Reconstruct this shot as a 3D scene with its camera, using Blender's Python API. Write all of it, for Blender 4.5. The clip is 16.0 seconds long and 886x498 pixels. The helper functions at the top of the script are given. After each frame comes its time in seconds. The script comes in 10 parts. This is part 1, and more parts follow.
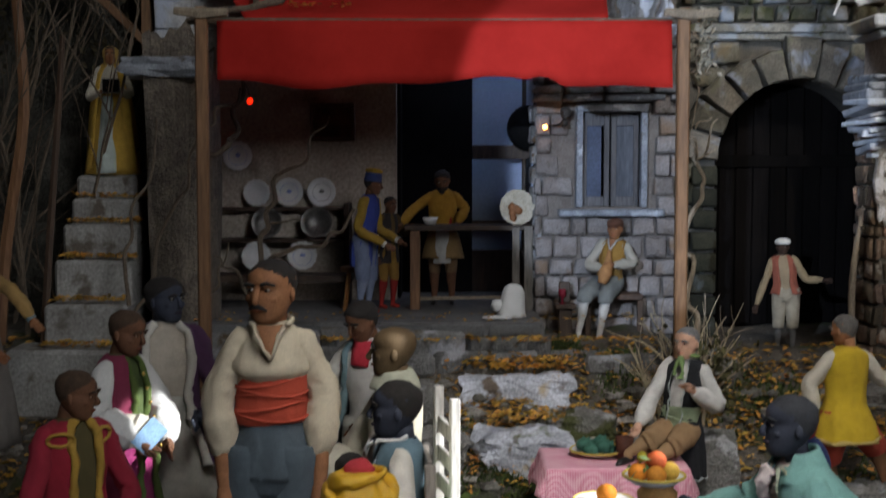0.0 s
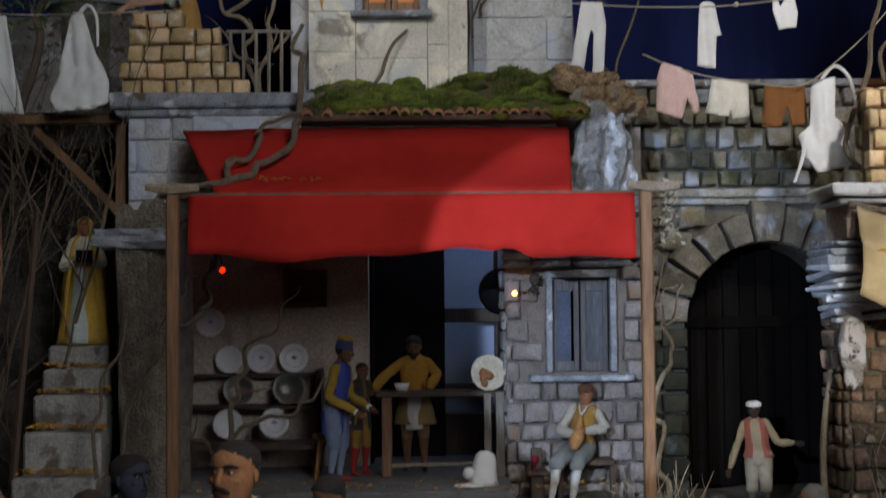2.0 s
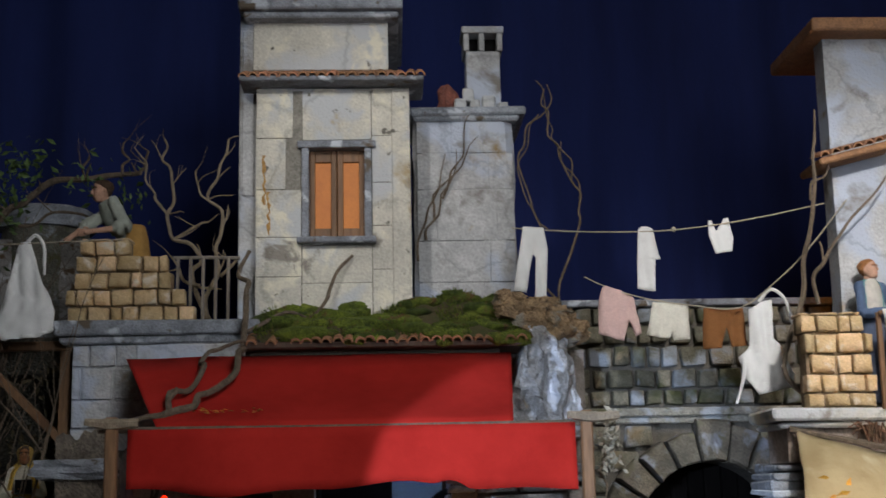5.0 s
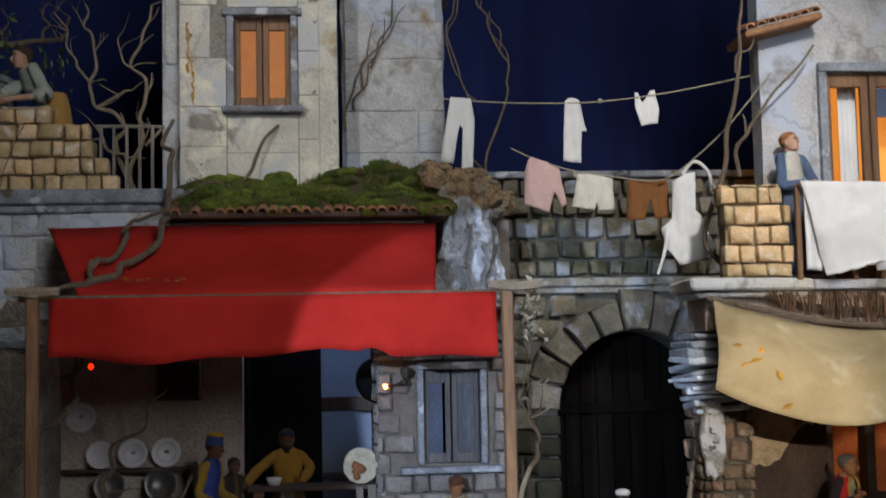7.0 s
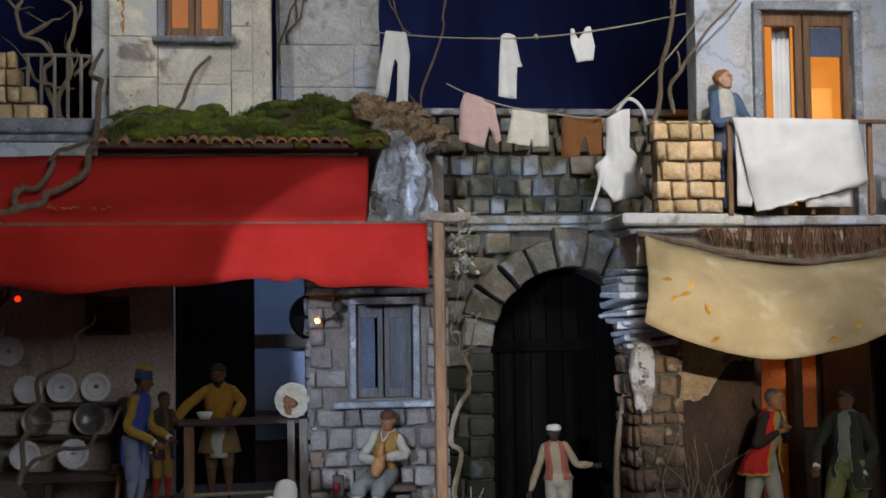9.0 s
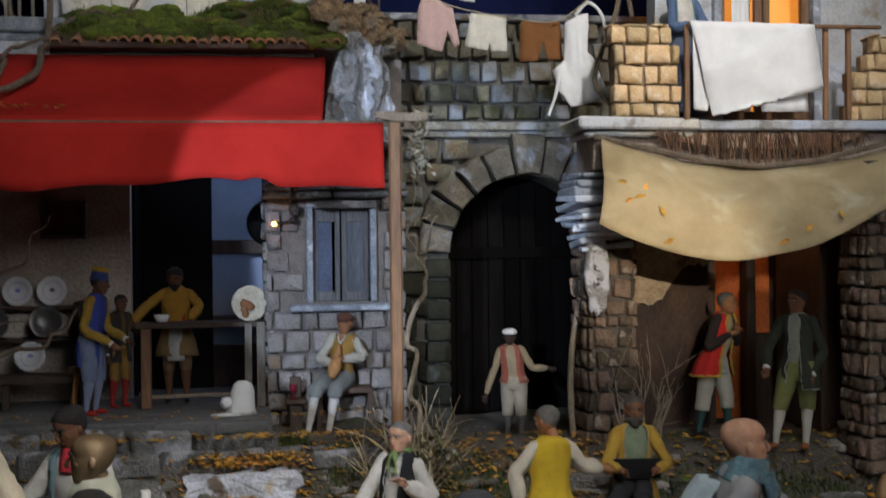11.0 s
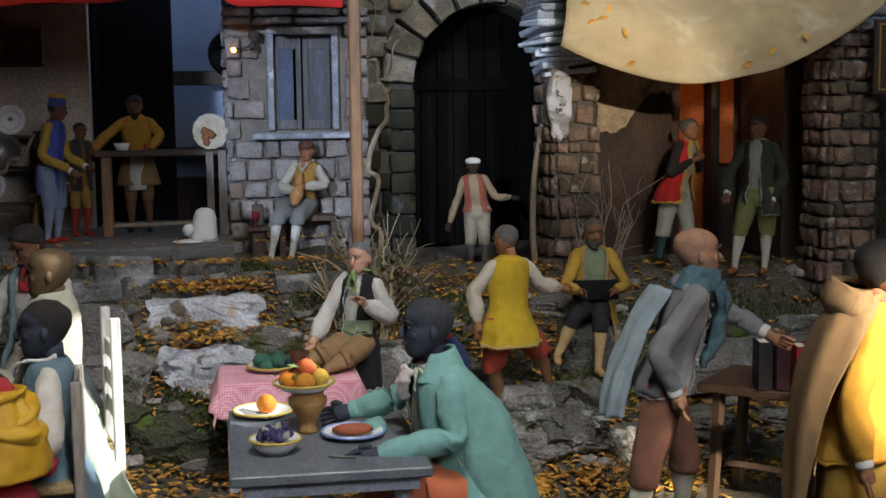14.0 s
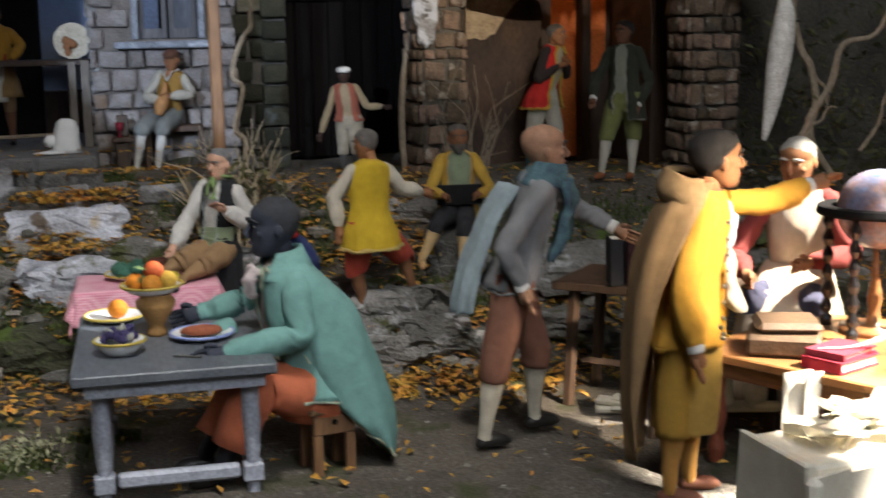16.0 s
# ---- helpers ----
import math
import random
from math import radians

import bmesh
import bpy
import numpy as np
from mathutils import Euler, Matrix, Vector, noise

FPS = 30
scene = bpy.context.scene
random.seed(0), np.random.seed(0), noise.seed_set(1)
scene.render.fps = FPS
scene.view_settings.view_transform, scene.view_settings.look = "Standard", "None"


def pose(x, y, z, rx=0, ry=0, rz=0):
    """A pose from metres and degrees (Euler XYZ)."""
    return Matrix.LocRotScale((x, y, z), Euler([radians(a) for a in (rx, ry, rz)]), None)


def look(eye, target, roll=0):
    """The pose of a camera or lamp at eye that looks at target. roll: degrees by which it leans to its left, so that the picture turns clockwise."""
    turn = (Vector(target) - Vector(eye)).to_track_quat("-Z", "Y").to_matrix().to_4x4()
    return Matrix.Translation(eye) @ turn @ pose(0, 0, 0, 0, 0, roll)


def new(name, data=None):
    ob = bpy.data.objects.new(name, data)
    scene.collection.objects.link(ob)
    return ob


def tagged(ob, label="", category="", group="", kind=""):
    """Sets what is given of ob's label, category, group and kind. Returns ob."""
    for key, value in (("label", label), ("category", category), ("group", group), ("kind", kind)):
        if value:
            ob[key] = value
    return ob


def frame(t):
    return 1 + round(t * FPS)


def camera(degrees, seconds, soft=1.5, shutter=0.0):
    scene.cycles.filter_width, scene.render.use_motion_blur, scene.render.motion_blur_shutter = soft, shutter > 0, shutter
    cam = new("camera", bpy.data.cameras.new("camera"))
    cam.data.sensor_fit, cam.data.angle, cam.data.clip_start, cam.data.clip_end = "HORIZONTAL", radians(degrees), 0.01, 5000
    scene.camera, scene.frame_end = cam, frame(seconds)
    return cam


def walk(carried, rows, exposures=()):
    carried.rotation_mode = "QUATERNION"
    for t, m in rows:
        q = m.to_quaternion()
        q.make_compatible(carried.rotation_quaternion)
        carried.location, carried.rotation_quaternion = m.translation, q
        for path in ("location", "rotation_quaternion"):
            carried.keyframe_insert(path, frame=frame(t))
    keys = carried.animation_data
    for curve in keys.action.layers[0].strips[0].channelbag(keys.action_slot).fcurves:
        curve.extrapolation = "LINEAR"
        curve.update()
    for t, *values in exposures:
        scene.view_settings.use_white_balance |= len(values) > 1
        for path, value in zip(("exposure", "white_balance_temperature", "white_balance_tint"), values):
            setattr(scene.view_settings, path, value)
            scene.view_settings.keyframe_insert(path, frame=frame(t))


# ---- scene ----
from mathutils import geometry

cam = camera(38.1, 16.0, soft=1.5, shutter=0.8)
METRES, EYE, TILT, LEAN, TURN = 0.5, 0.70, -4.0, 0.0, 0.0
ROWS = [
    (0.0, 0, 0, 0, 0, 0, -0),
    (0.5, 0.0205, -0.0117, 0.0285, -0.24, 1.67, 0.14),
    (1.0, 0.0366, -0.0219, 0.0492, -0.38, 3.43, 0.39),
    (1.5, 0.0488, -0.0334, 0.0697, -0.48, 4.77, 0.5),
    (2.0, 0.059, -0.0419, 0.0949, -0.66, 6.41, 0.56),
    (2.5, 0.0719, -0.054, 0.1182, -0.81, 8.06, 0.71),
    (3.0, 0.0883, -0.0668, 0.1419, -0.93, 10.01, 0.84),
    (3.5, 0.0975, -0.0755, 0.1664, -1.1, 11.54, 0.93),
    (4.0, 0.1062, -0.0867, 0.1984, -1.3, 13.34, 0.94),
    (4.2, 0.1097, -0.0912, 0.2112, -1.38, 14.03, 0.944),
    (4.725, 0.1323, -0.104, 0.2414, -1.7861, 14.8473, 1.1033),
    (5.25, 0.1709, -0.1165, 0.2624, -2.457, 14.0737, 1.4232),
    (5.775, 0.2086, -0.1254, 0.2708, -3.2014, 12.4733, 1.6986),
    (6.3, 0.2289, -0.1272, 0.2633, -3.828, 10.81, 1.724),
    (6.5, 0.2311, -0.1261, 0.257, -4.02, 10.21, 1.66),
    (7.0, 0.2367, -0.1234, 0.2412, -4.5, 8.89, 1.5),
    (7.5, 0.2493, -0.1173, 0.2209, -5.32, 8.11, 1.37),
    (8.0, 0.2581, -0.1082, 0.2063, -5.99, 7.89, 1.29),
    (8.5, 0.2743, -0.0983, 0.1803, -6.52, 7.44, 1.32),
    (9.0, 0.2913, -0.0933, 0.1536, -6.97, 6.85, 1.34),
    (9.2, 0.2981, -0.0913, 0.1429, -7.15, 6.61, 1.348),
    (9.725, 0.3087, -0.0888, 0.1179, -7.5701, 5.9078, 1.3367),
    (10.25, 0.3111, -0.0906, 0.096, -7.944, 5.0425, 1.2877),
    (10.775, 0.3149, -0.095, 0.0726, -8.3599, 4.0084, 1.2414),
    (11.3, 0.3297, -0.1001, 0.0429, -8.906, 2.8, 1.238),
    (11.5, 0.3387, -0.102, 0.0299, -9.15, 2.36, 1.25),
    (12.0, 0.3611, -0.1067, -0.0027, -9.76, 1.07, 1.28),
    (12.5, 0.3708, -0.1068, -0.0259, -9.85, -0.03, 1.3),
    (13.0, 0.3758, -0.1028, -0.047, -9.83, -1.25, 1.4),
    (13.5, 0.3818, -0.0996, -0.0685, -9.68, -2.22, 1.34),
    (14.0, 0.3844, -0.0919, -0.0805, -9.57, -2.78, 1.31),
    (14.5, 0.4033, -0.0891, -0.0945, -9.56, -3.13, 1.41),
    (15.0, 0.4394, -0.0969, -0.1326, -10.28, -4.6, 1.54),
    (15.5, 0.5006, -0.1139, -0.155, -11.77, -5.52, 1.69),
    (16.0, 0.5695, -0.1314, -0.1719, -13.39, -6.07, 1.9),
]
walk(cam, [(t, pose(0, 0, EYE, TILT, LEAN, TURN) @ pose(METRES * x, METRES * y, METRES * z, 90 + pitch, roll, yaw)) for t, x, y, z, yaw, pitch, roll in ROWS],
     exposures=((0.0, -0.2), (2.0, -0.15), (4.0, 0.0), (6.5, -0.1), (9.0, -0.12), (11.5, -0.05), (13.5, 0.0), (16.0, 0.03)))

# ---- light ----
world = bpy.data.worlds.new("night_room")
scene.world = world
world.use_nodes = True
world.node_tree.nodes["Background"].inputs[0].default_value = (0.55, 0.62, 0.8, 1)
world.node_tree.nodes["Background"].inputs[1].default_value = 0.02


def spot(name, eye, target, power, color, degrees, blend=0.5, size=0.03):
    lamp = bpy.data.lights.new(name, "SPOT")
    lamp.energy, lamp.color, lamp.spot_size, lamp.spot_blend = power, color, radians(degrees), blend
    lamp.shadow_soft_size = size
    ob = new(name, lamp)
    ob.matrix_world = look(eye, target)
    return ob


def area(name, eye, target, power, color, size):
    lamp = bpy.data.lights.new(name, "AREA")
    lamp.energy, lamp.color, lamp.size = power, color, size
    ob = new(name, lamp)
    ob.matrix_world = look(eye, target)
    return ob


def bulb(name, place, power, color, size=0.01):
    lamp = bpy.data.lights.new(name, "POINT")
    lamp.energy, lamp.color, lamp.shadow_soft_size = power, color, size
    ob = new(name, lamp)
    ob.location = place
    return ob


area("gallery_light", (0.7, 0.3, 2.5), (0.4, 2.5, 0.8), 20.0, (0.98, 0.98, 0.97), 0.9)
area("visitor_light", (0.9, -0.6, 1.55), (0.6, 2.4, 0.5), 24.0, (0.93, 0.97, 1.05), 0.7)
spot("house_spot", (-0.5, 1.0, 2.2), (0.1, 2.8, 1.5), 58.0, (1.0, 0.97, 0.93), 32, 0.9, 0.05)
spot("tavern_spot", (-0.3, 0.25, 1.0), (0.393, 2.4, 0.77), 215.0, (0.62, 0.76, 1.0), 18.6, 0.14, 0.012)
spot("balcony_spot", (0.9, 0.8, 2.0), (1.02, 2.6, 1.17), 122.0, (1.0, 0.96, 0.93), 36, 0.9, 0.03)
spot("door_spot", (0.72, 0.3, 1.02), (1.0, 2.6, 0.66), 150.0, (1.0, 0.86, 0.68), 13, 0.95, 0.012)
spot("study_spot", (2.0, 0.9, 1.4), (1.31, 1.40, 0.2), 1300.0, (1.0, 0.92, 0.82), 15, 0.3, 0.02)
spot("cape_spot", (1.35, 0.2, 1.2), (1.005, 1.41, 0.33), 720.0, (1.0, 0.85, 0.66), 10.4, 0.9, 0.02)
spot("crate_spot", (1.7, 0.45, 1.45), (1.17, 1.22, 0.13), 1700.0, (1.0, 0.93, 0.83), 9.5, 0.3, 0.02)
spot("scholar_spot", (1.9, 1.35, 1.4), (1.27, 1.69, 0.21), 1000.0, (1.0, 0.92, 0.8), 13.0, 0.25, 0.02)
spot("table_spot", (2.05, 1.42, 1.27), (-0.16, 1.96, 0.115), 720.0, (0.96, 0.98, 1.0), 7.4, 0.2, 0.012)
spot("card_spot", (2.05, 1.52, 1.27), (-0.465, 1.945, 0.285), 1100.0, (0.96, 0.98, 1.0), 2.5, 0.2, 0.008)
spot("square_spot", (0.35, 0.7, 2.1), (0.35, 1.95, 0.1), 105.0, (1.0, 0.97, 0.94), 42, 0.9, 0.05)
# two unseen point lamps, added to brighten the back room and the shop
bulb("back_room_bulb", (0.14, 3.0, 1.06), 1.3, (0.5, 0.64, 1.0), 0.03)
bulb("shop_bulb", (1.30, 2.70, 0.78), 0.2, (1.0, 0.5, 0.2))

# ---- materials ----
CACHE = {}


def mat(name, col, col2=None, rough=0.8, scale=25.0, fine=220.0, bump=0.3, metal=0.0, rand=0.0, grain=0.25, glow=None,
        island=False, stretch=(1, 1, 1), spec=0.4, dist=0.002, crack=0.0, flakes=(), wrinkle=0.0, placed=False, whole=False):
    """A two-scale procedural surface: large patches between col and col2, fine grain, relief, and a shade for each piece."""
    if name in CACHE:
        return CACHE[name]
    m = bpy.data.materials.new(name)
    m.use_nodes = True
    nt = m.node_tree
    nd, ln = nt.nodes, nt.links
    b = nd["Principled BSDF"]
    b.inputs["Roughness"].default_value = rough
    b.inputs["Metallic"].default_value = metal
    b.inputs["Specular IOR Level"].default_value = spec
    tc = nd.new("ShaderNodeTexCoord")
    mp = nd.new("ShaderNodeMapping")
    mp.inputs["Scale"].default_value = stretch
    if placed:
        ln.new(nd.new("ShaderNodeNewGeometry").outputs["Position"], mp.inputs["Vector"])
    else:
        ln.new(tc.outputs["Object"], mp.inputs["Vector"])
    info = nd.new("ShaderNodeObjectInfo")
    n1 = nd.new("ShaderNodeTexNoise")
    n1.noise_dimensions = "4D"
    n1.inputs["Scale"].default_value, n1.inputs["Detail"].default_value = scale, 5
    n1.inputs["Roughness"].default_value = 0.65
    n2 = nd.new("ShaderNodeTexNoise")
    n2.inputs["Scale"].default_value, n2.inputs["Detail"].default_value = fine, 3
    ln.new(mp.outputs[0], n1.inputs["Vector"])
    ln.new(mp.outputs[0], n2.inputs["Vector"])
    mul = nd.new("ShaderNodeMath")
    mul.operation = "MULTIPLY"
    mul.inputs[1].default_value = 0.0 if whole else 30.0
    ln.new(info.outputs["Random"], mul.inputs[0])
    ln.new(mul.outputs[0], n1.inputs["W"])
    ramp = nd.new("ShaderNodeMapRange")
    ramp.inputs["From Min"].default_value, ramp.inputs["From Max"].default_value = 0.36, 0.64
    ln.new(n1.outputs["Fac"], ramp.inputs["Value"])
    mix = nd.new("ShaderNodeMix")
    mix.data_type = "RGBA"
    c2 = col2 or tuple(c * 0.7 for c in col)
    mix.inputs["A"].default_value, mix.inputs["B"].default_value = (*col, 1), (*c2, 1)
    ln.new(ramp.outputs[0], mix.inputs["Factor"])
    val = nd.new("ShaderNodeMapRange")
    val.inputs["From Min"].default_value, val.inputs["From Max"].default_value = 0.3, 0.7
    val.inputs["To Min"].default_value, val.inputs["To Max"].default_value = 1 - grain, 1 + grain
    ln.new(n2.outputs["Fac"], val.inputs["Value"])
    shade = nd.new("ShaderNodeHueSaturation")
    ln.new(mix.outputs["Result"], shade.inputs["Color"])
    if rand:
        geo = nd.new("ShaderNodeNewGeometry")
        source = geo.outputs["Random Per Island"] if island else info.outputs["Random"]
        rr = nd.new("ShaderNodeMapRange")
        rr.inputs["To Min"].default_value, rr.inputs["To Max"].default_value = 1 - rand, 1 + rand
        ln.new(source, rr.inputs["Value"])
        both = nd.new("ShaderNodeMath")
        both.operation = "MULTIPLY"
        ln.new(rr.outputs[0], both.inputs[0])
        ln.new(val.outputs[0], both.inputs[1])
        ln.new(both.outputs[0], shade.inputs["Value"])
        hue = nd.new("ShaderNodeMapRange")
        hue.inputs["To Min"].default_value, hue.inputs["To Max"].default_value = 0.5 + 0.03 * rand, 0.5 - 0.03 * rand
        ln.new(source, hue.inputs["Value"])
        ln.new(hue.outputs[0], shade.inputs["Hue"])
    else:
        ln.new(val.outputs[0], shade.inputs["Value"])
    last = shade.outputs[0]
    for k, (fc, fscale, lo, hi) in enumerate(flakes):
        fn = nd.new("ShaderNodeTexNoise")
        fn.noise_dimensions = "4D"
        fn.inputs["Scale"].default_value, fn.inputs["Detail"].default_value, fn.inputs["Roughness"].default_value = fscale, 6, 0.56
        fn.inputs["Distortion"].default_value = 0.4
        ln.new(mp.outputs[0], fn.inputs["Vector"])
        off = nd.new("ShaderNodeMath")
        off.inputs[1].default_value = 7.3 * (k + 1)
        ln.new(mul.outputs[0], off.inputs[0])
        ln.new(off.outputs[0], fn.inputs["W"])
        fr = nd.new("ShaderNodeMapRange")
        fr.inputs["From Min"].default_value, fr.inputs["From Max"].default_value = lo, hi
        ln.new(fn.outputs["Fac"], fr.inputs["Value"])
        fm = nd.new("ShaderNodeMix")
        fm.data_type = "RGBA"
        fm.inputs["B"].default_value = (*fc, 1)
        ln.new(fr.outputs[0], fm.inputs["Factor"])
        ln.new(last, fm.inputs["A"])
        last = fm.outputs["Result"]
    if crack:
        wob = nd.new("ShaderNodeVectorMath")
        wob.operation = "MULTIPLY_ADD"
        wob.inputs[1].default_value = (0.16, 0.16, 0.16)
        ln.new(n1.outputs["Color"], wob.inputs[0])
        ln.new(mp.outputs[0], wob.inputs[2])
        vor = nd.new("ShaderNodeTexVoronoi")
        vor.feature = "DISTANCE_TO_EDGE"
        vor.inputs["Scale"].default_value = crack
        ln.new(wob.outputs[0], vor.inputs["Vector"])
        cut = nd.new("ShaderNodeMapRange")
        cut.inputs["From Min"].default_value, cut.inputs["From Max"].default_value = 0.004, 0.03
        cut.inputs["To Min"].default_value = 0.78
        ln.new(vor.outputs["Distance"], cut.inputs["Value"])
        dark = nd.new("ShaderNodeMix")
        dark.data_type, dark.blend_type = "RGBA", "MULTIPLY"
        dark.inputs["Factor"].default_value = 1.0
        ln.new(last, dark.inputs["A"])
        ln.new(cut.outputs[0], dark.inputs["B"])
        last = dark.outputs["Result"]
    ln.new(last, b.inputs["Base Color"])
    if bump:
        bp = nd.new("ShaderNodeBump")
        bp.inputs["Strength"].default_value, bp.inputs["Distance"].default_value = bump, dist
        add = nd.new("ShaderNodeMath")
        add.operation = "ADD"
        ln.new(n1.outputs["Fac"], add.inputs[0])
        ln.new(n2.outputs["Fac"], add.inputs[1])
        high = add.outputs[0]
        if wrinkle:
            wr = nd.new("ShaderNodeTexNoise")
            wr.inputs["Scale"].default_value, wr.inputs["Detail"].default_value, wr.inputs["Distortion"].default_value = 10.0, 1.5, 1.6
            ln.new(mp.outputs[0], wr.inputs["Vector"])
            wm = nd.new("ShaderNodeMath")
            wm.operation = "MULTIPLY_ADD"
            wm.inputs[1].default_value = wrinkle
            ln.new(wr.outputs["Fac"], wm.inputs[0])
            ln.new(add.outputs[0], wm.inputs[2])
            high = wm.outputs[0]
        ln.new(high, bp.inputs["Height"])
        ln.new(bp.outputs[0], b.inputs["Normal"])
    if glow:
        b.inputs["Emission Color"].default_value = (*glow[:3], 1)
        b.inputs["Emission Strength"].default_value = glow[3]
    CACHE[name] = m
    return m


def cloth(col, rough=0.9, name=None):
    key = name or "cloth_%02d_%02d_%02d" % tuple(int(99 * c) for c in col)
    return mat(key, col, tuple(c * 0.8 for c in col), rough, 20, 500, 0.7, grain=0.16, dist=0.003, wrinkle=2.6)


STONE = mat("grey_stone", (0.3, 0.285, 0.27), (0.17, 0.16, 0.15), 0.9, 30, 260, 0.9, rand=0.4, dist=0.005, flakes=(((0.5, 0.5, 0.52), 22, 0.55, 0.62), ((0.13, 0.085, 0.05), 30, 0.58, 0.64)), placed=True)
STONE_WARM = mat("warm_stone", (0.27, 0.215, 0.155), (0.14, 0.11, 0.085), 0.9, 30, 260, 0.9, rand=0.45, dist=0.005, flakes=(((0.46, 0.42, 0.36), 24, 0.56, 0.62), ((0.08, 0.06, 0.045), 28, 0.58, 0.64)), placed=True)
STONE_DARK = mat("dark_stone", (0.22, 0.215, 0.18), (0.11, 0.105, 0.085), 0.9, 28, 240, 1.0, rand=0.5, dist=0.005, flakes=(((0.3, 0.33, 0.36), 16, 0.54, 0.64), ((0.1, 0.1, 0.045), 20, 0.57, 0.65)), placed=True)
TUFA = mat("yellow_tufa", (0.66, 0.49, 0.29), (0.5, 0.34, 0.17), 0.9, 30, 300, 0.8, rand=0.22, dist=0.004, grain=0.15, flakes=(((0.7, 0.62, 0.5), 22, 0.56, 0.66), ((0.3, 0.18, 0.08), 26, 0.62, 0.7)), placed=True)
MORTAR = mat("mortar", (0.12, 0.105, 0.085), (0.07, 0.065, 0.055), 0.95, 40, 300, 0.8)
PLASTER = mat("worn_plaster", (0.6, 0.57, 0.49), (0.42, 0.4, 0.35), 0.9, 9, 160, 0.5, grain=0.12, dist=0.005, crack=3.2, flakes=(((0.45, 0.46, 0.47), 6, 0.5, 0.57), ((0.66, 0.62, 0.5), 9, 0.56, 0.62), ((0.24, 0.22, 0.19), 11, 0.6, 0.66), ((0.36, 0.27, 0.14), 6, 0.63, 0.7), ((0.14, 0.13, 0.11), 26, 0.64, 0.68)), placed=True, whole=True)
PLASTER_GREY = mat("grey_plaster", (0.5, 0.5, 0.5), (0.33, 0.33, 0.33), 0.9, 8, 150, 0.55, grain=0.14, dist=0.006, crack=4.2, flakes=(((0.42, 0.46, 0.54), 6, 0.5, 0.58), ((0.2, 0.185, 0.165), 10, 0.56, 0.66), ((0.27, 0.2, 0.1), 8, 0.64, 0.72)), placed=True, whole=True)
PLASTER_STAIN = mat("ochre_stain", (0.42, 0.25, 0.08), (0.3, 0.17, 0.06), 0.9, 40, 200, 0.5)
SLATE = mat("slate", (0.28, 0.3, 0.34), (0.16, 0.17, 0.19), 0.8, 30, 260, 0.7, rand=0.25, dist=0.004, flakes=(((0.5, 0.53, 0.58), 18, 0.57, 0.63), ((0.11, 0.085, 0.06), 22, 0.6, 0.66)), placed=True)
WOOD_DARK = mat("dark_wood", (0.075, 0.045, 0.028), (0.04, 0.025, 0.017), 0.6, 20, 180, 0.4, stretch=(1, 1, 0.15), rand=0.2)
WOOD_BROWN = mat("brown_wood", (0.2, 0.105, 0.05), (0.12, 0.062, 0.03), 0.6, 20, 180, 0.4, stretch=(1, 1, 0.12), rand=0.15)
WOOD_ORANGE = mat("varnished_wood", (0.3, 0.14, 0.05), (0.19, 0.08, 0.03), 0.35, 20, 160, 0.2, stretch=(0.15, 1, 1), rand=0.15)
WOOD_GREY = mat("weathered_wood", (0.24, 0.21, 0.18), (0.15, 0.13, 0.11), 0.75, 22, 200, 0.4, stretch=(1, 1, 0.15), rand=0.15)
TABLE_GREY = mat("painted_grey_wood", (0.12, 0.13, 0.145), (0.075, 0.085, 0.1), 0.45, 14, 200, 0.2, stretch=(1, 0.2, 1), rand=0.1)
LEG_GREY = mat("pale_grey_paint", (0.4, 0.42, 0.48), (0.3, 0.32, 0.37), 0.5, 16, 200, 0.2)
BARK = mat("bark", (0.16, 0.12, 0.085), (0.09, 0.07, 0.05), 0.9, 60, 320, 0.9, stretch=(1, 1, 0.4), dist=0.003)
BARK_PALE = mat("pale_bark", (0.3, 0.24, 0.17), (0.2, 0.16, 0.115), 0.9, 60, 320, 0.7, stretch=(1, 1, 0.4), dist=0.003)
RED = mat("red_canvas", (0.42, 0.022, 0.016), (0.3, 0.013, 0.009), 0.9, 6, 800, 0.3, grain=0.12, dist=0.0015, wrinkle=1.5, spec=0.15)
TAN = mat("tan_canvas", (0.40, 0.32, 0.185), (0.3, 0.23, 0.125), 0.9, 9, 800, 0.35, grain=0.12, dist=0.0015, wrinkle=2.0, flakes=(((0.27, 0.2, 0.1), 7, 0.52, 0.68), ((0.46, 0.4, 0.27), 9, 0.56, 0.68)))
LINEN = mat("white_linen", (0.7, 0.7, 0.69), (0.6, 0.6, 0.59), 0.9, 12, 800, 0.5, grain=0.06, dist=0.002, wrinkle=3.0)
SOIL = mat("dark_soil", (0.115, 0.098, 0.078), (0.07, 0.06, 0.049), 0.95, 14, 170, 1.0, grain=0.4, dist=0.007, flakes=(((0.2, 0.18, 0.16), 60, 0.62, 0.66), ((0.05, 0.055, 0.02), 7, 0.56, 0.64)))
MOSS = mat("moss", (0.085, 0.12, 0.025), (0.045, 0.06, 0.018), 0.95, 30, 300, 1.0, rand=0.4, island=True, dist=0.006)
LEAF = mat("dry_leaf", (0.55, 0.33, 0.05), (0.33, 0.15, 0.03), 0.7, 30, 300, 0.2, rand=0.5, island=True)
LEAF_GREEN = mat("green_leaf", (0.1, 0.16, 0.05), (0.06, 0.1, 0.03), 0.6, 30, 300, 0.2, rand=0.4, island=True)
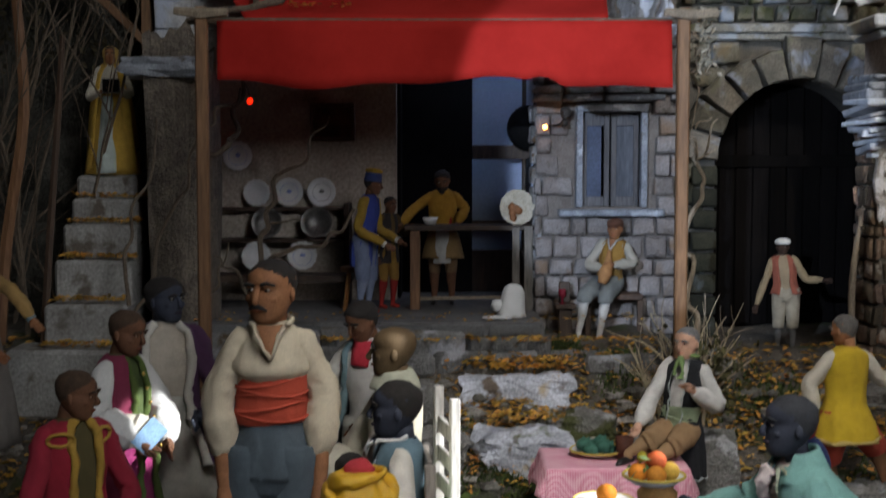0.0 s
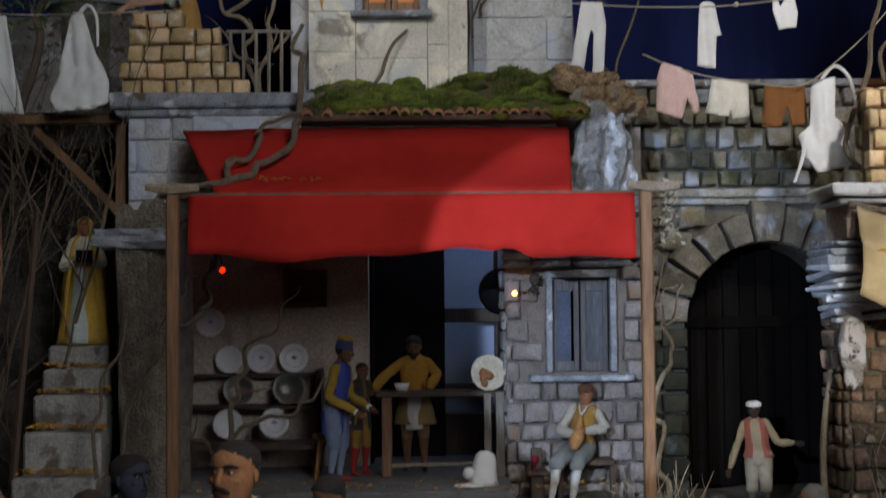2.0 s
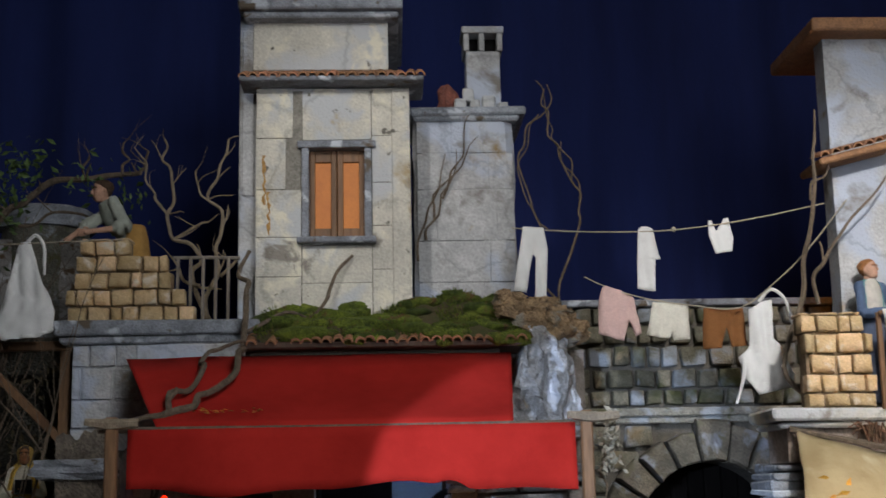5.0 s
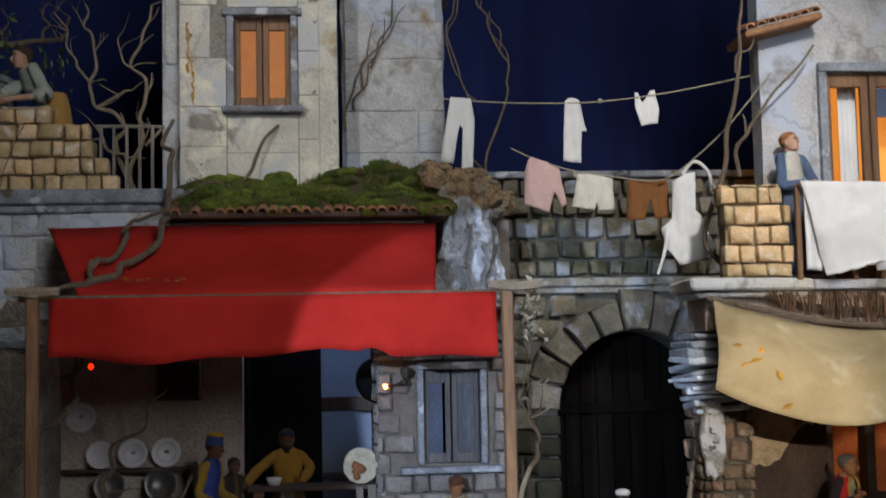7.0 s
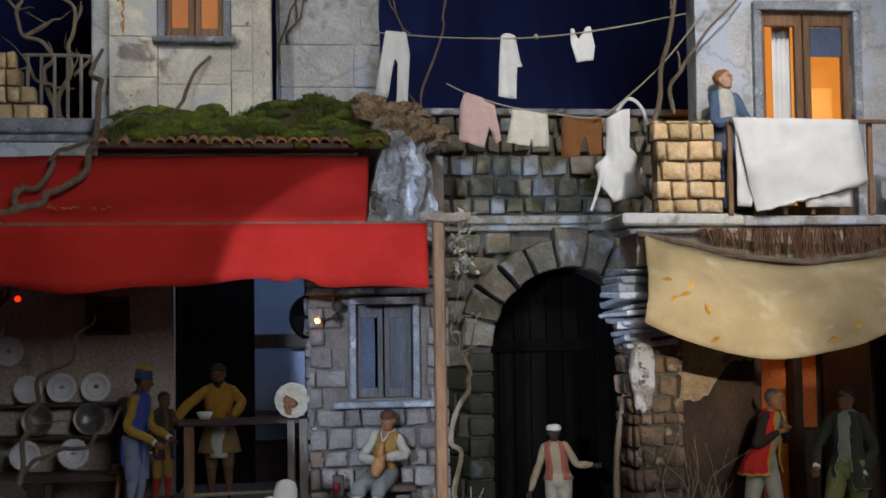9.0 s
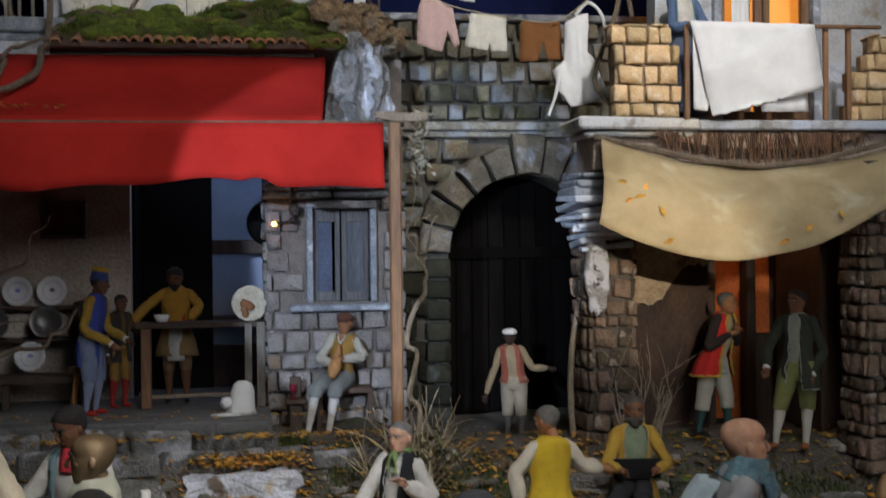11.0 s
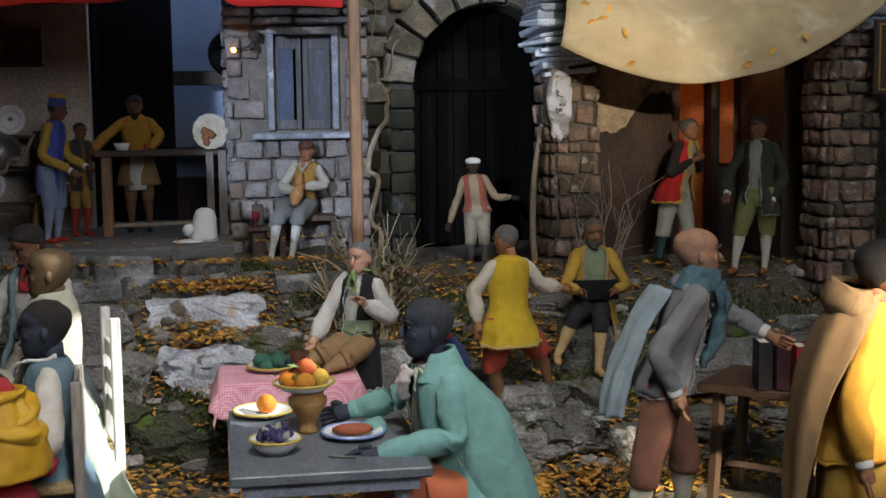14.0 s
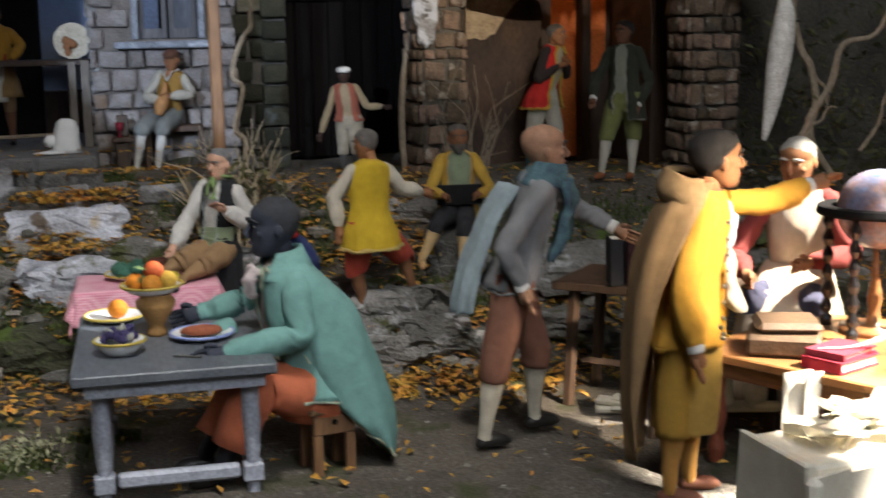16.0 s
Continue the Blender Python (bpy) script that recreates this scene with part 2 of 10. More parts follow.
TERRACOTTA = mat("terracotta", (0.42, 0.2, 0.1), (0.28, 0.14, 0.08), 0.85, 40, 240, 0.6, rand=0.3)
IRON = mat("rusty_iron", (0.07, 0.06, 0.052), (0.04, 0.034, 0.03), 0.6, 40, 300, 0.4, metal=0.5)
ROPE = mat("rope", (0.42, 0.38, 0.3), (0.3, 0.27, 0.2), 0.9, 80, 900, 0.6)
CERAMIC = mat("white_ceramic", (0.72, 0.72, 0.7), (0.62, 0.63, 0.63), 0.25, 20, 200, 0.05, grain=0.04)
CERAMIC_BLUE = mat("blue_glaze", (0.3, 0.36, 0.62), (0.2, 0.25, 0.5), 0.25, 60, 200, 0.05)
PEWTER = mat("pewter", (0.22, 0.21, 0.19), (0.13, 0.125, 0.115), 0.4, 30, 200, 0.2, metal=0.6)
# for black things, and for sheets that stand in for unlit depth
BLACK = mat("black_and_unlit_depth", (0.011, 0.01, 0.01), (0.007, 0.007, 0.007), 0.9, 20, 200, 0.2, spec=0.06)
WALL_INNER = mat("tavern_plaster", (0.46, 0.4, 0.33), (0.36, 0.3, 0.24), 0.9, 8, 140, 0.4, flakes=(((0.12, 0.09, 0.065), 5, 0.58, 0.7),))
BLUE_WALL = mat("blue_plaster", (0.4, 0.46, 0.6), (0.34, 0.4, 0.54), 0.9, 8, 140, 0.3, grain=0.06)
ORANGE_WALL = mat("orange_drape", (0.6, 0.17, 0.04), (0.5, 0.12, 0.03), 0.9, 10, 300, 0.2)
# both glow by emission, in place of lamps inside the rooms
LIT_PANE = mat("lit_amber_pane", (0.42, 0.15, 0.03), (0.3, 0.1, 0.025), 0.6, 9, 200, 0.1, grain=0.06, glow=(1.0, 0.3, 0.05, 0.12))
LIT_PANE_BRIGHT = mat("bright_amber_pane", (0.7, 0.32, 0.08), (0.6, 0.26, 0.06), 0.6, 6, 200, 0.1, grain=0.06, glow=(1.0, 0.34, 0.05, 0.7))
GLASS_DUSK = mat("dusky_glass", (0.06, 0.085, 0.15), (0.03, 0.04, 0.07), 0.6, 8, 200, 0.03)
NIGHT = mat("night_blue_cloth", (0.014, 0.026, 0.13), (0.008, 0.014, 0.075), 0.95, 1.4, 300, 0.1, grain=0.1, stretch=(2.5, 1, 0.4))
ROOM = mat("dark_room_paint", (0.06, 0.055, 0.05), (0.05, 0.046, 0.042), 0.9, 3, 120, 0.2)
RED_BULB = mat("red_bulb", (0.6, 0.02, 0.005), None, 0.3, glow=(1.0, 0.015, 0.002, 3.0))
WARM_BULB = mat("warm_bulb", (0.7, 0.3, 0.1), None, 0.3, glow=(1.0, 0.35, 0.08, 14.0))
PAPER = mat("paper", (0.72, 0.68, 0.58), (0.62, 0.57, 0.46), 0.85, 20, 300, 0.2, grain=0.06)
GOLD = mat("gilt", (0.6, 0.4, 0.1), (0.45, 0.28, 0.07), 0.35, 40, 300, 0.2, metal=0.7)


# ---- mesh helpers ----
def part(name, bm, material, parent=None, label="", smooth=False):
    """Links a bmesh or a mesh as one object under a thing."""
    if isinstance(bm, bmesh.types.BMesh):
        me = bpy.data.meshes.new(name)
        bmesh.ops.recalc_face_normals(bm, faces=bm.faces)
        bm.to_mesh(me)
        bm.free()
        for m in (material if isinstance(material, (list, tuple)) else [material]):
            me.materials.append(m)
        if smooth:
            for p in me.polygons:
                p.use_smooth = True
    else:
        me = bm
    ob = new(name, me)
    ob.parent = parent
    if label:
        tagged(ob, label)
    return ob


def thing(name, label, category, group="", kind="", at=(0, 0, 0), turn=0):
    ob = new(name)
    ob.matrix_world = pose(*at, 0, 0, turn)
    ob.empty_display_size = 0.02
    return tagged(ob, label, category, group, kind)


def box(bm, x0, x1, y0, y1, z0, z1, bevel=0.0, mi=0, m=None, jit=0.0):
    vs = [bm.verts.new((x, y, z)) for x in (x0, x1) for y in (y0, y1) for z in (z0, z1)]
    if jit:
        for v in vs:
            v.co += Vector((random.uniform(-jit, jit), random.uniform(-jit, jit), random.uniform(-jit, jit)))
    fs = [bm.faces.new([vs[i] for i in q]) for q in ((0, 1, 3, 2), (4, 6, 7, 5), (0, 4, 5, 1), (2, 3, 7, 6), (0, 2, 6, 4), (1, 5, 7, 3))]
    for f in fs:
        f.material_index = mi
    if m is not None:
        for v in vs:
            v.co = m @ v.co
    if bevel:
        es = list({e for f in fs for e in f.edges})
        bmesh.ops.bevel(bm, geom=es, offset=bevel, segments=1, affect="EDGES", profile=0.5)
    return vs


def boxes(*args, bevel=0.002, jit=0.0):
    bm = bmesh.new()
    for a in args:
        box(bm, *a, bevel=bevel, jit=jit)
    return bm


def frames(pts):
    """Tangent frames along a line of points."""
    out, ref = [], Vector((0.31, 0.9, 0.3))
    for i, p in enumerate(pts):
        t = (pts[min(i + 1, len(pts) - 1)] - pts[max(i - 1, 0)]).normalized()
        u = t.cross(ref)
        if u.length < 0.05:
            u = t.cross(Vector((1, 0, 0)))
        u.normalize()
        v = t.cross(u).normalized()
        out.append((u, v))
        ref = Vector((0.31, 0.9, 0.3))
    return out


def spline(rows, sub):
    """Catmull-Rom through rows of numbers."""
    a = np.array(rows, float)
    if sub <= 1 or len(a) < 2:
        return a
    p = np.vstack([2 * a[0] - a[1], a, 2 * a[-1] - a[-2]])
    out = []
    for i in range(1, len(p) - 2):
        for k in range(sub):
            t = k / sub
            out.append(0.5 * (2 * p[i] + (p[i + 1] - p[i - 1]) * t + (2 * p[i - 1] - 5 * p[i] + 4 * p[i + 1] - p[i + 2]) * t * t
                              + (3 * p[i] - p[i - 1] - 3 * p[i + 1] + p[i + 2]) * t ** 3))
    out.append(p[-2])
    return np.array(out)


def skin_rings(bm, rings, mi, closed=True, caps=True):
    vs = [[bm.verts.new(p) for p in r] for r in rings]
    n = len(vs[0])
    for a, b in zip(vs, vs[1:]):
        for i in range(n if closed else n - 1):
            j = (i + 1) % n
            bm.faces.new((a[i], a[j], b[j], b[i])).material_index = mi
    if caps and closed:
        bm.faces.new(vs[0]).material_index = mi
        bm.faces.new(vs[-1][::-1]).material_index = mi
    return vs


def tube(bm, rows, mi=0, seg=6, sub=3, wob=0.0):
    """A round limb through rows (x, y, z, radius)."""
    a = spline(rows, sub)
    pts = [Vector(r[:3]) for r in a]
    rings = []
    for (u, v), p, r in zip(frames(pts), pts, a):
        rad = max(abs(r[3]), 0.0003)
        rings.append([p + (u * math.cos(k) + v * math.sin(k)) * rad * (1 + wob * random.uniform(-1, 1))
                      for k in np.linspace(0, 2 * math.pi, seg, endpoint=False)])
    skin_rings(bm, rings, mi)


def lathe(bm, profile, at=(0, 0, 0), mi=0, seg=20, m=None):
    """Turns rows (radius, z) round the upright through at."""
    rings = []
    for r, z in profile:
        ring = []
        for k in np.linspace(0, 2 * math.pi, seg, endpoint=False):
            p = Vector((max(r, 1e-4) * math.cos(k), max(r, 1e-4) * math.sin(k), z))
            if m is not None:
                p = m @ p
            ring.append(p + Vector(at))
        rings.append(ring)
    skin_rings(bm, rings, mi)


def ball(bm, c, r, mi=0, seg=10, rough=0.0, sq=(1, 1, 1)):
    rings = []
    for a in np.linspace(-math.pi / 2 + 0.15, math.pi / 2 - 0.15, max(5, seg // 2 + 1)):
        ring = []
        for k in np.linspace(0, 2 * math.pi, seg, endpoint=False):
            d = Vector((math.cos(a) * math.cos(k) * sq[0], math.cos(a) * math.sin(k) * sq[1], math.sin(a) * sq[2]))
            q = 1 + rough * noise.noise(d * 2.2 + Vector(c) * 37)
            ring.append(Vector(c) + d * r * q)
        rings.append(ring)
    skin_rings(bm, rings, mi)


def rng(seed):
    return random.Random(seed)


def cut_box(name, parent, mat_, x0, x1, y0, y1, z0, z1, holes, label="", rough=0.0):
    """A wall with rectangular openings (x0, x1, z0, z1) right through it, made of butted blocks."""
    xs = sorted({x0, x1, *[h[0] for h in holes], *[h[1] for h in holes]})
    zs = sorted({z0, z1, *[h[2] for h in holes], *[h[3] for h in holes]})
    bm = bmesh.new()
    for a, b in zip(xs, xs[1:]):
        for c, d in zip(zs, zs[1:]):
            mx, mz = (a + b) / 2, (c + d) / 2
            if not any(h[0] < mx < h[1] and h[2] < mz < h[3] for h in holes):
                box(bm, a, b, y0, y1, c, d)
    bmesh.ops.remove_doubles(bm, verts=bm.verts, dist=1e-5)
    seen = {}
    for f in list(bm.faces):
        key = tuple(sorted(v.index for v in f.verts))
        seen.setdefault(tuple(round(c, 5) for c in f.calc_center_median()), []).append(f)
    for fs in seen.values():
        if len(fs) > 1:
            bmesh.ops.delete(bm, geom=fs, context="FACES_ONLY")
    if rough:
        bmesh.ops.subdivide_edges(bm, edges=bm.edges, cuts=5, use_grid_fill=True)
        for v in bm.verts:
            v.co += noise.noise_vector(v.co * 14) * rough
    return part(name, bm, mat_, parent, label)


# unit blocks for masonry, shared by all the pieces
def stone_unit(seed, rough=0.08, inset=0.13):
    """A unit block, centred, its flat face towards -y, with rounded corners and worn edges."""
    r = rng(seed)
    j = lambda s: r.uniform(-s, s)
    cut = 0.012 + inset * 0.4
    vs, fs = [], []
    base = []
    for sx, sz in ((-1, -1), (1, -1), (1, 1), (-1, 1)):
        c = cut * r.uniform(0.5, 1.5)
        px, pz = sx * (0.5 - abs(j(rough))), sz * (0.5 - abs(j(rough)))
        two = [(px, pz - sz * c), (px - sx * c, pz)]
        base += two if sx * sz > 0 else two[::-1]
    lean_x, lean_z = j(rough * 1.2), j(rough * 1.2)
    for y, k in ((0.5, 1.0), (-0.28, 1.0), (-0.44, 1 - inset * 0.55), (-0.5, 1 - inset * 1.5)):
        for x, z in base:
            vs.append((x * k, y + ((j(rough * 0.5) + lean_x * x + lean_z * z) if y < 0 else 0), z * k))
    c = len(vs)
    vs.append((j(0.1), -0.5 + j(rough * 0.8), j(0.1)))
    for a in (0, 8, 16):
        for i in range(8):
            k = (i + 1) % 8
            fs.append((a + i, a + k, a + 8 + k, a + 8 + i))
    for i in range(8):
        fs.append((24 + i, 24 + (i + 1) % 8, c))
    me = bpy.data.meshes.new("stone_unit")
    me.from_pydata(vs, [], fs)
    for p in me.polygons:
        p.use_smooth = True
    return me


UNITS = {}


def units(material, count=8, rough=0.08, inset=0.13):
    key = (material.name, rough, inset)
    if key not in UNITS:
        UNITS[key] = []
        for i in range(count):
            me = stone_unit(i * 7 + 3, rough, inset)
            me.materials.append(material)
            UNITS[key].append(me)
    return UNITS[key]


def piece(name, me, parent, m):
    ob = new(name, me)
    ob.parent = parent
    ob.matrix_world = m
    return ob


def courses(parent, material, m, width, heights, wide, depth, skip=None, seed=1, name="stone", gap=0.004, rough=0.08, inset=0.13, tilt=1.5, limit=290):
    """Lays stones in courses over a face: m takes (along, -out, up) to the world."""
    r, z, made, us = rng(seed), 0.0, 0, units(material, rough=rough, inset=inset)
    for h in heights:
        x = -r.uniform(0, wide * 0.6)
        while x < width:
            w = wide * r.uniform(0.6, 1.45)
            a, b = max(x, 0), min(x + w, width)
            x += w
            if b - a < wide * 0.25 or (skip and skip((a + b) / 2, z + h / 2, b - a, h)) or made >= limit:
                continue
            made += 1
            d = depth * r.uniform(0.8, 1.3)
            piece(name, us[r.randrange(len(us))], parent, m @ pose((a + b) / 2, 0, z + h / 2, r.uniform(-tilt, tilt), r.uniform(-tilt, tilt), r.uniform(-tilt, tilt))
                  @ Matrix.Diagonal((b - a - gap, d, h - gap, 1)))
        z += h


def face(x, y, z, turn=0):
    """A wall face at its lower left corner, looking towards -y when turn is 0."""
    return pose(x, y, z, 0, 0, turn)


def rock(name, label, at, size, material, seed, cuts=3, amp=0.22, box_like=0.5, group=""):
    """A rough boulder that sits on the ground at its place."""
    bm = bmesh.new()
    bmesh.ops.create_cube(bm, size=1.0)
    bmesh.ops.subdivide_edges(bm, edges=bm.edges, cuts=cuts + 2, use_grid_fill=True)
    for v in bm.verts:
        s = v.co.normalized() * 0.62
        p = v.co.lerp(s, 1 - box_like)
        p += noise.noise_vector(p * 2.3 + Vector((seed * 3.7, 0, seed))) * amp + noise.noise_vector(p * 7 + Vector((seed, 0, 0))) * amp * 0.35
        v.co = Vector((p.x * size[0], p.y * size[1], (p.z + 0.35) * size[2]))
    ob = part(name, bm, material)
    ob.location = at
    return tagged(ob, label, "rock", group)


# ---- ground, room and backdrop ----
def smooth_step(a, b, t):
    t = min(max((t - a) / (b - a), 0), 1)
    return t * t * (3 - 2 * t)


PROFILE_Y = (0.9, 1.95, 2.03, 2.1, 2.2, 2.3, 2.42, 2.5, 2.6, 2.8, 4.2)
PROFILE_Z = (0.0, 0.0, 0.035, 0.09, 0.122, 0.172, 0.25, 0.3, 0.312, 0.289, 0.285)
LEFT_Y = (0.9, 2.2, 2.25, 2.315, 2.40, 2.48, 2.515, 2.59, 4.2)
LEFT_Z = (0.0, 0.0, 0.03, 0.125, 0.175, 0.22, 0.3, 0.333, 0.335)


def ground_z(x, y):
    k = smooth_step(0.40, 0.56, x)
    z = float(np.interp(y, PROFILE_Y, PROFILE_Z)) * k + float(np.interp(y, LEFT_Y, LEFT_Z)) * (1 - k)
    return z + (0.006 + 0.012 * smooth_step(2.0, 2.2, y)) * noise.noise(Vector((x * 9, y * 9, 0)))


bm = bmesh.new()
xs, ys = np.linspace(-2.4, 3.2, 240), np.linspace(0.85, 4.2, 170)
grid = [[bm.verts.new((x, y, ground_z(x, y) if y > 0.9 else -0.02)) for y in ys] for x in xs]
for i in range(len(xs) - 1):
    for j in range(len(ys) - 1):
        bm.faces.new((grid[i][j], grid[i + 1][j], grid[i + 1][j + 1], grid[i][j + 1]))
tagged(part("ground", bm, SOIL, smooth=True), "dark trodden soil strewn with dry leaves", "ground", kind="structure")
tagged(part("stage_front", boxes((-2.4, 3.2, 0.80, 0.848, -0.95, -0.01), bevel=0), ROOM), "dark painted front board below the display", "wall", kind="structure")
tagged(part("floor", boxes((-2.6, 3.4, -2.2, 0.8, -1.0, -0.95), bevel=0), ROOM), "dark gallery floor before the display", "floor", kind="structure")
tagged(part("wall_south", boxes((-2.6, 3.4, -2.3, -2.2, -1.0, 3.6), bevel=0), ROOM), "dark painted gallery wall", "wall", kind="structure")
tagged(part("wall_west", boxes((-2.7, -2.6, -2.3, 4.3, -1.0, 3.6), bevel=0), ROOM), "dark painted gallery wall", "wall", kind="structure")
tagged(part("wall_east", boxes((3.4, 3.5, -2.3, 4.3, -1.0, 3.6), bevel=0), ROOM), "dark painted gallery wall", "wall", kind="structure")
tagged(part("ceiling", boxes((-2.7, 3.5, -2.3, 4.4, 3.6, 3.7), bevel=0), ROOM), "dark painted gallery ceiling", "ceiling", kind="structure")
bm = bmesh.new()
cols = [[bm.verts.new((x, 4.0 + 0.03 * math.sin(x * 9) + 0.02 * math.sin(x * 23 + 1), z)) for z in np.linspace(0, 3.6, 12)] for x in np.linspace(-2.6, 3.4, 160)]
for a, b in zip(cols, cols[1:]):
    for i in range(11):
        bm.faces.new((a[i], b[i], b[i + 1], a[i + 1]))
tagged(part("backdrop", bm, NIGHT, smooth=True), "dark blue cloth backdrop of a night sky", "backdrop", kind="structure")

# ---- tavern ----
tavern = thing("tavern", "two-storey tavern with stone front, open tap room and worn plaster", "house")
FLOOR = 0.372
part("floor_slab", boxes((-0.60, 0.204, 2.56, 3.40, 0.28, FLOOR), (0.2045, 0.56, 2.54, 3.40, 0.25, 0.318), bevel=0.004), mat("tavern_floor", (0.16, 0.155, 0.15), (0.09, 0.088, 0.085), 0.85, 20, 200, 0.7, dist=0.004), tavern, "worn grey stone floor")
# the stone front beside the tap room, with its window opening
WIN = (0.300, 0.425, 0.597, 0.802)
cut_box("front_wall", tavern, mat("wall_mortar", (0.21, 0.185, 0.165), (0.14, 0.12, 0.105), 0.95, 40, 300, 0.9, dist=0.004), 0.205, 0.50, 2.78, 2.86, 0.3, 1.13, [WIN], "grey stone front wall")
part("side_wall", boxes((0.452, 0.50, 2.861, 3.4, 0.36, 1.13), bevel=0), MORTAR, tavern)
win = part("window", boxes((WIN[0] - 0.014, WIN[0], 2.755, 2.80, WIN[2], WIN[3]), (WIN[1], WIN[1] + 0.014, 2.755, 2.80, WIN[2], WIN[3]),
                           (WIN[0] - 0.014, WIN[1] + 0.014, 2.753, 2.80, WIN[3], WIN[3] + 0.016)), SLATE, tavern, "grey-blue framed shuttered window")
part("sill", boxes((0.248, 0.475, 2.735, 2.81, 0.578, 0.592), bevel=0.003, jit=0.002), SLATE, win)
mid = (WIN[0] + WIN[1]) / 2
for k, (a, b) in enumerate(((WIN[0], mid - 0.001), (mid + 0.001, WIN[1]))):
    leaf = part("shutter", boxes((a + 0.001, a + 0.012, 2.788, 2.80, WIN[2] + 0.001, WIN[3] - 0.001), (b - 0.012, b - 0.001, 2.788, 2.80, WIN[2] + 0.001, WIN[3] - 0.001),
                                 (a + 0.012, b - 0.012, 2.789, 2.80, WIN[2] + 0.001, WIN[2] + 0.022), (a + 0.012, b - 0.012, 2.789, 2.80, WIN[3] - 0.03, WIN[3] - 0.001), bevel=0.001), mat("dusky_shutter", (0.13, 0.125, 0.13), (0.08, 0.077, 0.08), 0.8, 22, 200, 0.4, stretch=(1, 1, 0.15)), win)
    bm = bmesh.new()
    if k == 0:
        box(bm, a + 0.012, b - 0.018, 2.794, 2.798, WIN[2] + 0.022, WIN[3] - 0.03)
        bm.verts.ensure_lookup_table()
    else:
        box(bm, a + 0.012, b - 0.012, 2.794, 2.798, WIN[2] + 0.022, WIN[3] - 0.03)
    part("pane", bm, GLASS_DUSK if k == 0 else mat("dark_blue_board", (0.09, 0.1, 0.12), (0.05, 0.055, 0.07), 0.7, 24, 200, 0.4, stretch=(1, 1, 0.15)), leaf, "dim blue broken pane" if k == 0 else "dark weathered board")
# black sheet in place of the unlit room behind the window
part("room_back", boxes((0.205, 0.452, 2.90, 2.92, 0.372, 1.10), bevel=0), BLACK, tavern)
# tap room shell
part("back_wall", boxes((-0.60, -0.108, 2.985, 3.03, FLOOR, 1.13), bevel=0), WALL_INNER, tavern, "smoke-brown plaster wall")
part("left_wall", boxes((-0.60, -0.56, 2.73, 2.985, FLOOR, 1.13), bevel=0), WALL_INNER, tavern)
part("back_room_wall", boxes((-0.14, 0.452, 3.30, 3.34, FLOOR, 1.13), bevel=0), BLUE_WALL, tavern, "pale blue plaster wall of the back room")
# two black sheets: the darkness of the doorway is put into their colour
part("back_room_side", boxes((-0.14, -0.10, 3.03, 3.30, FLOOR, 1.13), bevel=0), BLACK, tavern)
part("partition", boxes((-0.108, 0.072, 3.16, 3.20, FLOOR, 1.13), bevel=0.002), BLACK, tavern, "black sheet standing in for the dark doorway")
part("ceiling", boxes((-0.45, 0.30, 2.62, 3.40, 1.10, 1.13), (0.3005, 0.44, 2.79, 3.40, 1.10, 1.13), (-0.60, -0.45, 2.79, 3.40, 1.10, 1.13), bevel=0), WOOD_DARK, tavern)
part("fascia", boxes((-0.45, -0.228, 2.61, 2.618, 1.098, 1.136), bevel=0.002), PLASTER_GREY, tavern, "flaking grey plaster fascia")
# dark timbers before the blue wall
part("crossbeam", boxes((0.06, 0.23, 3.18, 3.21, 0.700, 0.735), bevel=0.002), WOOD_DARK, tavern)
part("upright", boxes((0.196, 0.206, 3.185, 3.205, FLOOR, 1.10), bevel=0.002), WOOD_DARK, tavern)
part("transom", boxes((0.06, 0.23, 3.18, 3.21, 0.535, 0.548), (0.06, 0.23, 3.18, 3.21, FLOOR, 0.475), bevel=0.002), WOOD_DARK, tavern)
# step stones before the floor
step_mat = mat("step_slate", (0.2, 0.195, 0.19), (0.1, 0.098, 0.092), 0.85, 24, 200, 0.9, rand=0.3, dist=0.006, flakes=(((0.33, 0.33, 0.35), 18, 0.56, 0.64), ((0.09, 0.065, 0.035), 20, 0.58, 0.64)))
for y0, y1, z0, z1, wide in ((2.515, 2.55, 0.27, 0.325, 0.12), (2.54, 2.58, 0.29, 0.362, 0.17)):
    x = -0.57 - random.uniform(0, 0.05)
    while x < (0.45 if z1 < 0.35 else 0.17):
        w = wide * random.uniform(0.6, 1.4)
        part("step_stone", boxes((x, x + w - 0.004, y0 + random.uniform(-0.02, 0.012), y1, z0, z1 + random.uniform(-0.012, 0.003)), bevel=0.007, jit=0.008), step_mat, tavern)
        x += w
# canopy posts
for x, y, zb in ((-0.428, 2.295, 0.22), (0.431, 2.32, 0.2)):
    part("post", boxes((x - 0.011, x + 0.011, y - 0.01, y + 0.01, zb, 0.97), bevel=0.003), WOOD_BROWN, tavern, "reddish-brown wooden canopy post")
for x, y in ((-0.43, 2.3), (0.44, 2.32)):
    bm = bmesh.new()
    tube(bm, [(x - 0.045, y - 0.012, 0.962, 0.007), (x, y - 0.012, 0.957, 0.010), (x + 0.05, y - 0.012, 0.959, 0.008)], wob=0.1)
    part("bracket", bm, BARK_PALE, tavern)
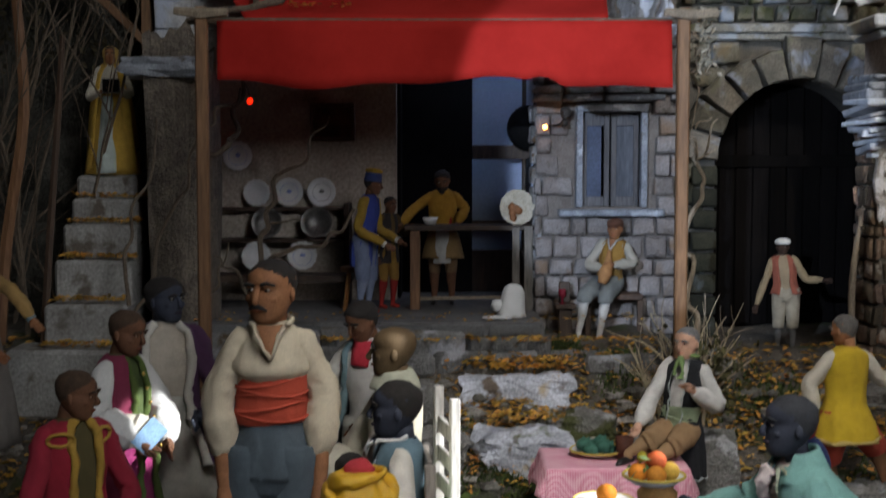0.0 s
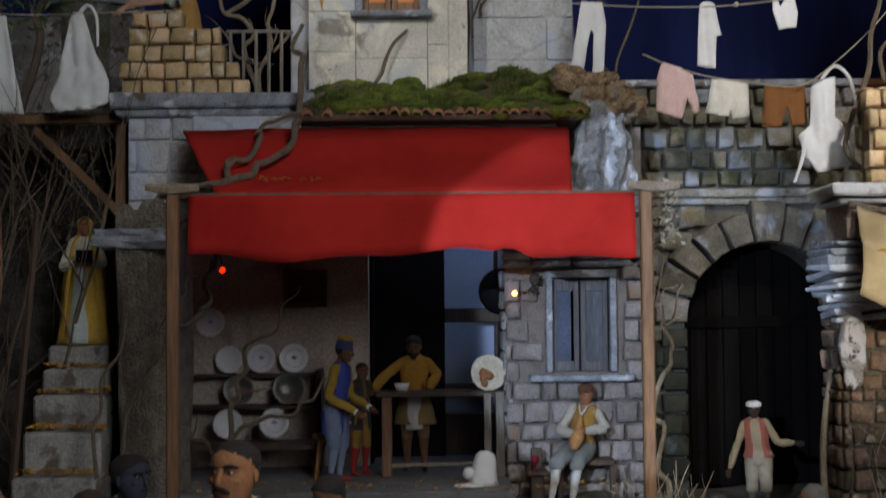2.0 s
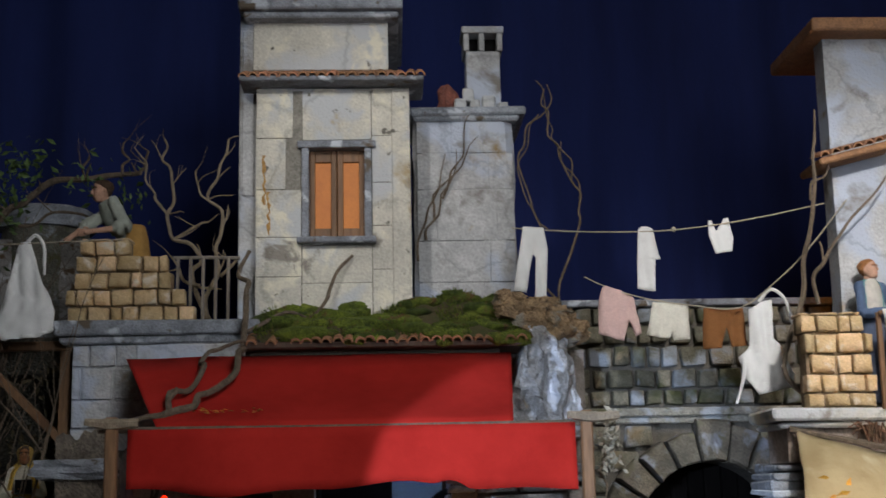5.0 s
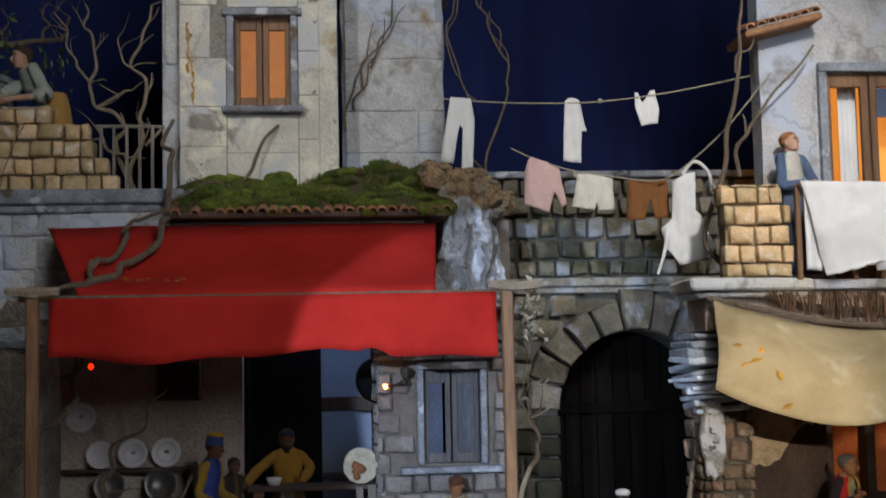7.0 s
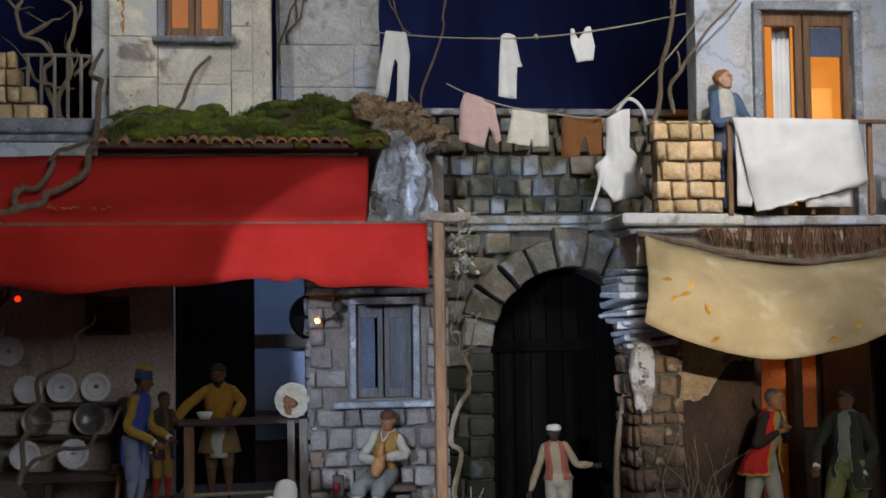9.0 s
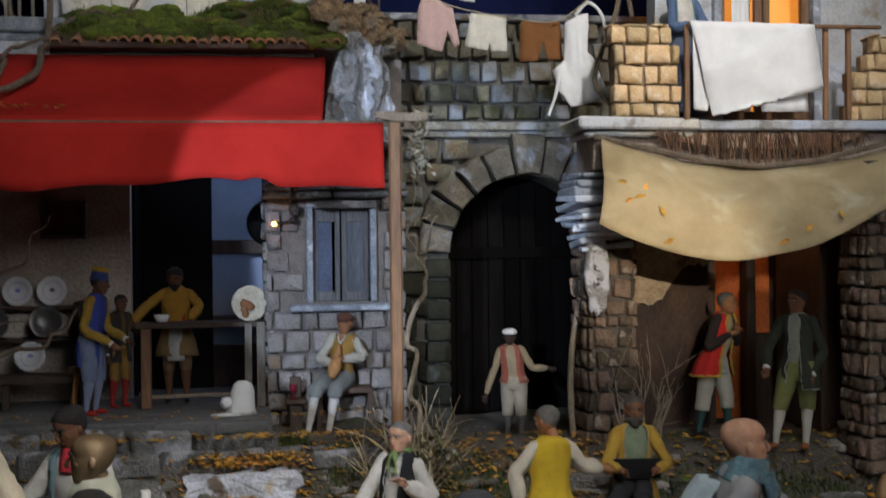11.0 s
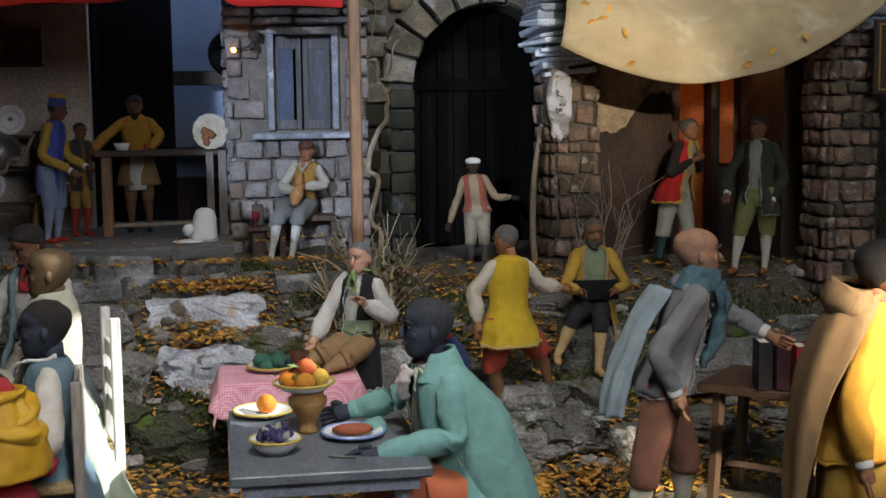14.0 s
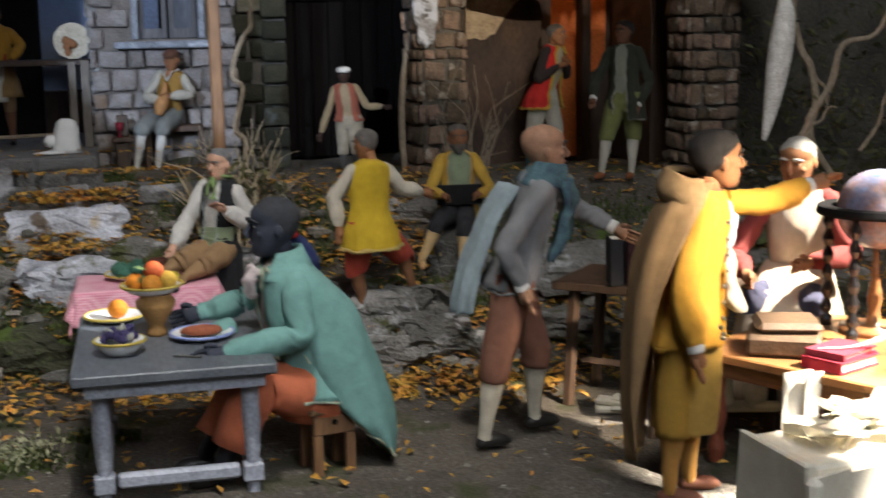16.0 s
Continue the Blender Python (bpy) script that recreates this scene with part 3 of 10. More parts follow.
# ledge, mossy eave and upper house
part("cornice", boxes((-0.64, -0.20, 2.68, 2.80, 1.168, 1.196), (-0.63, -0.20, 2.695, 2.80, 1.150, 1.168), bevel=0.004, jit=0.003), SLATE, tavern, "grey moulded ledge")
part("left_front", boxes((-0.605, -0.40, 2.715, 2.78, 0.90, 1.150), bevel=0), PLASTER_GREY, tavern, "flaking grey plaster wall")
part("upper_front", boxes((-0.40, 0.44, 2.70, 2.78, 1.131, 1.19), bevel=0), PLASTER_GREY, tavern)
part("roof_deck", boxes((-0.64, 0.45, 2.78, 3.40, 1.131, 1.198), bevel=0), MORTAR, tavern)
part("eave_board", boxes((-0.225, 0.345, 2.575, 2.70, 1.118, 1.134), bevel=0.003, jit=0.002), WOOD_DARK, tavern)


def moss_z(x, y):
    hump = 0.024 * smooth_step(0.06, 0.2, x) * smooth_step(2.62, 2.8, y)
    return 1.136 + (y - 2.58) * 0.36 + hump + 0.012 * noise.noise(Vector((x * 30, y * 30, 3))) + 0.022 * noise.noise(Vector((x * 11, y * 14, 6))) + 0.012 * math.sin(math.pi * min(1, max(0, (y - 2.57) / 0.25)))


bm = bmesh.new()
nx, ny = 60, 18
g = [[bm.verts.new((x, y, moss_z(x, y))) for y in np.linspace(2.575, 2.86, ny)] for x in np.linspace(-0.215, 0.36, nx)]
for i in range(nx - 1):
    for j in range(ny - 1):
        bm.faces.new((g[i][j], g[i + 1][j], g[i + 1][j + 1], g[i][j + 1]))
part("moss_bed", bm, mat("mossy_earth", (0.06, 0.065, 0.02), (0.09, 0.06, 0.03), 0.95, 24, 260, 1.0, dist=0.006), tavern, "mossy sloping roof", smooth=True)
MOSS_CLUMP = mat("moss_cushion", (0.15, 0.2, 0.02), (0.06, 0.085, 0.012), 0.95, 46, 420, 1.0, rand=0.5, island=True, dist=0.01, grain=0.5, flakes=(((0.15, 0.09, 0.03), 22, 0.56, 0.64),))
r = rng(5)
bm = bmesh.new()
for i in range(230):
    x, y = r.uniform(-0.205, 0.345), r.uniform(2.588, 2.85)
    if noise.noise(Vector((x * 9, y * 9, 4))) < -0.2:
        continue
    s_ = r.uniform(0.01, 0.034)
    ball(bm, (x, y, moss_z(x, y) - 0.002), s_, 0, 14, 0.45, (1.35, 1.0, 0.4 + 0.3 * r.random()))
for i in range(46):
    x = -0.2 + 0.53 * r.random()
    if noise.noise(Vector((x * 14, 1, 4))) > 0.02:
        ball(bm, (x, 2.575 + r.uniform(-0.006, 0.012), 1.138 + r.uniform(-0.012, 0.012)), r.uniform(0.008, 0.018), 0, 12, 0.5, (1.4, 0.8, 0.8))
tagged(part("moss_cushion", bm, MOSS_CLUMP, tavern, "bright green lumpy moss cushions", smooth=True), kind="stuff")
bm = bmesh.new()
for i in range(9000):
    x, y = r.uniform(-0.21, 0.345), r.uniform(2.58, 2.85)
    if noise.noise(Vector((x * 16, y * 16, 9))) < -0.15:
        continue
    z = moss_z(x, y) + r.uniform(0.002, 0.016)
    h, a = r.uniform(0.002, 0.007), r.uniform(0, 6.28)
    d = Vector((math.cos(a), math.sin(a), 0)) * 0.0016
    t = Vector((x + r.uniform(-0.005, 0.005), y - r.uniform(0, 0.008), z + h))
    p = Vector((x, y, z - 0.002))
    bm.faces.new([bm.verts.new(q) for q in (p - d, p + d, t)])
moss = part("roof_grass", bm, MOSS_CLUMP, tavern, "green moss and grass tufts")
tagged(moss, kind="stuff")
# upper house block
HW = (-0.108, 0.018, 1.392, 1.600)
cut_box("upper_wall", tavern, PLASTER, -0.228, 0.122, 2.80, 2.86, 1.19, 1.745, [HW], "cream weathered plaster wall", rough=0.0015)
part("upper_core", boxes((-0.228, 0.122, 2.90, 3.2, 1.19, 1.745), bevel=0), PLASTER, tavern)
part("left_pilaster", boxes((-0.272, -0.229, 2.84, 3.2, 1.19, 1.95), (-0.266, -0.236, 2.835, 2.84, 1.5, 1.9), bevel=0.003), PLASTER_GREY, tavern)
part("right_pilaster", boxes((0.080, 0.123, 2.790, 2.7995, 1.20, 1.74), bevel=0.003, jit=0.001), PLASTER, tavern)
uw = part("upper_window", boxes((HW[0] - 0.016, HW[0], 2.785, 2.83, HW[2], HW[3]), (HW[1], HW[1] + 0.016, 2.785, 2.83, HW[2], HW[3]),
                                (HW[0] - 0.026, HW[1] + 0.026, 2.78, 2.83, HW[3], HW[3] + 0.016), bevel=0.002), SLATE, tavern, "slate-framed window with brown shutters")
part("sill", boxes((HW[0] - 0.026, HW[1] + 0.026, 2.768, 2.83, HW[2] - 0.014, HW[2]), bevel=0.003), SLATE, uw)
hm = (HW[0] + HW[1]) / 2
for a, b in ((HW[0], hm - 0.001), (hm + 0.001, HW[1])):
    leaf = part("shutter", boxes((a, a + 0.013, 2.812, 2.824, HW[2], HW[3]), (b - 0.013, b, 2.812, 2.824, HW[2], HW[3]),
                                 (a + 0.013, b - 0.013, 2.812, 2.824, HW[2], HW[2] + 0.026), (a + 0.013, b - 0.013, 2.812, 2.824, HW[3] - 0.028, HW[3]), bevel=0.0015), WOOD_BROWN, uw)
    part("pane", boxes((a + 0.013, b - 0.013, 2.818, 2.822, HW[2] + 0.026, HW[3] - 0.028), bevel=0), LIT_PANE, leaf, "amber lit pane")
part("joint_bed", boxes((-0.226, HW[0] - 0.016, 2.7972, 2.7994, 1.202, 1.738), (HW[1] + 0.016, 0.079, 2.7972, 2.7994, 1.202, 1.738), (HW[0] - 0.016, HW[1] + 0.016, 2.7972, 2.7994, 1.202, HW[2] - 0.016), (HW[0] - 0.016, HW[1] + 0.016, 2.7972, 2.7994, HW[3] + 0.016, 1.738), bevel=0), mat("scored_joint", (0.26, 0.245, 0.21), (0.16, 0.15, 0.13), 0.9, 20, 200, 0.5, placed=True), tavern, "fine recessed joints")
r = rng(9)
bm = bmesh.new()
for x0, z0, z1 in ((-0.21, 1.47, 1.585), (-0.199, 1.40, 1.5)):
    edge = [(x0 + r.uniform(-0.003, 0.003) + 0.02 * (z1 - z) , r.uniform(0.001, 0.005), z) for z in np.linspace(z0, z1, 14)]
    ring = [(x - w, z) for x, w, z in edge] + [(x + w, z) for x, w, z in edge[::-1]]
    bm.faces.new([bm.verts.new((x, 2.7925, z)) for x, z in ring])
part("rust_streak", bm, PLASTER_STAIN, tavern, "ochre rust streak")
# top storey above the tile eave
part("top_storey", boxes((-0.24, 0.075, 2.83, 3.2, 1.80, 1.93), bevel=0.002), PLASTER, tavern)
part("top_cornice", boxes((-0.27, 0.11, 2.77, 3.2, 1.93, 1.955), (-0.26, 0.10, 2.79, 3.2, 1.915, 1.93), bevel=0.004), SLATE, tavern)
part("eave_slab", boxes((-0.262, 0.155, 2.735, 2.90, 1.745, 1.757), bevel=0.003), SLATE, tavern)
bm = bmesh.new()
for v in ((-0.26, 2.74, 1.757), (0.152, 2.74, 1.757), (0.085, 2.84, 1.802), (-0.25, 2.84, 1.802)):
    bm.verts.new(v)
bm.verts.ensure_lookup_table()
bm.faces.new(bm.verts[:])
part("eave_roof", bm, TERRACOTTA, tavern)
# rounded tower with chimney
tower = thing("round_tower", "grey weathered plaster tower with slate cornice and chimney", "tower")
bm = bmesh.new()
rings = []
for z in np.linspace(1.19, 1.715, 22):
    ring = []
    for a in np.linspace(0, 2 * math.pi, 36, endpoint=False):
        c, s = math.cos(a), math.sin(a)
        k = 1 / max(abs(c) ** 14 + abs(s) ** 14, 1e-6) ** (1 / 14)
        p = Vector((0.255 + 0.122 * c * k, 3.06 + 0.12 * s * k, z))
        p += noise.noise_vector(p * 13) * 0.006
        ring.append(p)
    rings.append(ring)
skin_rings(bm, rings, 0)
tw = part("wall", bm, PLASTER_GREY, tower)
courses(tw, PLASTER_GREY, face(0.14, 2.942, 1.2), 0.232, [0.11, 0.1, 0.125, 0.09, 0.08], 0.15, 0.012, None, seed=83, rough=0.01, inset=0.012, tilt=0.3, gap=0.0012)
part("cornice", boxes((0.122, 0.405, 2.915, 3.2, 1.716, 1.735), (0.135, 0.388, 2.925, 3.19, 1.704, 1.716), bevel=0.005, jit=0.004), SLATE, tower)
ch = part("chimney", boxes((0.268, 0.352, 2.99, 3.07, 1.735, 1.90), (0.258, 0.362, 2.98, 3.08, 1.945, 1.962), bevel=0.002), PLASTER_GREY, tower, "grey chimney with open vents")
for x in (0.262, 0.300, 0.345):
    part("vent_post", boxes((x, x + 0.014, 2.984, 3.076, 1.90, 1.945), bevel=0.002), PLASTER_GREY, ch)
# black sheet in place of the shade inside the vents
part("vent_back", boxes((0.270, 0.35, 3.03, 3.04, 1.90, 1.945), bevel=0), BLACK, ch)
for i, (x, z, s) in enumerate(((0.248, 1.752, 0.03), (0.285, 1.747, 0.026), (0.318, 1.752, 0.034), (0.352, 1.745, 0.024), (0.27, 1.776, 0.024))):
    part("loose_block", boxes((x - s / 2, x + s / 2, 2.945, 2.975, z - 0.018, z + s / 2), bevel=0.003, jit=0.004), PLASTER, tower)
bm = bmesh.new()
ball(bm, (0.222, 2.99, 1.765), 0.036, rough=0.35, seg=14, sq=(0.8, 0.8, 1.3))
part("brick_heap", bm, mat("dark_red_brick", (0.22, 0.075, 0.05), (0.13, 0.05, 0.04), 0.9, 60, 250, 0.9), tower)
r = rng(14)
bm = bmesh.new()
for i in range(4):
    x0 = 0.14 + 0.02 * i
    rows = [(x0, 2.925, 1.36 + 0.05 * i, 0.0035)]
    for k in range(6):
        x0 += r.uniform(-0.005, 0.035)
        rows.append((x0, 2.925 - 0.004, rows[-1][2] + r.uniform(0.02, 0.055), 0.003 - 0.0004 * k))
    tube(bm, rows, sub=2)
part("dead_vine", bm, BARK, tower)
# rubble corner and cliff below it
OCHRE_RUBBLE = mat("ochre_rubble", (0.44, 0.3, 0.17), (0.22, 0.15, 0.09), 0.95, 34, 220, 1.0, dist=0.012, flakes=(((0.3, 0.27, 0.22), 16, 0.54, 0.62), ((0.06, 0.04, 0.03), 30, 0.6, 0.66)))
for i, (at, s) in enumerate((((0.33, 2.66, 1.196), (0.062, 0.06, 0.05)), ((0.378, 2.655, 1.165), (0.08, 0.07, 0.066)), ((0.422, 2.67, 1.152), (0.08, 0.08, 0.058)), ((0.458, 2.70, 1.142), (0.065, 0.07, 0.048)),
                             ((0.398, 2.70, 1.195), (0.06, 0.06, 0.045)), ((0.368, 2.64, 1.14), (0.04, 0.04, 0.03)))):
    rock("rubble", "crumbling ochre rubble stone on the roof corner", at, s, OCHRE_RUBBLE, i + 3, cuts=6, amp=0.34, box_like=0.6, group="roof rubble")
bm = bmesh.new()
rings = []
for z in np.linspace(0.93, 1.165, 60):
    f = (z - 0.93) / 0.235
    xl, xr, yf = 0.312 + 0.05 * f ** 1.5, 0.478 - 0.036 * f, 2.575 + 0.05 * f
    ring = []
    for k in range(34):
        u = k / 33
        x = xl + (xr - xl) * u
        crag = abs(noise.noise(Vector((x * 21, z * 11 + x * 9, 2)))) * 0.085 + abs(noise.noise(Vector((x * 48, z * 30, 5)))) * 0.024 + noise.noise(Vector((x * 110, z * 90, 1))) * 0.005 - 0.02
        ring.append(Vector((x + 0.007 * noise.noise(Vector((u * 4, z * 40, 8))), yf + 0.09 * max(0, u - 0.7) ** 1.3 + crag, z + 0.006 * noise.noise(Vector((x * 60, z * 60, 3))))))
    rings.append(ring + [Vector((xr + 0.005, 2.77, z)), Vector((xl, 2.77, z))])
skin_rings(bm, rings, 0)
part("broken_corner", bm, mat("flaked_stone", (0.36, 0.36, 0.37), (0.19, 0.18, 0.17), 0.9, 26, 200, 1.0, dist=0.008, flakes=(((0.6, 0.62, 0.68), 11, 0.53, 0.57), ((0.3, 0.21, 0.12), 15, 0.6, 0.64), ((0.09, 0.08, 0.07), 34, 0.62, 0.66))), tavern, "flaked grey plaster corner")

# ---- canopy ----
canopy = thing("red_canopy", "faded red canvas awning with hanging front flap on posts", "awning")
bm = bmesh.new()
nx = 70
top = []
for i in range(nx + 1):
    f = i / nx
    row = []
    for j in range(7):
        k = j / 6
        x = -0.465 + (0.318 + 0.465) * f if j == 0 else None
        xl, xr = -0.468 + 0.115 * k ** 0.9, 0.322 - 0.024 * k
        x = xl + (xr - xl) * f
        y = 2.60 - 0.27 * k
        z = 1.106 - 0.160 * k - 0.012 * math.sin(math.pi * k) + 0.004 * noise.noise(Vector((x * 8, y * 8, 2)))
        row.append(bm.verts.new((x, y, z)))
    top.append(row)
for a, b in zip(top, top[1:]):
    for j in range(6):
        bm.faces.new((a[j], b[j], b[j + 1], a[j + 1]))
part("top_sheet", bm, RED, canopy, smooth=True)
bm = bmesh.new()
flap = []
for i in range(nx + 1):
    f = i / nx
    x = -0.405 + 0.815 * f
    low = 0.836 + 0.008 * math.sin(f * 9.4 + 2.4) + 0.004 * math.sin(f * 23) + (0.012 if 0.68 < f < 0.76 else 0) * math.sin((f - 0.68) / 0.08 * math.pi)
    row = []
    for j in range(7):
        k = j / 6
        row.append(bm.verts.new((x, 2.322 + 0.012 * k * math.sin(f * 17) - 0.006 * k, 0.948 + (low - 0.948) * k)))
    flap.append(row)
for a, b in zip(flap, flap[1:]):
    for j in range(6):
        bm.faces.new((a[j], b[j], b[j + 1], a[j + 1]))
part("front_flap", bm, RED, canopy, smooth=True)
for ob in canopy.children:
    md = ob.modifiers.new("thickness", "SOLIDIFY")
    md.thickness = 0.002
bm = bmesh.new()
tube(bm, [(-0.46, 2.327, 0.948, 0.006), (0.0, 2.327, 0.946, 0.006), (0.45, 2.327, 0.948, 0.006)])
part("front_rail", bm, BARK, canopy)

# ---- left stair, pier and rock face ----
stair = thing("stone_stair", "worn stone stairway littered with dry leaves", "stairs")
STEPS = ((2.43, 0.335), (2.50, 0.415), (2.575, 0.495), (2.63, 0.565), (2.675, 0.615), (2.71, 0.668))
lowz = 0.2
for i, (y, z) in enumerate(STEPS):
    x0, x1 = -0.785 + 0.002 * i - (0.05 if i == 0 else 0), -0.615 - 0.006 * i + (0.02 if i == 0 else 0)
    part("step", boxes((x0, x1, y, 3.0 if i == 5 else STEPS[i + 1][0] + 0.03, lowz, z), bevel=0.006, jit=0.003), mat("worn_step", (0.34, 0.33, 0.31), (0.22, 0.21, 0.195), 0.9, 14, 160, 0.5, dist=0.006, placed=True, flakes=(((0.12, 0.1, 0.08), 12, 0.57, 0.63),)), stair, "pale worn stone step")
    lowz = 0.2
lp = rock("rock_pier", "rough brown stone pier beside the stair", (-0.535, 2.66, 0.18), (0.125, 0.14, 0.86), mat("brown_rock", (0.2, 0.165, 0.13), (0.1, 0.085, 0.07), 0.95, 26, 180, 1.0, dist=0.008), 8, cuts=7, amp=0.12, box_like=0.9)
rock("ledge_rock", "flat broken stone slab capping the rough pier", (-0.565, 2.62, 0.87), (0.16, 0.1, 0.04), SLATE, 4, amp=0.15, box_like=0.8)
bm = bmesh.new()
nx, nz = 60, 40
g = []
for i in range(nx):
    x = -2.2 + (1.62) * i / (nx - 1)
    col = []
    for j in range(nz):
        z = 0.2 + 0.98 * j / (nz - 1)
        d = noise.noise(Vector((x * 6, z * 6, 0))) * 0.06 + noise.noise(Vector((x * 17, z * 17, 4))) * 0.03
        col.append(bm.verts.new((x, 2.98 + d, z)))
    g.append(col)
for i in range(nx - 1):
    for j in range(nz - 1):
        bm.faces.new((g[i][j], g[i + 1][j], g[i + 1][j + 1], g[i][j + 1]))
tagged(part("rock_face", bm, mat("dark_rock", (0.085, 0.08, 0.065), (0.045, 0.042, 0.036), 0.95, 18, 150, 1.0, dist=0.01)), "dark mossy rock face behind the stair", "rock face", kind="structure")
tagged(part("upper_terrace", boxes((-2.2, -0.62, 2.86, 3.5, 1.10, 1.185), bevel=0.004), mat("dark_rock", None)), "dark stone terrace above the rock face", "terrace", kind="structure")
tagged(part("terrace_wall", boxes((-2.2, -0.70, 3.25, 3.32, 1.185, 1.49), bevel=0.004), STONE), "dim grey wall behind the washing line", "wall", kind="structure")
turret = thing("low_turret", "low round dark stone turret with a slate coping", "turret")
bm = bmesh.new()
tube(bm, [(-0.84, 3.345, 1.186, 0.115), (-0.84, 3.345, 1.36, 0.115), (-0.84, 3.345, 1.535, 0.112)], sub=3, seg=18, wob=0.02)
part("drum", bm, STONE_DARK, turret)
bm = bmesh.new()
tube(bm, [(-0.84, 3.345, 1.525, 0.126), (-0.84, 3.345, 1.55, 0.128), (-0.84, 3.345, 1.58, 0.118)], sub=2, seg=12, wob=0.02)
part("coping", bm, SLATE, turret, "grey slate coping")

# ---- arch ----
arch = thing("arch_wall", "dark stone gateway arch with keystone and wooden doors", "arch")
CX, RO, SP = 0.829, 0.189, 0.696
bm = bmesh.new()
box(bm, 0.46, CX - RO, 3.03, 3.16, 0.28, 1.255)
box(bm, CX + RO, 1.3, 3.03, 3.16, 0.28, 1.255)
arc = [(CX - RO * math.cos(a), SP + RO * math.sin(a)) for a in np.linspace(0, math.pi, 25)]
front = [[bm.verts.new((x, 3.03, q)) for q in (z, 1.255)] for x, z in arc]
back = [[bm.verts.new((x, 3.16, q)) for q in (z, 1.255)] for x, z in arc]
for k in range(24):
    bm.faces.new((front[k][0], front[k + 1][0], front[k + 1][1], front[k][1]))
    bm.faces.new((back[k][0], back[k][1], back[k + 1][1], back[k + 1][0]))
    bm.faces.new((front[k][0], back[k][0], back[k + 1][0], front[k + 1][0]))
    bm.faces.new((front[k][1], front[k + 1][1], back[k + 1][1], back[k][1]))
part("wall_core", bm, MORTAR, arch)
part("string_course", boxes((0.44, 1.3, 2.985, 3.03, 0.992, 1.012), (0.45, 1.3, 2.998, 3.03, 0.976, 0.992), bevel=0.003), STONE_DARK, arch)
part("coping", boxes((0.44, 1.3, 2.99, 3.17, 1.256, 1.272), bevel=0.003), SLATE, arch, "pale slate coping")
# light blocked by the arch is put into the planks' near-black colour
SHADED_GATE = mat("shaded_gate_plank", (0.006, 0.005, 0.0045), (0.0035, 0.003, 0.003), 0.95, 22, 200, 0.5, stretch=(1, 1, 0.12), rand=0.35, spec=0.06)
doors = part("gate", boxes((CX - RO - 0.02, CX + RO + 0.02, 3.19, 3.215, 0.28, 0.92), bevel=0), SHADED_GATE, arch, "plank gate doors, arch shade put into their near-black colour")
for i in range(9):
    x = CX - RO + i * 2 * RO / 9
    part("plank", boxes((x + 0.001, x + 2 * RO / 9 - 0.001, 3.178, 3.189, 0.29, 0.91), bevel=0.002), SHADED_GATE, doors)
part("gate_rail", boxes((CX - RO, CX + RO, 3.168, 3.178, 0.68, 0.71), bevel=0.002), SHADED_GATE, doors)

# ---- right building ----
shop = thing("shop_house", "stone shop house with lit balcony above a canvas awning", "house")
part("pier_core", boxes((0.862, 0.945, 2.53, 2.64, 0.27, 0.85), bevel=0), MORTAR, shop)
part("capital", boxes((0.835, 0.97, 2.50, 2.66, 0.852, 0.868), (0.826, 0.975, 2.495, 2.66, 0.835, 0.851), (0.82, 0.95, 2.50, 2.66, 0.815, 0.834), bevel=0.004, jit=0.004), SLATE, shop, "layered blue-grey slate capital")
r = rng(44)
for k in range(9):
    z = 0.712 + k * 0.0125
    w = 0.05 + 0.05 * k / 8
    bm = bmesh.new()
    box(bm, -w * 0.62, 0.075 + r.uniform(-0.01, 0.01), -0.03 - 0.004 * k, 0.07, -0.0058, 0.0058, 0.002, m=pose(0.87 + r.uniform(-0.006, 0.006), 2.53, z, r.uniform(-7, 3), r.uniform(-9, 5), r.uniform(-16, 16)), jit=0.003)
    # paler copy of the slate, with bluish lamplight put into its colour
    part("slate_slab", bm, mat("lamplit_slate", (0.5, 0.55, 0.63), (0.32, 0.35, 0.4), 0.8, 30, 260, 0.7, rand=0.3, dist=0.004), shop, "layered blue-grey slate slab, bluish lamplight put into its pale colour")
bm = bmesh.new()
rag = []
for k in range(30):
    a = 2 * math.pi * k / 30
    q = 1 + 0.35 * noise.noise(Vector((math.cos(a) * 2.2, math.sin(a) * 2.2, 4)))
    rag.append((0.868 + 0.026 * q * math.cos(a), 0.655 + 0.085 * q * math.sin(a)))
skin_rings(bm, [[Vector((0.868 + (x - 0.868) * k, y + 0.004 * noise.noise(Vector((x * 60, z * 60, 1))), 0.655 + (z - 0.655) * k)) for x, z in rag] for y, k in ((2.51, 1.0), (2.503, 0.97), (2.5, 0.88))], 0)
part("pale_render", bm, mat("flaked_stone", None), shop, "pale flaking render on the pier")
part("lintel", boxes((0.86, 1.75, 2.50, 2.64, 0.869, 0.948), bevel=0.003), mat("pinkish_plaster", (0.42, 0.33, 0.27), (0.28, 0.22, 0.18), 0.9, 14, 160, 0.7, dist=0.004), shop, "pinkish flaking lintel")
part("balcony_ledge", boxes((0.822, 1.075, 2.462, 2.64, 0.949, 0.974), (0.835, 1.075, 2.475, 2.64, 0.938, 0.949), bevel=0.005, jit=0.003), PLASTER, shop, "pale stone balcony ledge")
part("balcony_floor", boxes((1.0755, 1.8, 2.46, 2.64, 0.949, 0.969), bevel=0.003), PLASTER_GREY, shop)
RW = (1.185, 1.395, 0.975, 1.432)
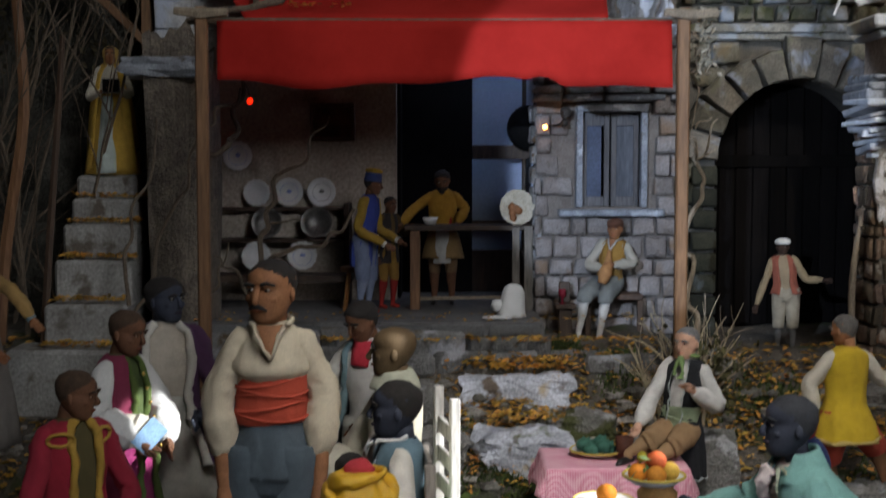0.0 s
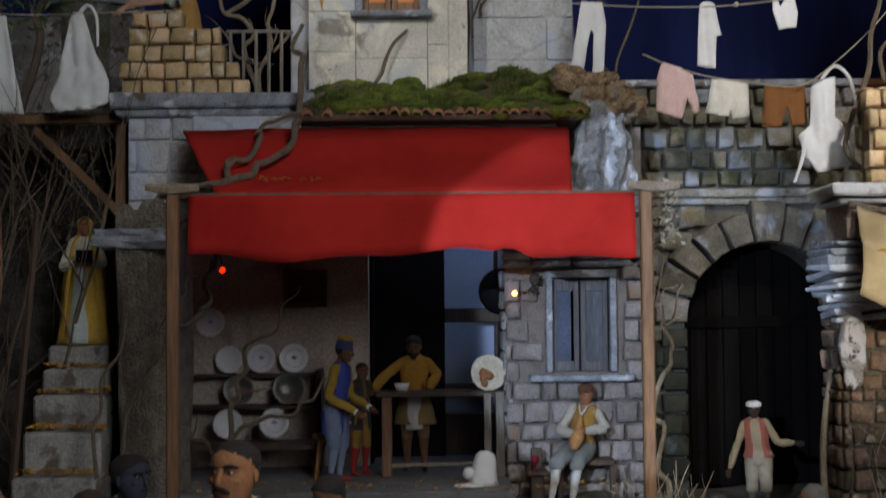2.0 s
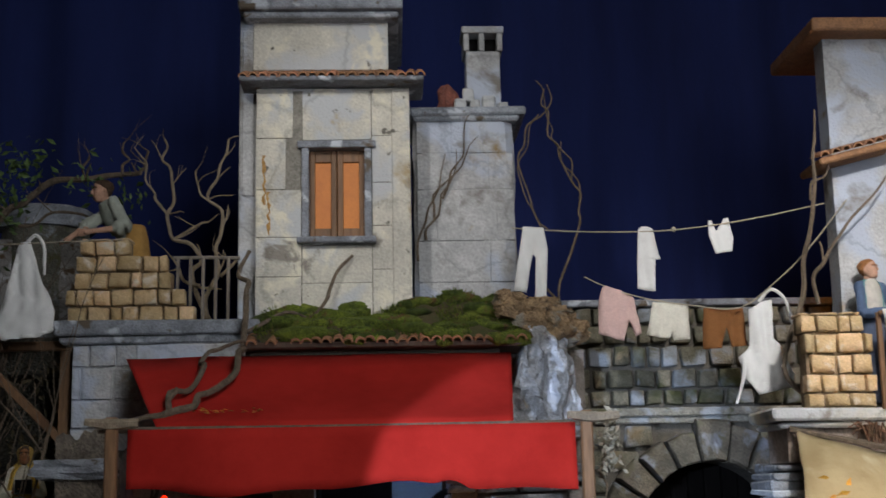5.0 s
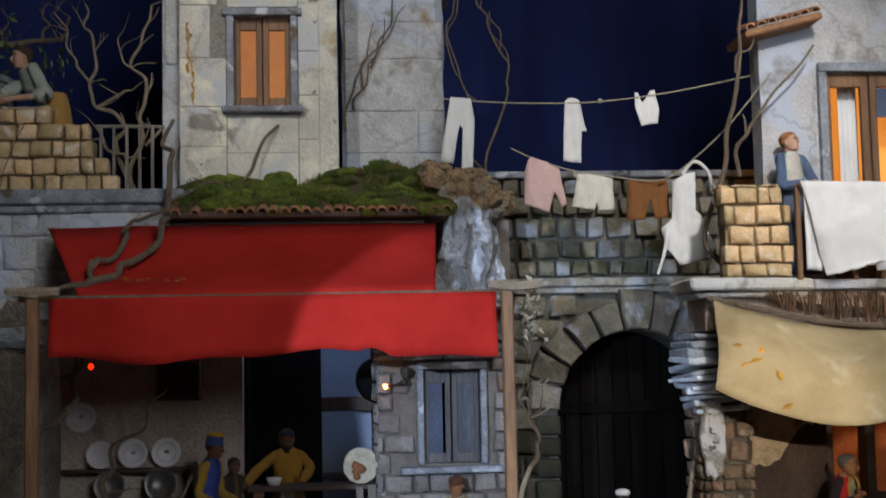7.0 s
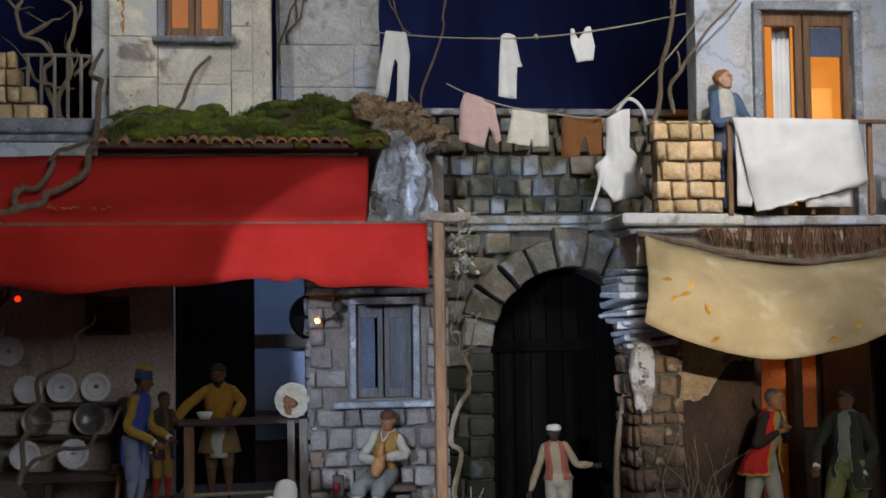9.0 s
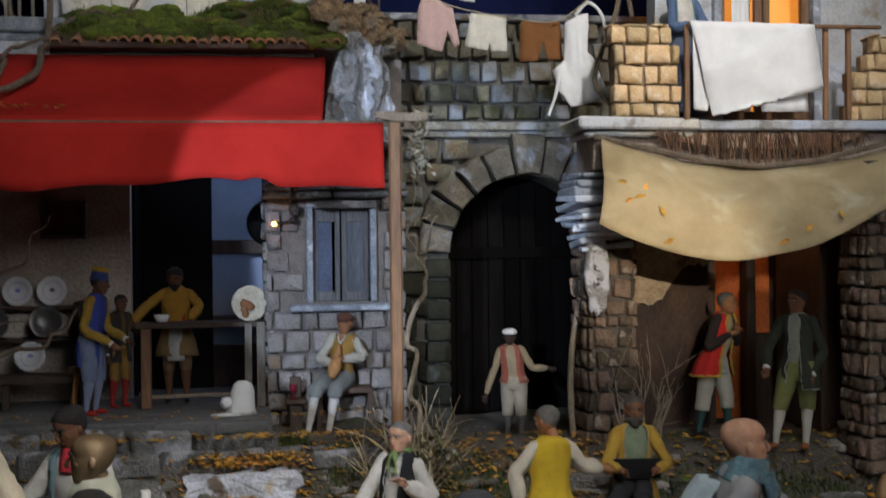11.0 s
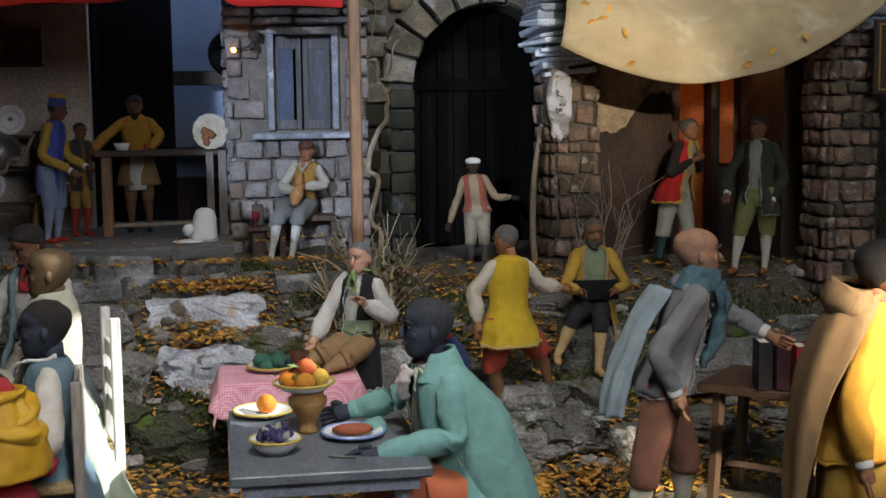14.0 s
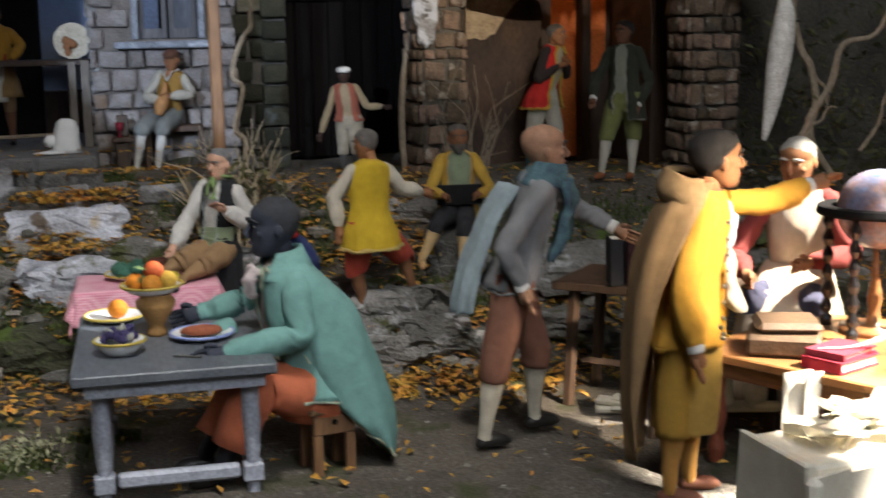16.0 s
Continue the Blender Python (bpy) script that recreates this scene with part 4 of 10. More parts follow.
cut_box("upper_wall", shop, PLASTER_GREY, 1.040, 1.85, 2.64, 2.70, 0.949, 1.80, [RW], "grey blue blockwork plaster wall", rough=0.0015)
rw = part("balcony_door", boxes((RW[0] - 0.018, RW[0], 2.622, 2.66, RW[2], RW[3]), (RW[1], RW[1] + 0.018, 2.622, 2.66, RW[2], RW[3]), (RW[0] - 0.018, RW[1] + 0.018, 2.62, 2.66, RW[3], RW[3] + 0.02), bevel=0.002), SLATE, shop, "half-open brown balcony door, lit amber")
for a, b in ((RW[0], RW[0] + 0.1), (RW[0] + 0.104, RW[1])):
    lf = part("door_leaf", boxes((a, a + 0.015, 2.645, 2.658, RW[2], RW[3]), (b - 0.017, b, 2.645, 2.658, RW[2], RW[3]), (a + 0.015, b - 0.017, 2.645, 2.658, RW[3] - 0.03, RW[3]), (a + 0.015, b - 0.017, 2.645, 2.658, RW[2], RW[2] + 0.03), bevel=0.0015), WOOD_BROWN, rw)
# panel glows by itself to imitate a lamplit room behind the door
part("lit_room", boxes((RW[0] - 0.02, RW[1] + 0.05, 2.78, 2.79, 0.95, 1.5), bevel=0), LIT_PANE_BRIGHT, rw, "glowing amber panel standing in for the lit room")
part("dark_pane", boxes((RW[0] + 0.121, RW[1] - 0.018, 2.65, 2.653, 1.335, 1.40), bevel=0), GLASS_DUSK, rw)
bm = bmesh.new()
cu = [[bm.verts.new((RW[0] + 0.052 + 0.043 * i / 12, 2.70 + 0.005 * math.sin(i * 2.1), z)) for z in (0.98, 1.2, 1.42)] for i in range(13)]
for a, b in zip(cu, cu[1:]):
    for j in range(2):
        bm.faces.new((a[j], b[j], b[j + 1], a[j + 1]))
part("curtain", bm, LINEN, rw, "white lace curtain", smooth=True)
part("gable_roof", boxes((1.0, 1.9, 2.58, 2.9, 1.80, 1.83), bevel=0.004), TERRACOTTA, shop)
bm = bmesh.new()
box(bm, 0.985, 1.16, 2.56, 2.70, 1.512, 1.528, bevel=0.004, m=pose(1.07, 2.6, 1.52, 0, -14, 0) @ pose(-1.07, -2.6, -1.52))
part("lean_roof", bm, TERRACOTTA, shop, "ochre tiled lean-to eave")
part("chimney_pot", boxes((1.08, 1.14, 2.68, 2.74, 1.54, 1.68), (1.075, 1.145, 2.675, 2.745, 1.68, 1.695), bevel=0.003), PLASTER_GREY, shop)
# dark brown wall; a cream slab with a ragged lower edge covers its top
part("interior_left", boxes((0.985, 1.165, 2.67, 2.70, 0.28, 0.868), bevel=0), mat("dark_brown_wall", (0.07, 0.04, 0.024), (0.022, 0.015, 0.012), 0.8, 9, 160, 0.5, stretch=(1, 1, 0.5)), shop, "dark brown wall beside the shop door")
bm = bmesh.new()
low = [(0.99 + 0.172 * k / 16, 0.585 + 0.085 * smooth_step(0.25, 0.75, k / 16) + 0.01 * noise.noise(Vector((k * 0.9, 2, 0)))) for k in range(17)]
skin_rings(bm, [[Vector((x, y, z)) for x, z in low + [(1.162, 0.866), (0.99, 0.866)]] for y in (2.656, 2.6695)], 0)
part("plaster_skin", bm, mat("cream_plaster", (0.46, 0.36, 0.24), (0.27, 0.2, 0.13), 0.9, 16, 160, 0.6, dist=0.004, flakes=(((0.16, 0.1, 0.06), 14, 0.58, 0.66),)), shop, "cream plaster with a ragged lower edge above the dark wall")
part("shop_back", boxes((1.166, 1.95, 2.88, 2.9, 0.28, 0.948), bevel=0), WOOD_DARK, shop)
part("red_drape", boxes((1.233, 1.312, 2.852, 2.862, 0.30, 0.90), bevel=0.002), ORANGE_WALL, shop, "orange-red cloth behind the shop door")
part("red_drape", boxes((1.325, 1.384, 2.852, 2.862, 0.50, 0.90), bevel=0.002), ORANGE_WALL, shop, "orange-red cloth behind the shop door")
part("door_post", boxes((1.195, 1.231, 2.80, 2.84, 0.28, 0.948), bevel=0.002), WOOD_DARK, shop)
part("door_post", boxes((1.306, 1.329, 2.80, 2.84, 0.28, 0.948), bevel=0.002), WOOD_DARK, shop)
part("shop_door", boxes((1.395, 1.435, 2.60, 2.84, 0.30, 0.86), (1.436, 1.5, 2.60, 2.62, 0.30, 0.86), bevel=0.002), WOOD_DARK, shop, "dark wooden shop door")
part("shop_ceiling", boxes((0.95, 1.95, 2.641, 2.9, 0.949, 0.97), bevel=0), WOOD_DARK, shop)
part("pier_right_core", boxes((1.392, 1.478, 2.37, 2.48, 0.25, 0.88), bevel=0), MORTAR, shop)
part("right_flank", boxes((1.479, 1.95, 2.52, 2.60, 0.25, 0.948), bevel=0), mat("dark_rock", None), shop)
part("capital", boxes((1.375, 1.50, 2.35, 2.50, 0.79, 0.815), (1.365, 1.51, 2.345, 2.50, 0.817, 0.835), bevel=0.004, jit=0.004), SLATE, shop)

# ---- tan awning ----
awning = thing("tan_awning", "sagging tan canvas awning with a few dry leaves", "awning")
bm = bmesh.new()
nx, ny = 64, 12
g = []
for i in range(nx + 1):
    f = i / nx
    sag = 4 * f * (1 - f)
    row = []
    for j in range(ny + 1):
        k = j / ny
        xt, xb = 0.868 + 0.645 * f, 0.820 + 0.635 * f
        zt = 0.93 - 0.062 * sag
        zb = 0.758 + 0.078 * f - 0.108 * sag
        x = xt + (xb - xt) * k
        y = 2.47 - 0.06 * f + (-0.145 + 0.02 * f) * math.sin(k * math.pi / 2) ** 1.1 - 0.02 * sag * math.sin(k * math.pi) + sag ** 0.5 * (0.009 * math.sin(k * 9 + 2.2 * f + 0.7) + 0.007 * math.sin(k * 19 - 3 * f) * k) + 0.016 * noise.noise(Vector((x * 5, k * 4 + x * 2, 7))) + 0.006 * noise.noise(Vector((x * 16, k * 9, 3)))
        z = zt + (zb - zt) * k + 0.005 * noise.noise(Vector((x * 9, k * 3, 1))) + 0.004 * math.sin(f * 5 + k * 11) * (1 - k)
        row.append(bm.verts.new((x, y, z)))
    g.append(row)
for a, b in zip(g, g[1:]):
    for j in range(ny):
        bm.faces.new((a[j], b[j], b[j + 1], a[j + 1]))
ob = part("sheet", bm, TAN, awning, smooth=True)
md = ob.modifiers.new("thickness", "SOLIDIFY")
md.thickness = 0.002
bm = bmesh.new()
tube(bm, [(0.855, 2.475, 0.936, 0.006), (1.2, 2.44, 0.872, 0.006), (1.53, 2.40, 0.936, 0.006)])
part("rail", bm, BARK, awning)
r = rng(31)
bm = bmesh.new()
for f, k, s in ((0.05, 0.45, 0.012), (0.1, 0.55, 0.016), (0.12, 0.42, 0.013), (0.17, 0.62, 0.014), (0.2, 0.9, 0.014), (0.55, 0.85, 0.013), (0.62, 0.75, 0.013), (0.72, 0.7, 0.012), (0.07, 0.62, 0.01), (0.86, 0.2, 0.009)):
    i, j = int(f * nx), int(k * ny)
    x = 0.868 + 0.645 * f + (-0.048 - 0.01 * f) * k
    sag = 4 * f * (1 - f)
    z = 0.93 - 0.062 * sag + (0.758 + 0.078 * f - 0.108 * sag - 0.93 + 0.062 * sag) * k
    y = 2.47 - 0.06 * f + (-0.145 + 0.02 * f) * math.sin(k * math.pi / 2) ** 1.1 - 0.02 * sag * math.sin(k * math.pi) - 0.012
    a = r.uniform(0, 3)
    d, e = Vector((math.cos(a), 0, math.sin(a))) * s, Vector((-math.sin(a), 0, math.cos(a))) * s * 0.45
    c = Vector((x, y, z))
    bm.faces.new([bm.verts.new(q) for q in (c - d, c + e + Vector((0, -0.004, 0)), c + d, c - e)])
part("stuck_leaves", bm, LEAF, awning, "dry yellow leaves")


# ---- figurines: each one plain painted mesh ----
def painted(col):
    key = "painted_%02d_%02d_%02d" % tuple(int(99 * c) for c in col)
    return mat(key, col, tuple(c * 0.72 for c in col), 0.68 if max(col) > 0.06 else 0.85, 30, 260, 0.25, grain=0.16, spec=0.2 if max(col) > 0.06 else 0.1)


SKIN, SKIN_DARK, SKIN_PALE, MOOR = (0.30, 0.135, 0.065), (0.16, 0.075, 0.042), (0.56, 0.33, 0.23), (0.042, 0.047, 0.066)
HAIR, HAIR_GREY, HAIR_BROWN = (0.022, 0.018, 0.016), (0.12, 0.11, 0.1), (0.07, 0.04, 0.022)


class Doll:
    """Collects lofts into one mesh, in units of the figure's height; it faces -y, and +x is to the right of one who looks at its face."""

    def __init__(self):
        self.bm, self.mats, self.fold_seed = bmesh.new(), [], 0

    def mi(self, m):
        if m not in self.mats:
            self.mats.append(m)
        return self.mats.index(m)

    def loft(self, rings, m, seg=20, sub=4, fold=(0, 0.0), arc=None, thick=0.008, caps=True, jitter=0.0, trim=None):
        """rings: (cx, cy, cz, half width, half depth, tilt) with the tilt in degrees about x. arc: degrees open at the front."""
        a = spline(rings, sub)
        n, mi = len(a), self.mi(m)
        self.fold_seed += 1
        ph = self.fold_seed * 1.7
        out, inn = [], []
        for i, r in enumerate(a):
            t = i / max(n - 1, 1)
            tilt = radians(r[5]) if len(r) > 5 else 0
            ring, ring2 = [], []
            gap = 0 if arc is None else arc if not isinstance(arc, tuple) else arc[0] + (arc[1] - arc[0]) * t
            for ang in (np.linspace(0, 2 * math.pi, seg, endpoint=False) if arc is None else np.linspace(-math.pi / 2 + radians(gap / 2), 1.5 * math.pi - radians(gap / 2), seg + 1)):
                k = 1 + fold[1] * math.sin(fold[0] * ang + ph + 0.6 * math.sin(3 * t + ph)) * (0.25 + 0.75 * t)
                for dst, sc in ((ring, 0.0), (ring2, thick)):
                    x = (r[3] - sc) * math.cos(ang) * k
                    y = (r[4] - sc) * math.sin(ang) * k
                    p = Vector((r[0] + x, r[1] + y * math.cos(tilt), r[2] + y * math.sin(tilt)))
                    p += noise.noise_vector(p * 9 + Vector((ph, 0, 0))) * (0.005 + jitter) + noise.noise_vector(p * 32 + Vector((ph, 5, 0))) * 0.0025
                    dst.append(p)
            out.append(ring)
            inn.append(ring2)
        if arc is None:
            skin_rings(self.bm, out, mi, True, caps)
        else:
            vo = skin_rings(self.bm, out, mi, False)
            vi = skin_rings(self.bm, inn, mi, False)
            if trim:
                tc, tr = trim
                edges = [[(*r[0], tr) for r in out], [(*r[-1], tr) for r in out], [(*p, tr) for p in out[-1]]]
                for e in edges[:2]:
                    self.limb(e, cloth(tc), 6, 1, 0.15)
                if tr < 0.012:
                    self.limb(edges[2], cloth(tc), 6, 1, 0.15)
            for a_, b_ in ((vo, vi),):
                for i in range(len(vo) - 1):
                    for e in (0, -1):
                        self.bm.faces.new((vo[i][e], vo[i + 1][e], vi[i + 1][e], vi[i][e])).material_index = mi
                for e in (0, -1):
                    for j in range(len(vo[0]) - 1):
                        self.bm.faces.new((vo[e][j], vo[e][j + 1], vi[e][j + 1], vi[e][j])).material_index = mi

    def limb(self, rows, m, seg=12, sub=4, fold=0.0):
        a = spline(rows, sub)
        pts = [Vector(r[:3]) for r in a]
        rings, mi = [], self.mi(m)
        self.fold_seed += 1
        for i, ((u, v), p, r) in enumerate(zip(frames(pts), pts, a)):
            rad = max(abs(r[3]), 0.0015) * (1 + 0.35 * fold * math.sin(i * 1.7 + self.fold_seed))
            ring = []
            for k in np.linspace(0, 2 * math.pi, seg, endpoint=False):
                q = p + (u * math.cos(k) + v * math.sin(k)) * rad * (1 + fold * 1.1 * math.sin(5 * k + i * 0.35 + self.fold_seed) * math.sin(math.pi * i / len(pts)))
                ring.append(q + noise.noise_vector(q * 14 + Vector((self.fold_seed, 0, 0))) * (0.003 + fold * 0.05) + noise.noise_vector(q * 45 + Vector((self.fold_seed, 3, 0))) * fold * 0.06)
            rings.append(ring)
        skin_rings(self.bm, rings, mi)

    def blob(self, c, r, m, sq=(1, 1, 1), seg=12, rough=0.0):
        ball(self.bm, c, r, self.mi(m), seg, rough, sq)


def head(d, at, size, turn, nod, skin, hair, style="short", beard=None, hat=None):
    """A modelled head: skull, nose, ears, hair, and a hat or a beard. at: the chin's pivot on the neck."""
    m = pose(*at, 0, 0, turn) @ pose(0, 0, 0, -nod, 0, 0) @ Matrix.Scale(size, 4)
    sk, hr = painted(skin), mat("hair_%02d_%02d_%02d" % tuple(int(999 * c) % 100 for c in hair), hair, tuple(c * 0.6 for c in hair), 0.8, 60, 500, 0.8, grain=0.3, stretch=(1, 1, 0.5))
    prof = [(0.0, 0.14, -0.30, 0.02), (0.06, 0.22, -0.36, 0.08), (0.16, 0.28, -0.385, 0.2), (0.28, 0.33, -0.39, 0.32), (0.42, 0.37, -0.40, 0.42), (0.5, 0.375, -0.385, 0.46),
            (0.58, 0.375, -0.36, 0.49), (0.66, 0.38, -0.39, 0.5), (0.78, 0.37, -0.375, 0.49), (0.88, 0.31, -0.30, 0.42), (0.96, 0.19, -0.17, 0.28), (1.0, 0.05, -0.02, 0.1)]

    def ring(z, w, f, b, grow, angles):
        cy, hy = (f + b) / 2, (b - f) / 2
        return [m @ Vector((math.cos(a) * (w + grow), cy + math.sin(a) * (hy + grow), z)) for a in angles]

    full = np.linspace(0, 2 * math.pi, 20, endpoint=False)
    sm = spline(prof, 2)
    skin_rings(d.bm, [ring(*r, 0, full) for r in sm], d.mi(sk))
    pts = [((0, -0.36, 0.60), 0.045), ((0, -0.42, 0.5), 0.045), ((0, -0.475, 0.40), 0.058), ((0, -0.41, 0.35), 0.045)]
    d.limb([(*(m @ Vector(p)), r * size) for p, r in pts], sk, 8, 3)
    for s in (-1, 1):
        c = m @ Vector((s * 0.385, 0.03, 0.46))
        d.blob(c, 0.1 * size, sk, (0.5, 0.8, 1.25), 8)
        d.limb([(*(m @ Vector((s * 0.06, -0.40, 0.635))), 0.028 * size), (*(m @ Vector((s * 0.16, -0.405, 0.66))), 0.035 * size), (*(m @ Vector((s * 0.28, -0.33, 0.62))), 0.02 * size)], hr, 6, 2)
        d.blob(m @ Vector((s * 0.15, -0.348, 0.555)), 0.044 * size, painted((0.5, 0.44, 0.37)), (1.1, 0.7, 0.55), 8)
        d.blob(m @ Vector((s * 0.15, -0.385, 0.555)), 0.022 * size, painted((0.015, 0.012, 0.01)), (1, 0.6, 1), 6)
        d.limb([(*(m @ Vector((s * 0.07, -0.375, 0.585))), 0.014 * size), (*(m @ Vector((s * 0.15, -0.395, 0.6))), 0.02 * size), (*(m @ Vector((s * 0.24, -0.33, 0.575))), 0.014 * size)], sk, 6, 2)
        d.blob(m @ Vector((s * 0.19, -0.27, 0.41)), 0.12 * size, sk, (0.9, 0.6, 0.7), 8)
    d.limb([(*(m @ Vector((-0.1, -0.385, 0.235))), 0.02 * size), (*(m @ Vector((0, -0.41, 0.245))), 0.034 * size), (*(m @ Vector((0.1, -0.385, 0.235))), 0.02 * size)], painted((skin[0] * 1.0, skin[1] * 0.7, skin[2] * 0.7)), 6, 2)
    d.limb([(*(m @ Vector((0, 0.12, 0.2))), 0.21 * size), (*(m @ Vector((0, 0.16, -0.1))), 0.2 * size), (*(m @ Vector((0, 0.17, -0.4))), 0.25 * size)], sk, 12, 3)
    if style != "bald":
        gr = {"short": 0.007, "thick": 0.05, "curly": 0.06, "long": 0.045}[style]
        back = {"short": 0.22, "thick": 0.1, "curly": 0.15, "long": -0.25}[style]
        rows = []
        zs = [r for r in sm if r[0] >= 0.0]
        if style == "long":
            zs = [(-0.25, 0.3, -0.1, 0.36), (-0.12, 0.32, -0.15, 0.38)] + zs
        for z, w, f, b in zs:
            ring_ = []
            cy, hy = (f + b) / 2, (b - f) / 2
            for a in np.linspace(0, 2 * math.pi, 28, endpoint=False):
                fr = max(0.0, -math.sin(a))
                sd = abs(math.cos(a))
                lineh = 0.85 * fr ** 0.5 + (1 - fr ** 0.5) * (0.40 * sd + back * (1 - sd)) if math.sin(a) < 0 else 0.40 * sd ** 2 + back * (1 - sd ** 2)
                k = min(1, max(0, (z - lineh) / 0.08 + 0.3))
                g_ = -0.035 + (gr + 0.035) * k * (1 + 0.35 * noise.noise(Vector((a * 3, z * 9, at[0] * 50))))
                ring_.append(m @ Vector((math.cos(a) * max(w + g_, 0.01), cy + math.sin(a) * max(hy + g_, 0.01), z + (0.03 if z > 0.95 else 0) * k)))
            rows.append(ring_)
        skin_rings(d.bm, rows, d.mi(hr))
        if style == "curly":
            rr = rng(int(at[2] * 1000))
            for k in range(26):
                a, z = rr.uniform(-0.3, math.pi + 0.3), rr.uniform(0.35, 0.92)
                r = min(sm, key=lambda q: abs(q[0] - z))
                cy, hy = (r[2] + r[3]) / 2, (r[3] - r[2]) / 2
                d.blob(m @ Vector((math.cos(a) * r[1] * 1.08, cy + math.sin(a) * hy * 1.08, z)), rr.uniform(0.06, 0.1) * size, hr, seg=7, rough=0.4)
    if beard in ("moustache", "full"):
        d.limb([(*(m @ Vector((-0.17, -0.37, 0.24))), 0.018 * size), (*(m @ Vector((-0.07, -0.425, 0.295))), 0.042 * size), (*(m @ Vector((0.07, -0.425, 0.295))), 0.042 * size),
                (*(m @ Vector((0.17, -0.37, 0.24))), 0.018 * size)], hr, 7, 3)
    if beard == "full":
        skin_rings(d.bm, [ring(z, w + 0.03, f - 0.04, b * 0.4, 0.0, full) for z, w, f, b in prof[:4]], d.mi(hr))
        d.blob(m @ Vector((0, -0.27, 0.0)), 0.17 * size, hr, (1, 0.8, 0.9), 10, 0.25)
    if hat:
        kind, col = hat
        hm = cloth(col)
        if kind == "turban":
            skin_rings(d.bm, [ring(z, w, f, b, 0, full) for z, w, f, b in ((0.66, 0.40, -0.42, 0.52), (0.74, 0.49, -0.5, 0.6), (0.86, 0.5, -0.5, 0.6), (0.98, 0.42, -0.4, 0.5), (1.06, 0.2, -0.15, 0.25))], d.mi(hm))
        if kind == "fez":
            skin_rings(d.bm, [ring(z, w, f, b, 0, full) for z, w, f, b in ((0.66, 0.40, -0.41, 0.52), (1.1, 0.41, -0.36, 0.46), (1.12, 0.41, -0.36, 0.46))], d.mi(hm))
            skin_rings(d.bm, [ring(z, w, f, b, 0, full) for z, w, f, b in ((1.1, 0.44, -0.39, 0.5), (1.26, 0.43, -0.38, 0.48), (1.32, 0.3, -0.25, 0.34))], d.mi(cloth((0.5, 0.3, 0.03))))
        if kind == "cap":
            skin_rings(d.bm, [ring(z, w, f, b, 0, full) for z, w, f, b in ((0.68, 0.41, -0.43, 0.53), (0.8, 0.44, -0.45, 0.56), (0.95, 0.38, -0.36, 0.48), (1.08, 0.15, -0.1, 0.2))], d.mi(hm))
        if kind == "veil":
            bk = np.linspace(radians(-52), radians(232), 18)
            rows = ((-0.75, 0.62, -0.2, 0.75), (-0.3, 0.5, -0.25, 0.66), (0.1, 0.44, -0.3, 0.58), (0.4, 0.44, -0.38, 0.56), (0.7, 0.44, -0.4, 0.57), (0.92, 0.36, -0.34, 0.48), (1.06, 0.1, -0.06, 0.16))
            skin_rings(d.bm, [ring(*r, 0.03 * math.sin(i), bk) for i, r in enumerate(spline(rows, 2))], d.mi(hm), False)
            skin_rings(d.bm, [ring(*r, 0.03 * math.sin(i) - 0.03, bk) for i, r in enumerate(spline(rows, 2))], d.mi(hm), False)


def hand(d, wrist, along, skin, size=1.0, curl=0.3):
    sk = painted(skin)
    w, a = Vector(wrist), Vector(along).normalized()
    side = a.cross(Vector((0, 1, 0.2)))
    if side.length < 0.2:
        side = a.cross(Vector((1, 0, 0)))
    side.normalize()
    up = a.cross(side).normalized()
    palm = w + a * 0.028 * size
    d.limb([(*(w - a * 0.01), 0.013 * size), (*w, 0.013 * size), (*palm, 0.017 * size), (*(palm + a * 0.014), 0.014 * size)], sk, 10, 2)
    for k in range(4):
        o = palm + side * (k - 1.5) * 0.0085 * size + a * 0.008
        f = [o, o + a * 0.018 * size + side * (k - 1.5) * 0.002, o + a * 0.034 * size + up * curl * 0.02]
        d.limb([(*p, (0.0055 - 0.001 * i) * size) for i, p in enumerate(f)], sk, 6, 2)
    o = palm + side * -0.016 * size - a * 0.012
    d.limb([(*o, 0.006 * size), (*(o + a * 0.015 - side * 0.009), 0.0055 * size), (*(o + a * 0.027 - side * 0.008 + up * 0.004), 0.004 * size)], sk, 6, 2)


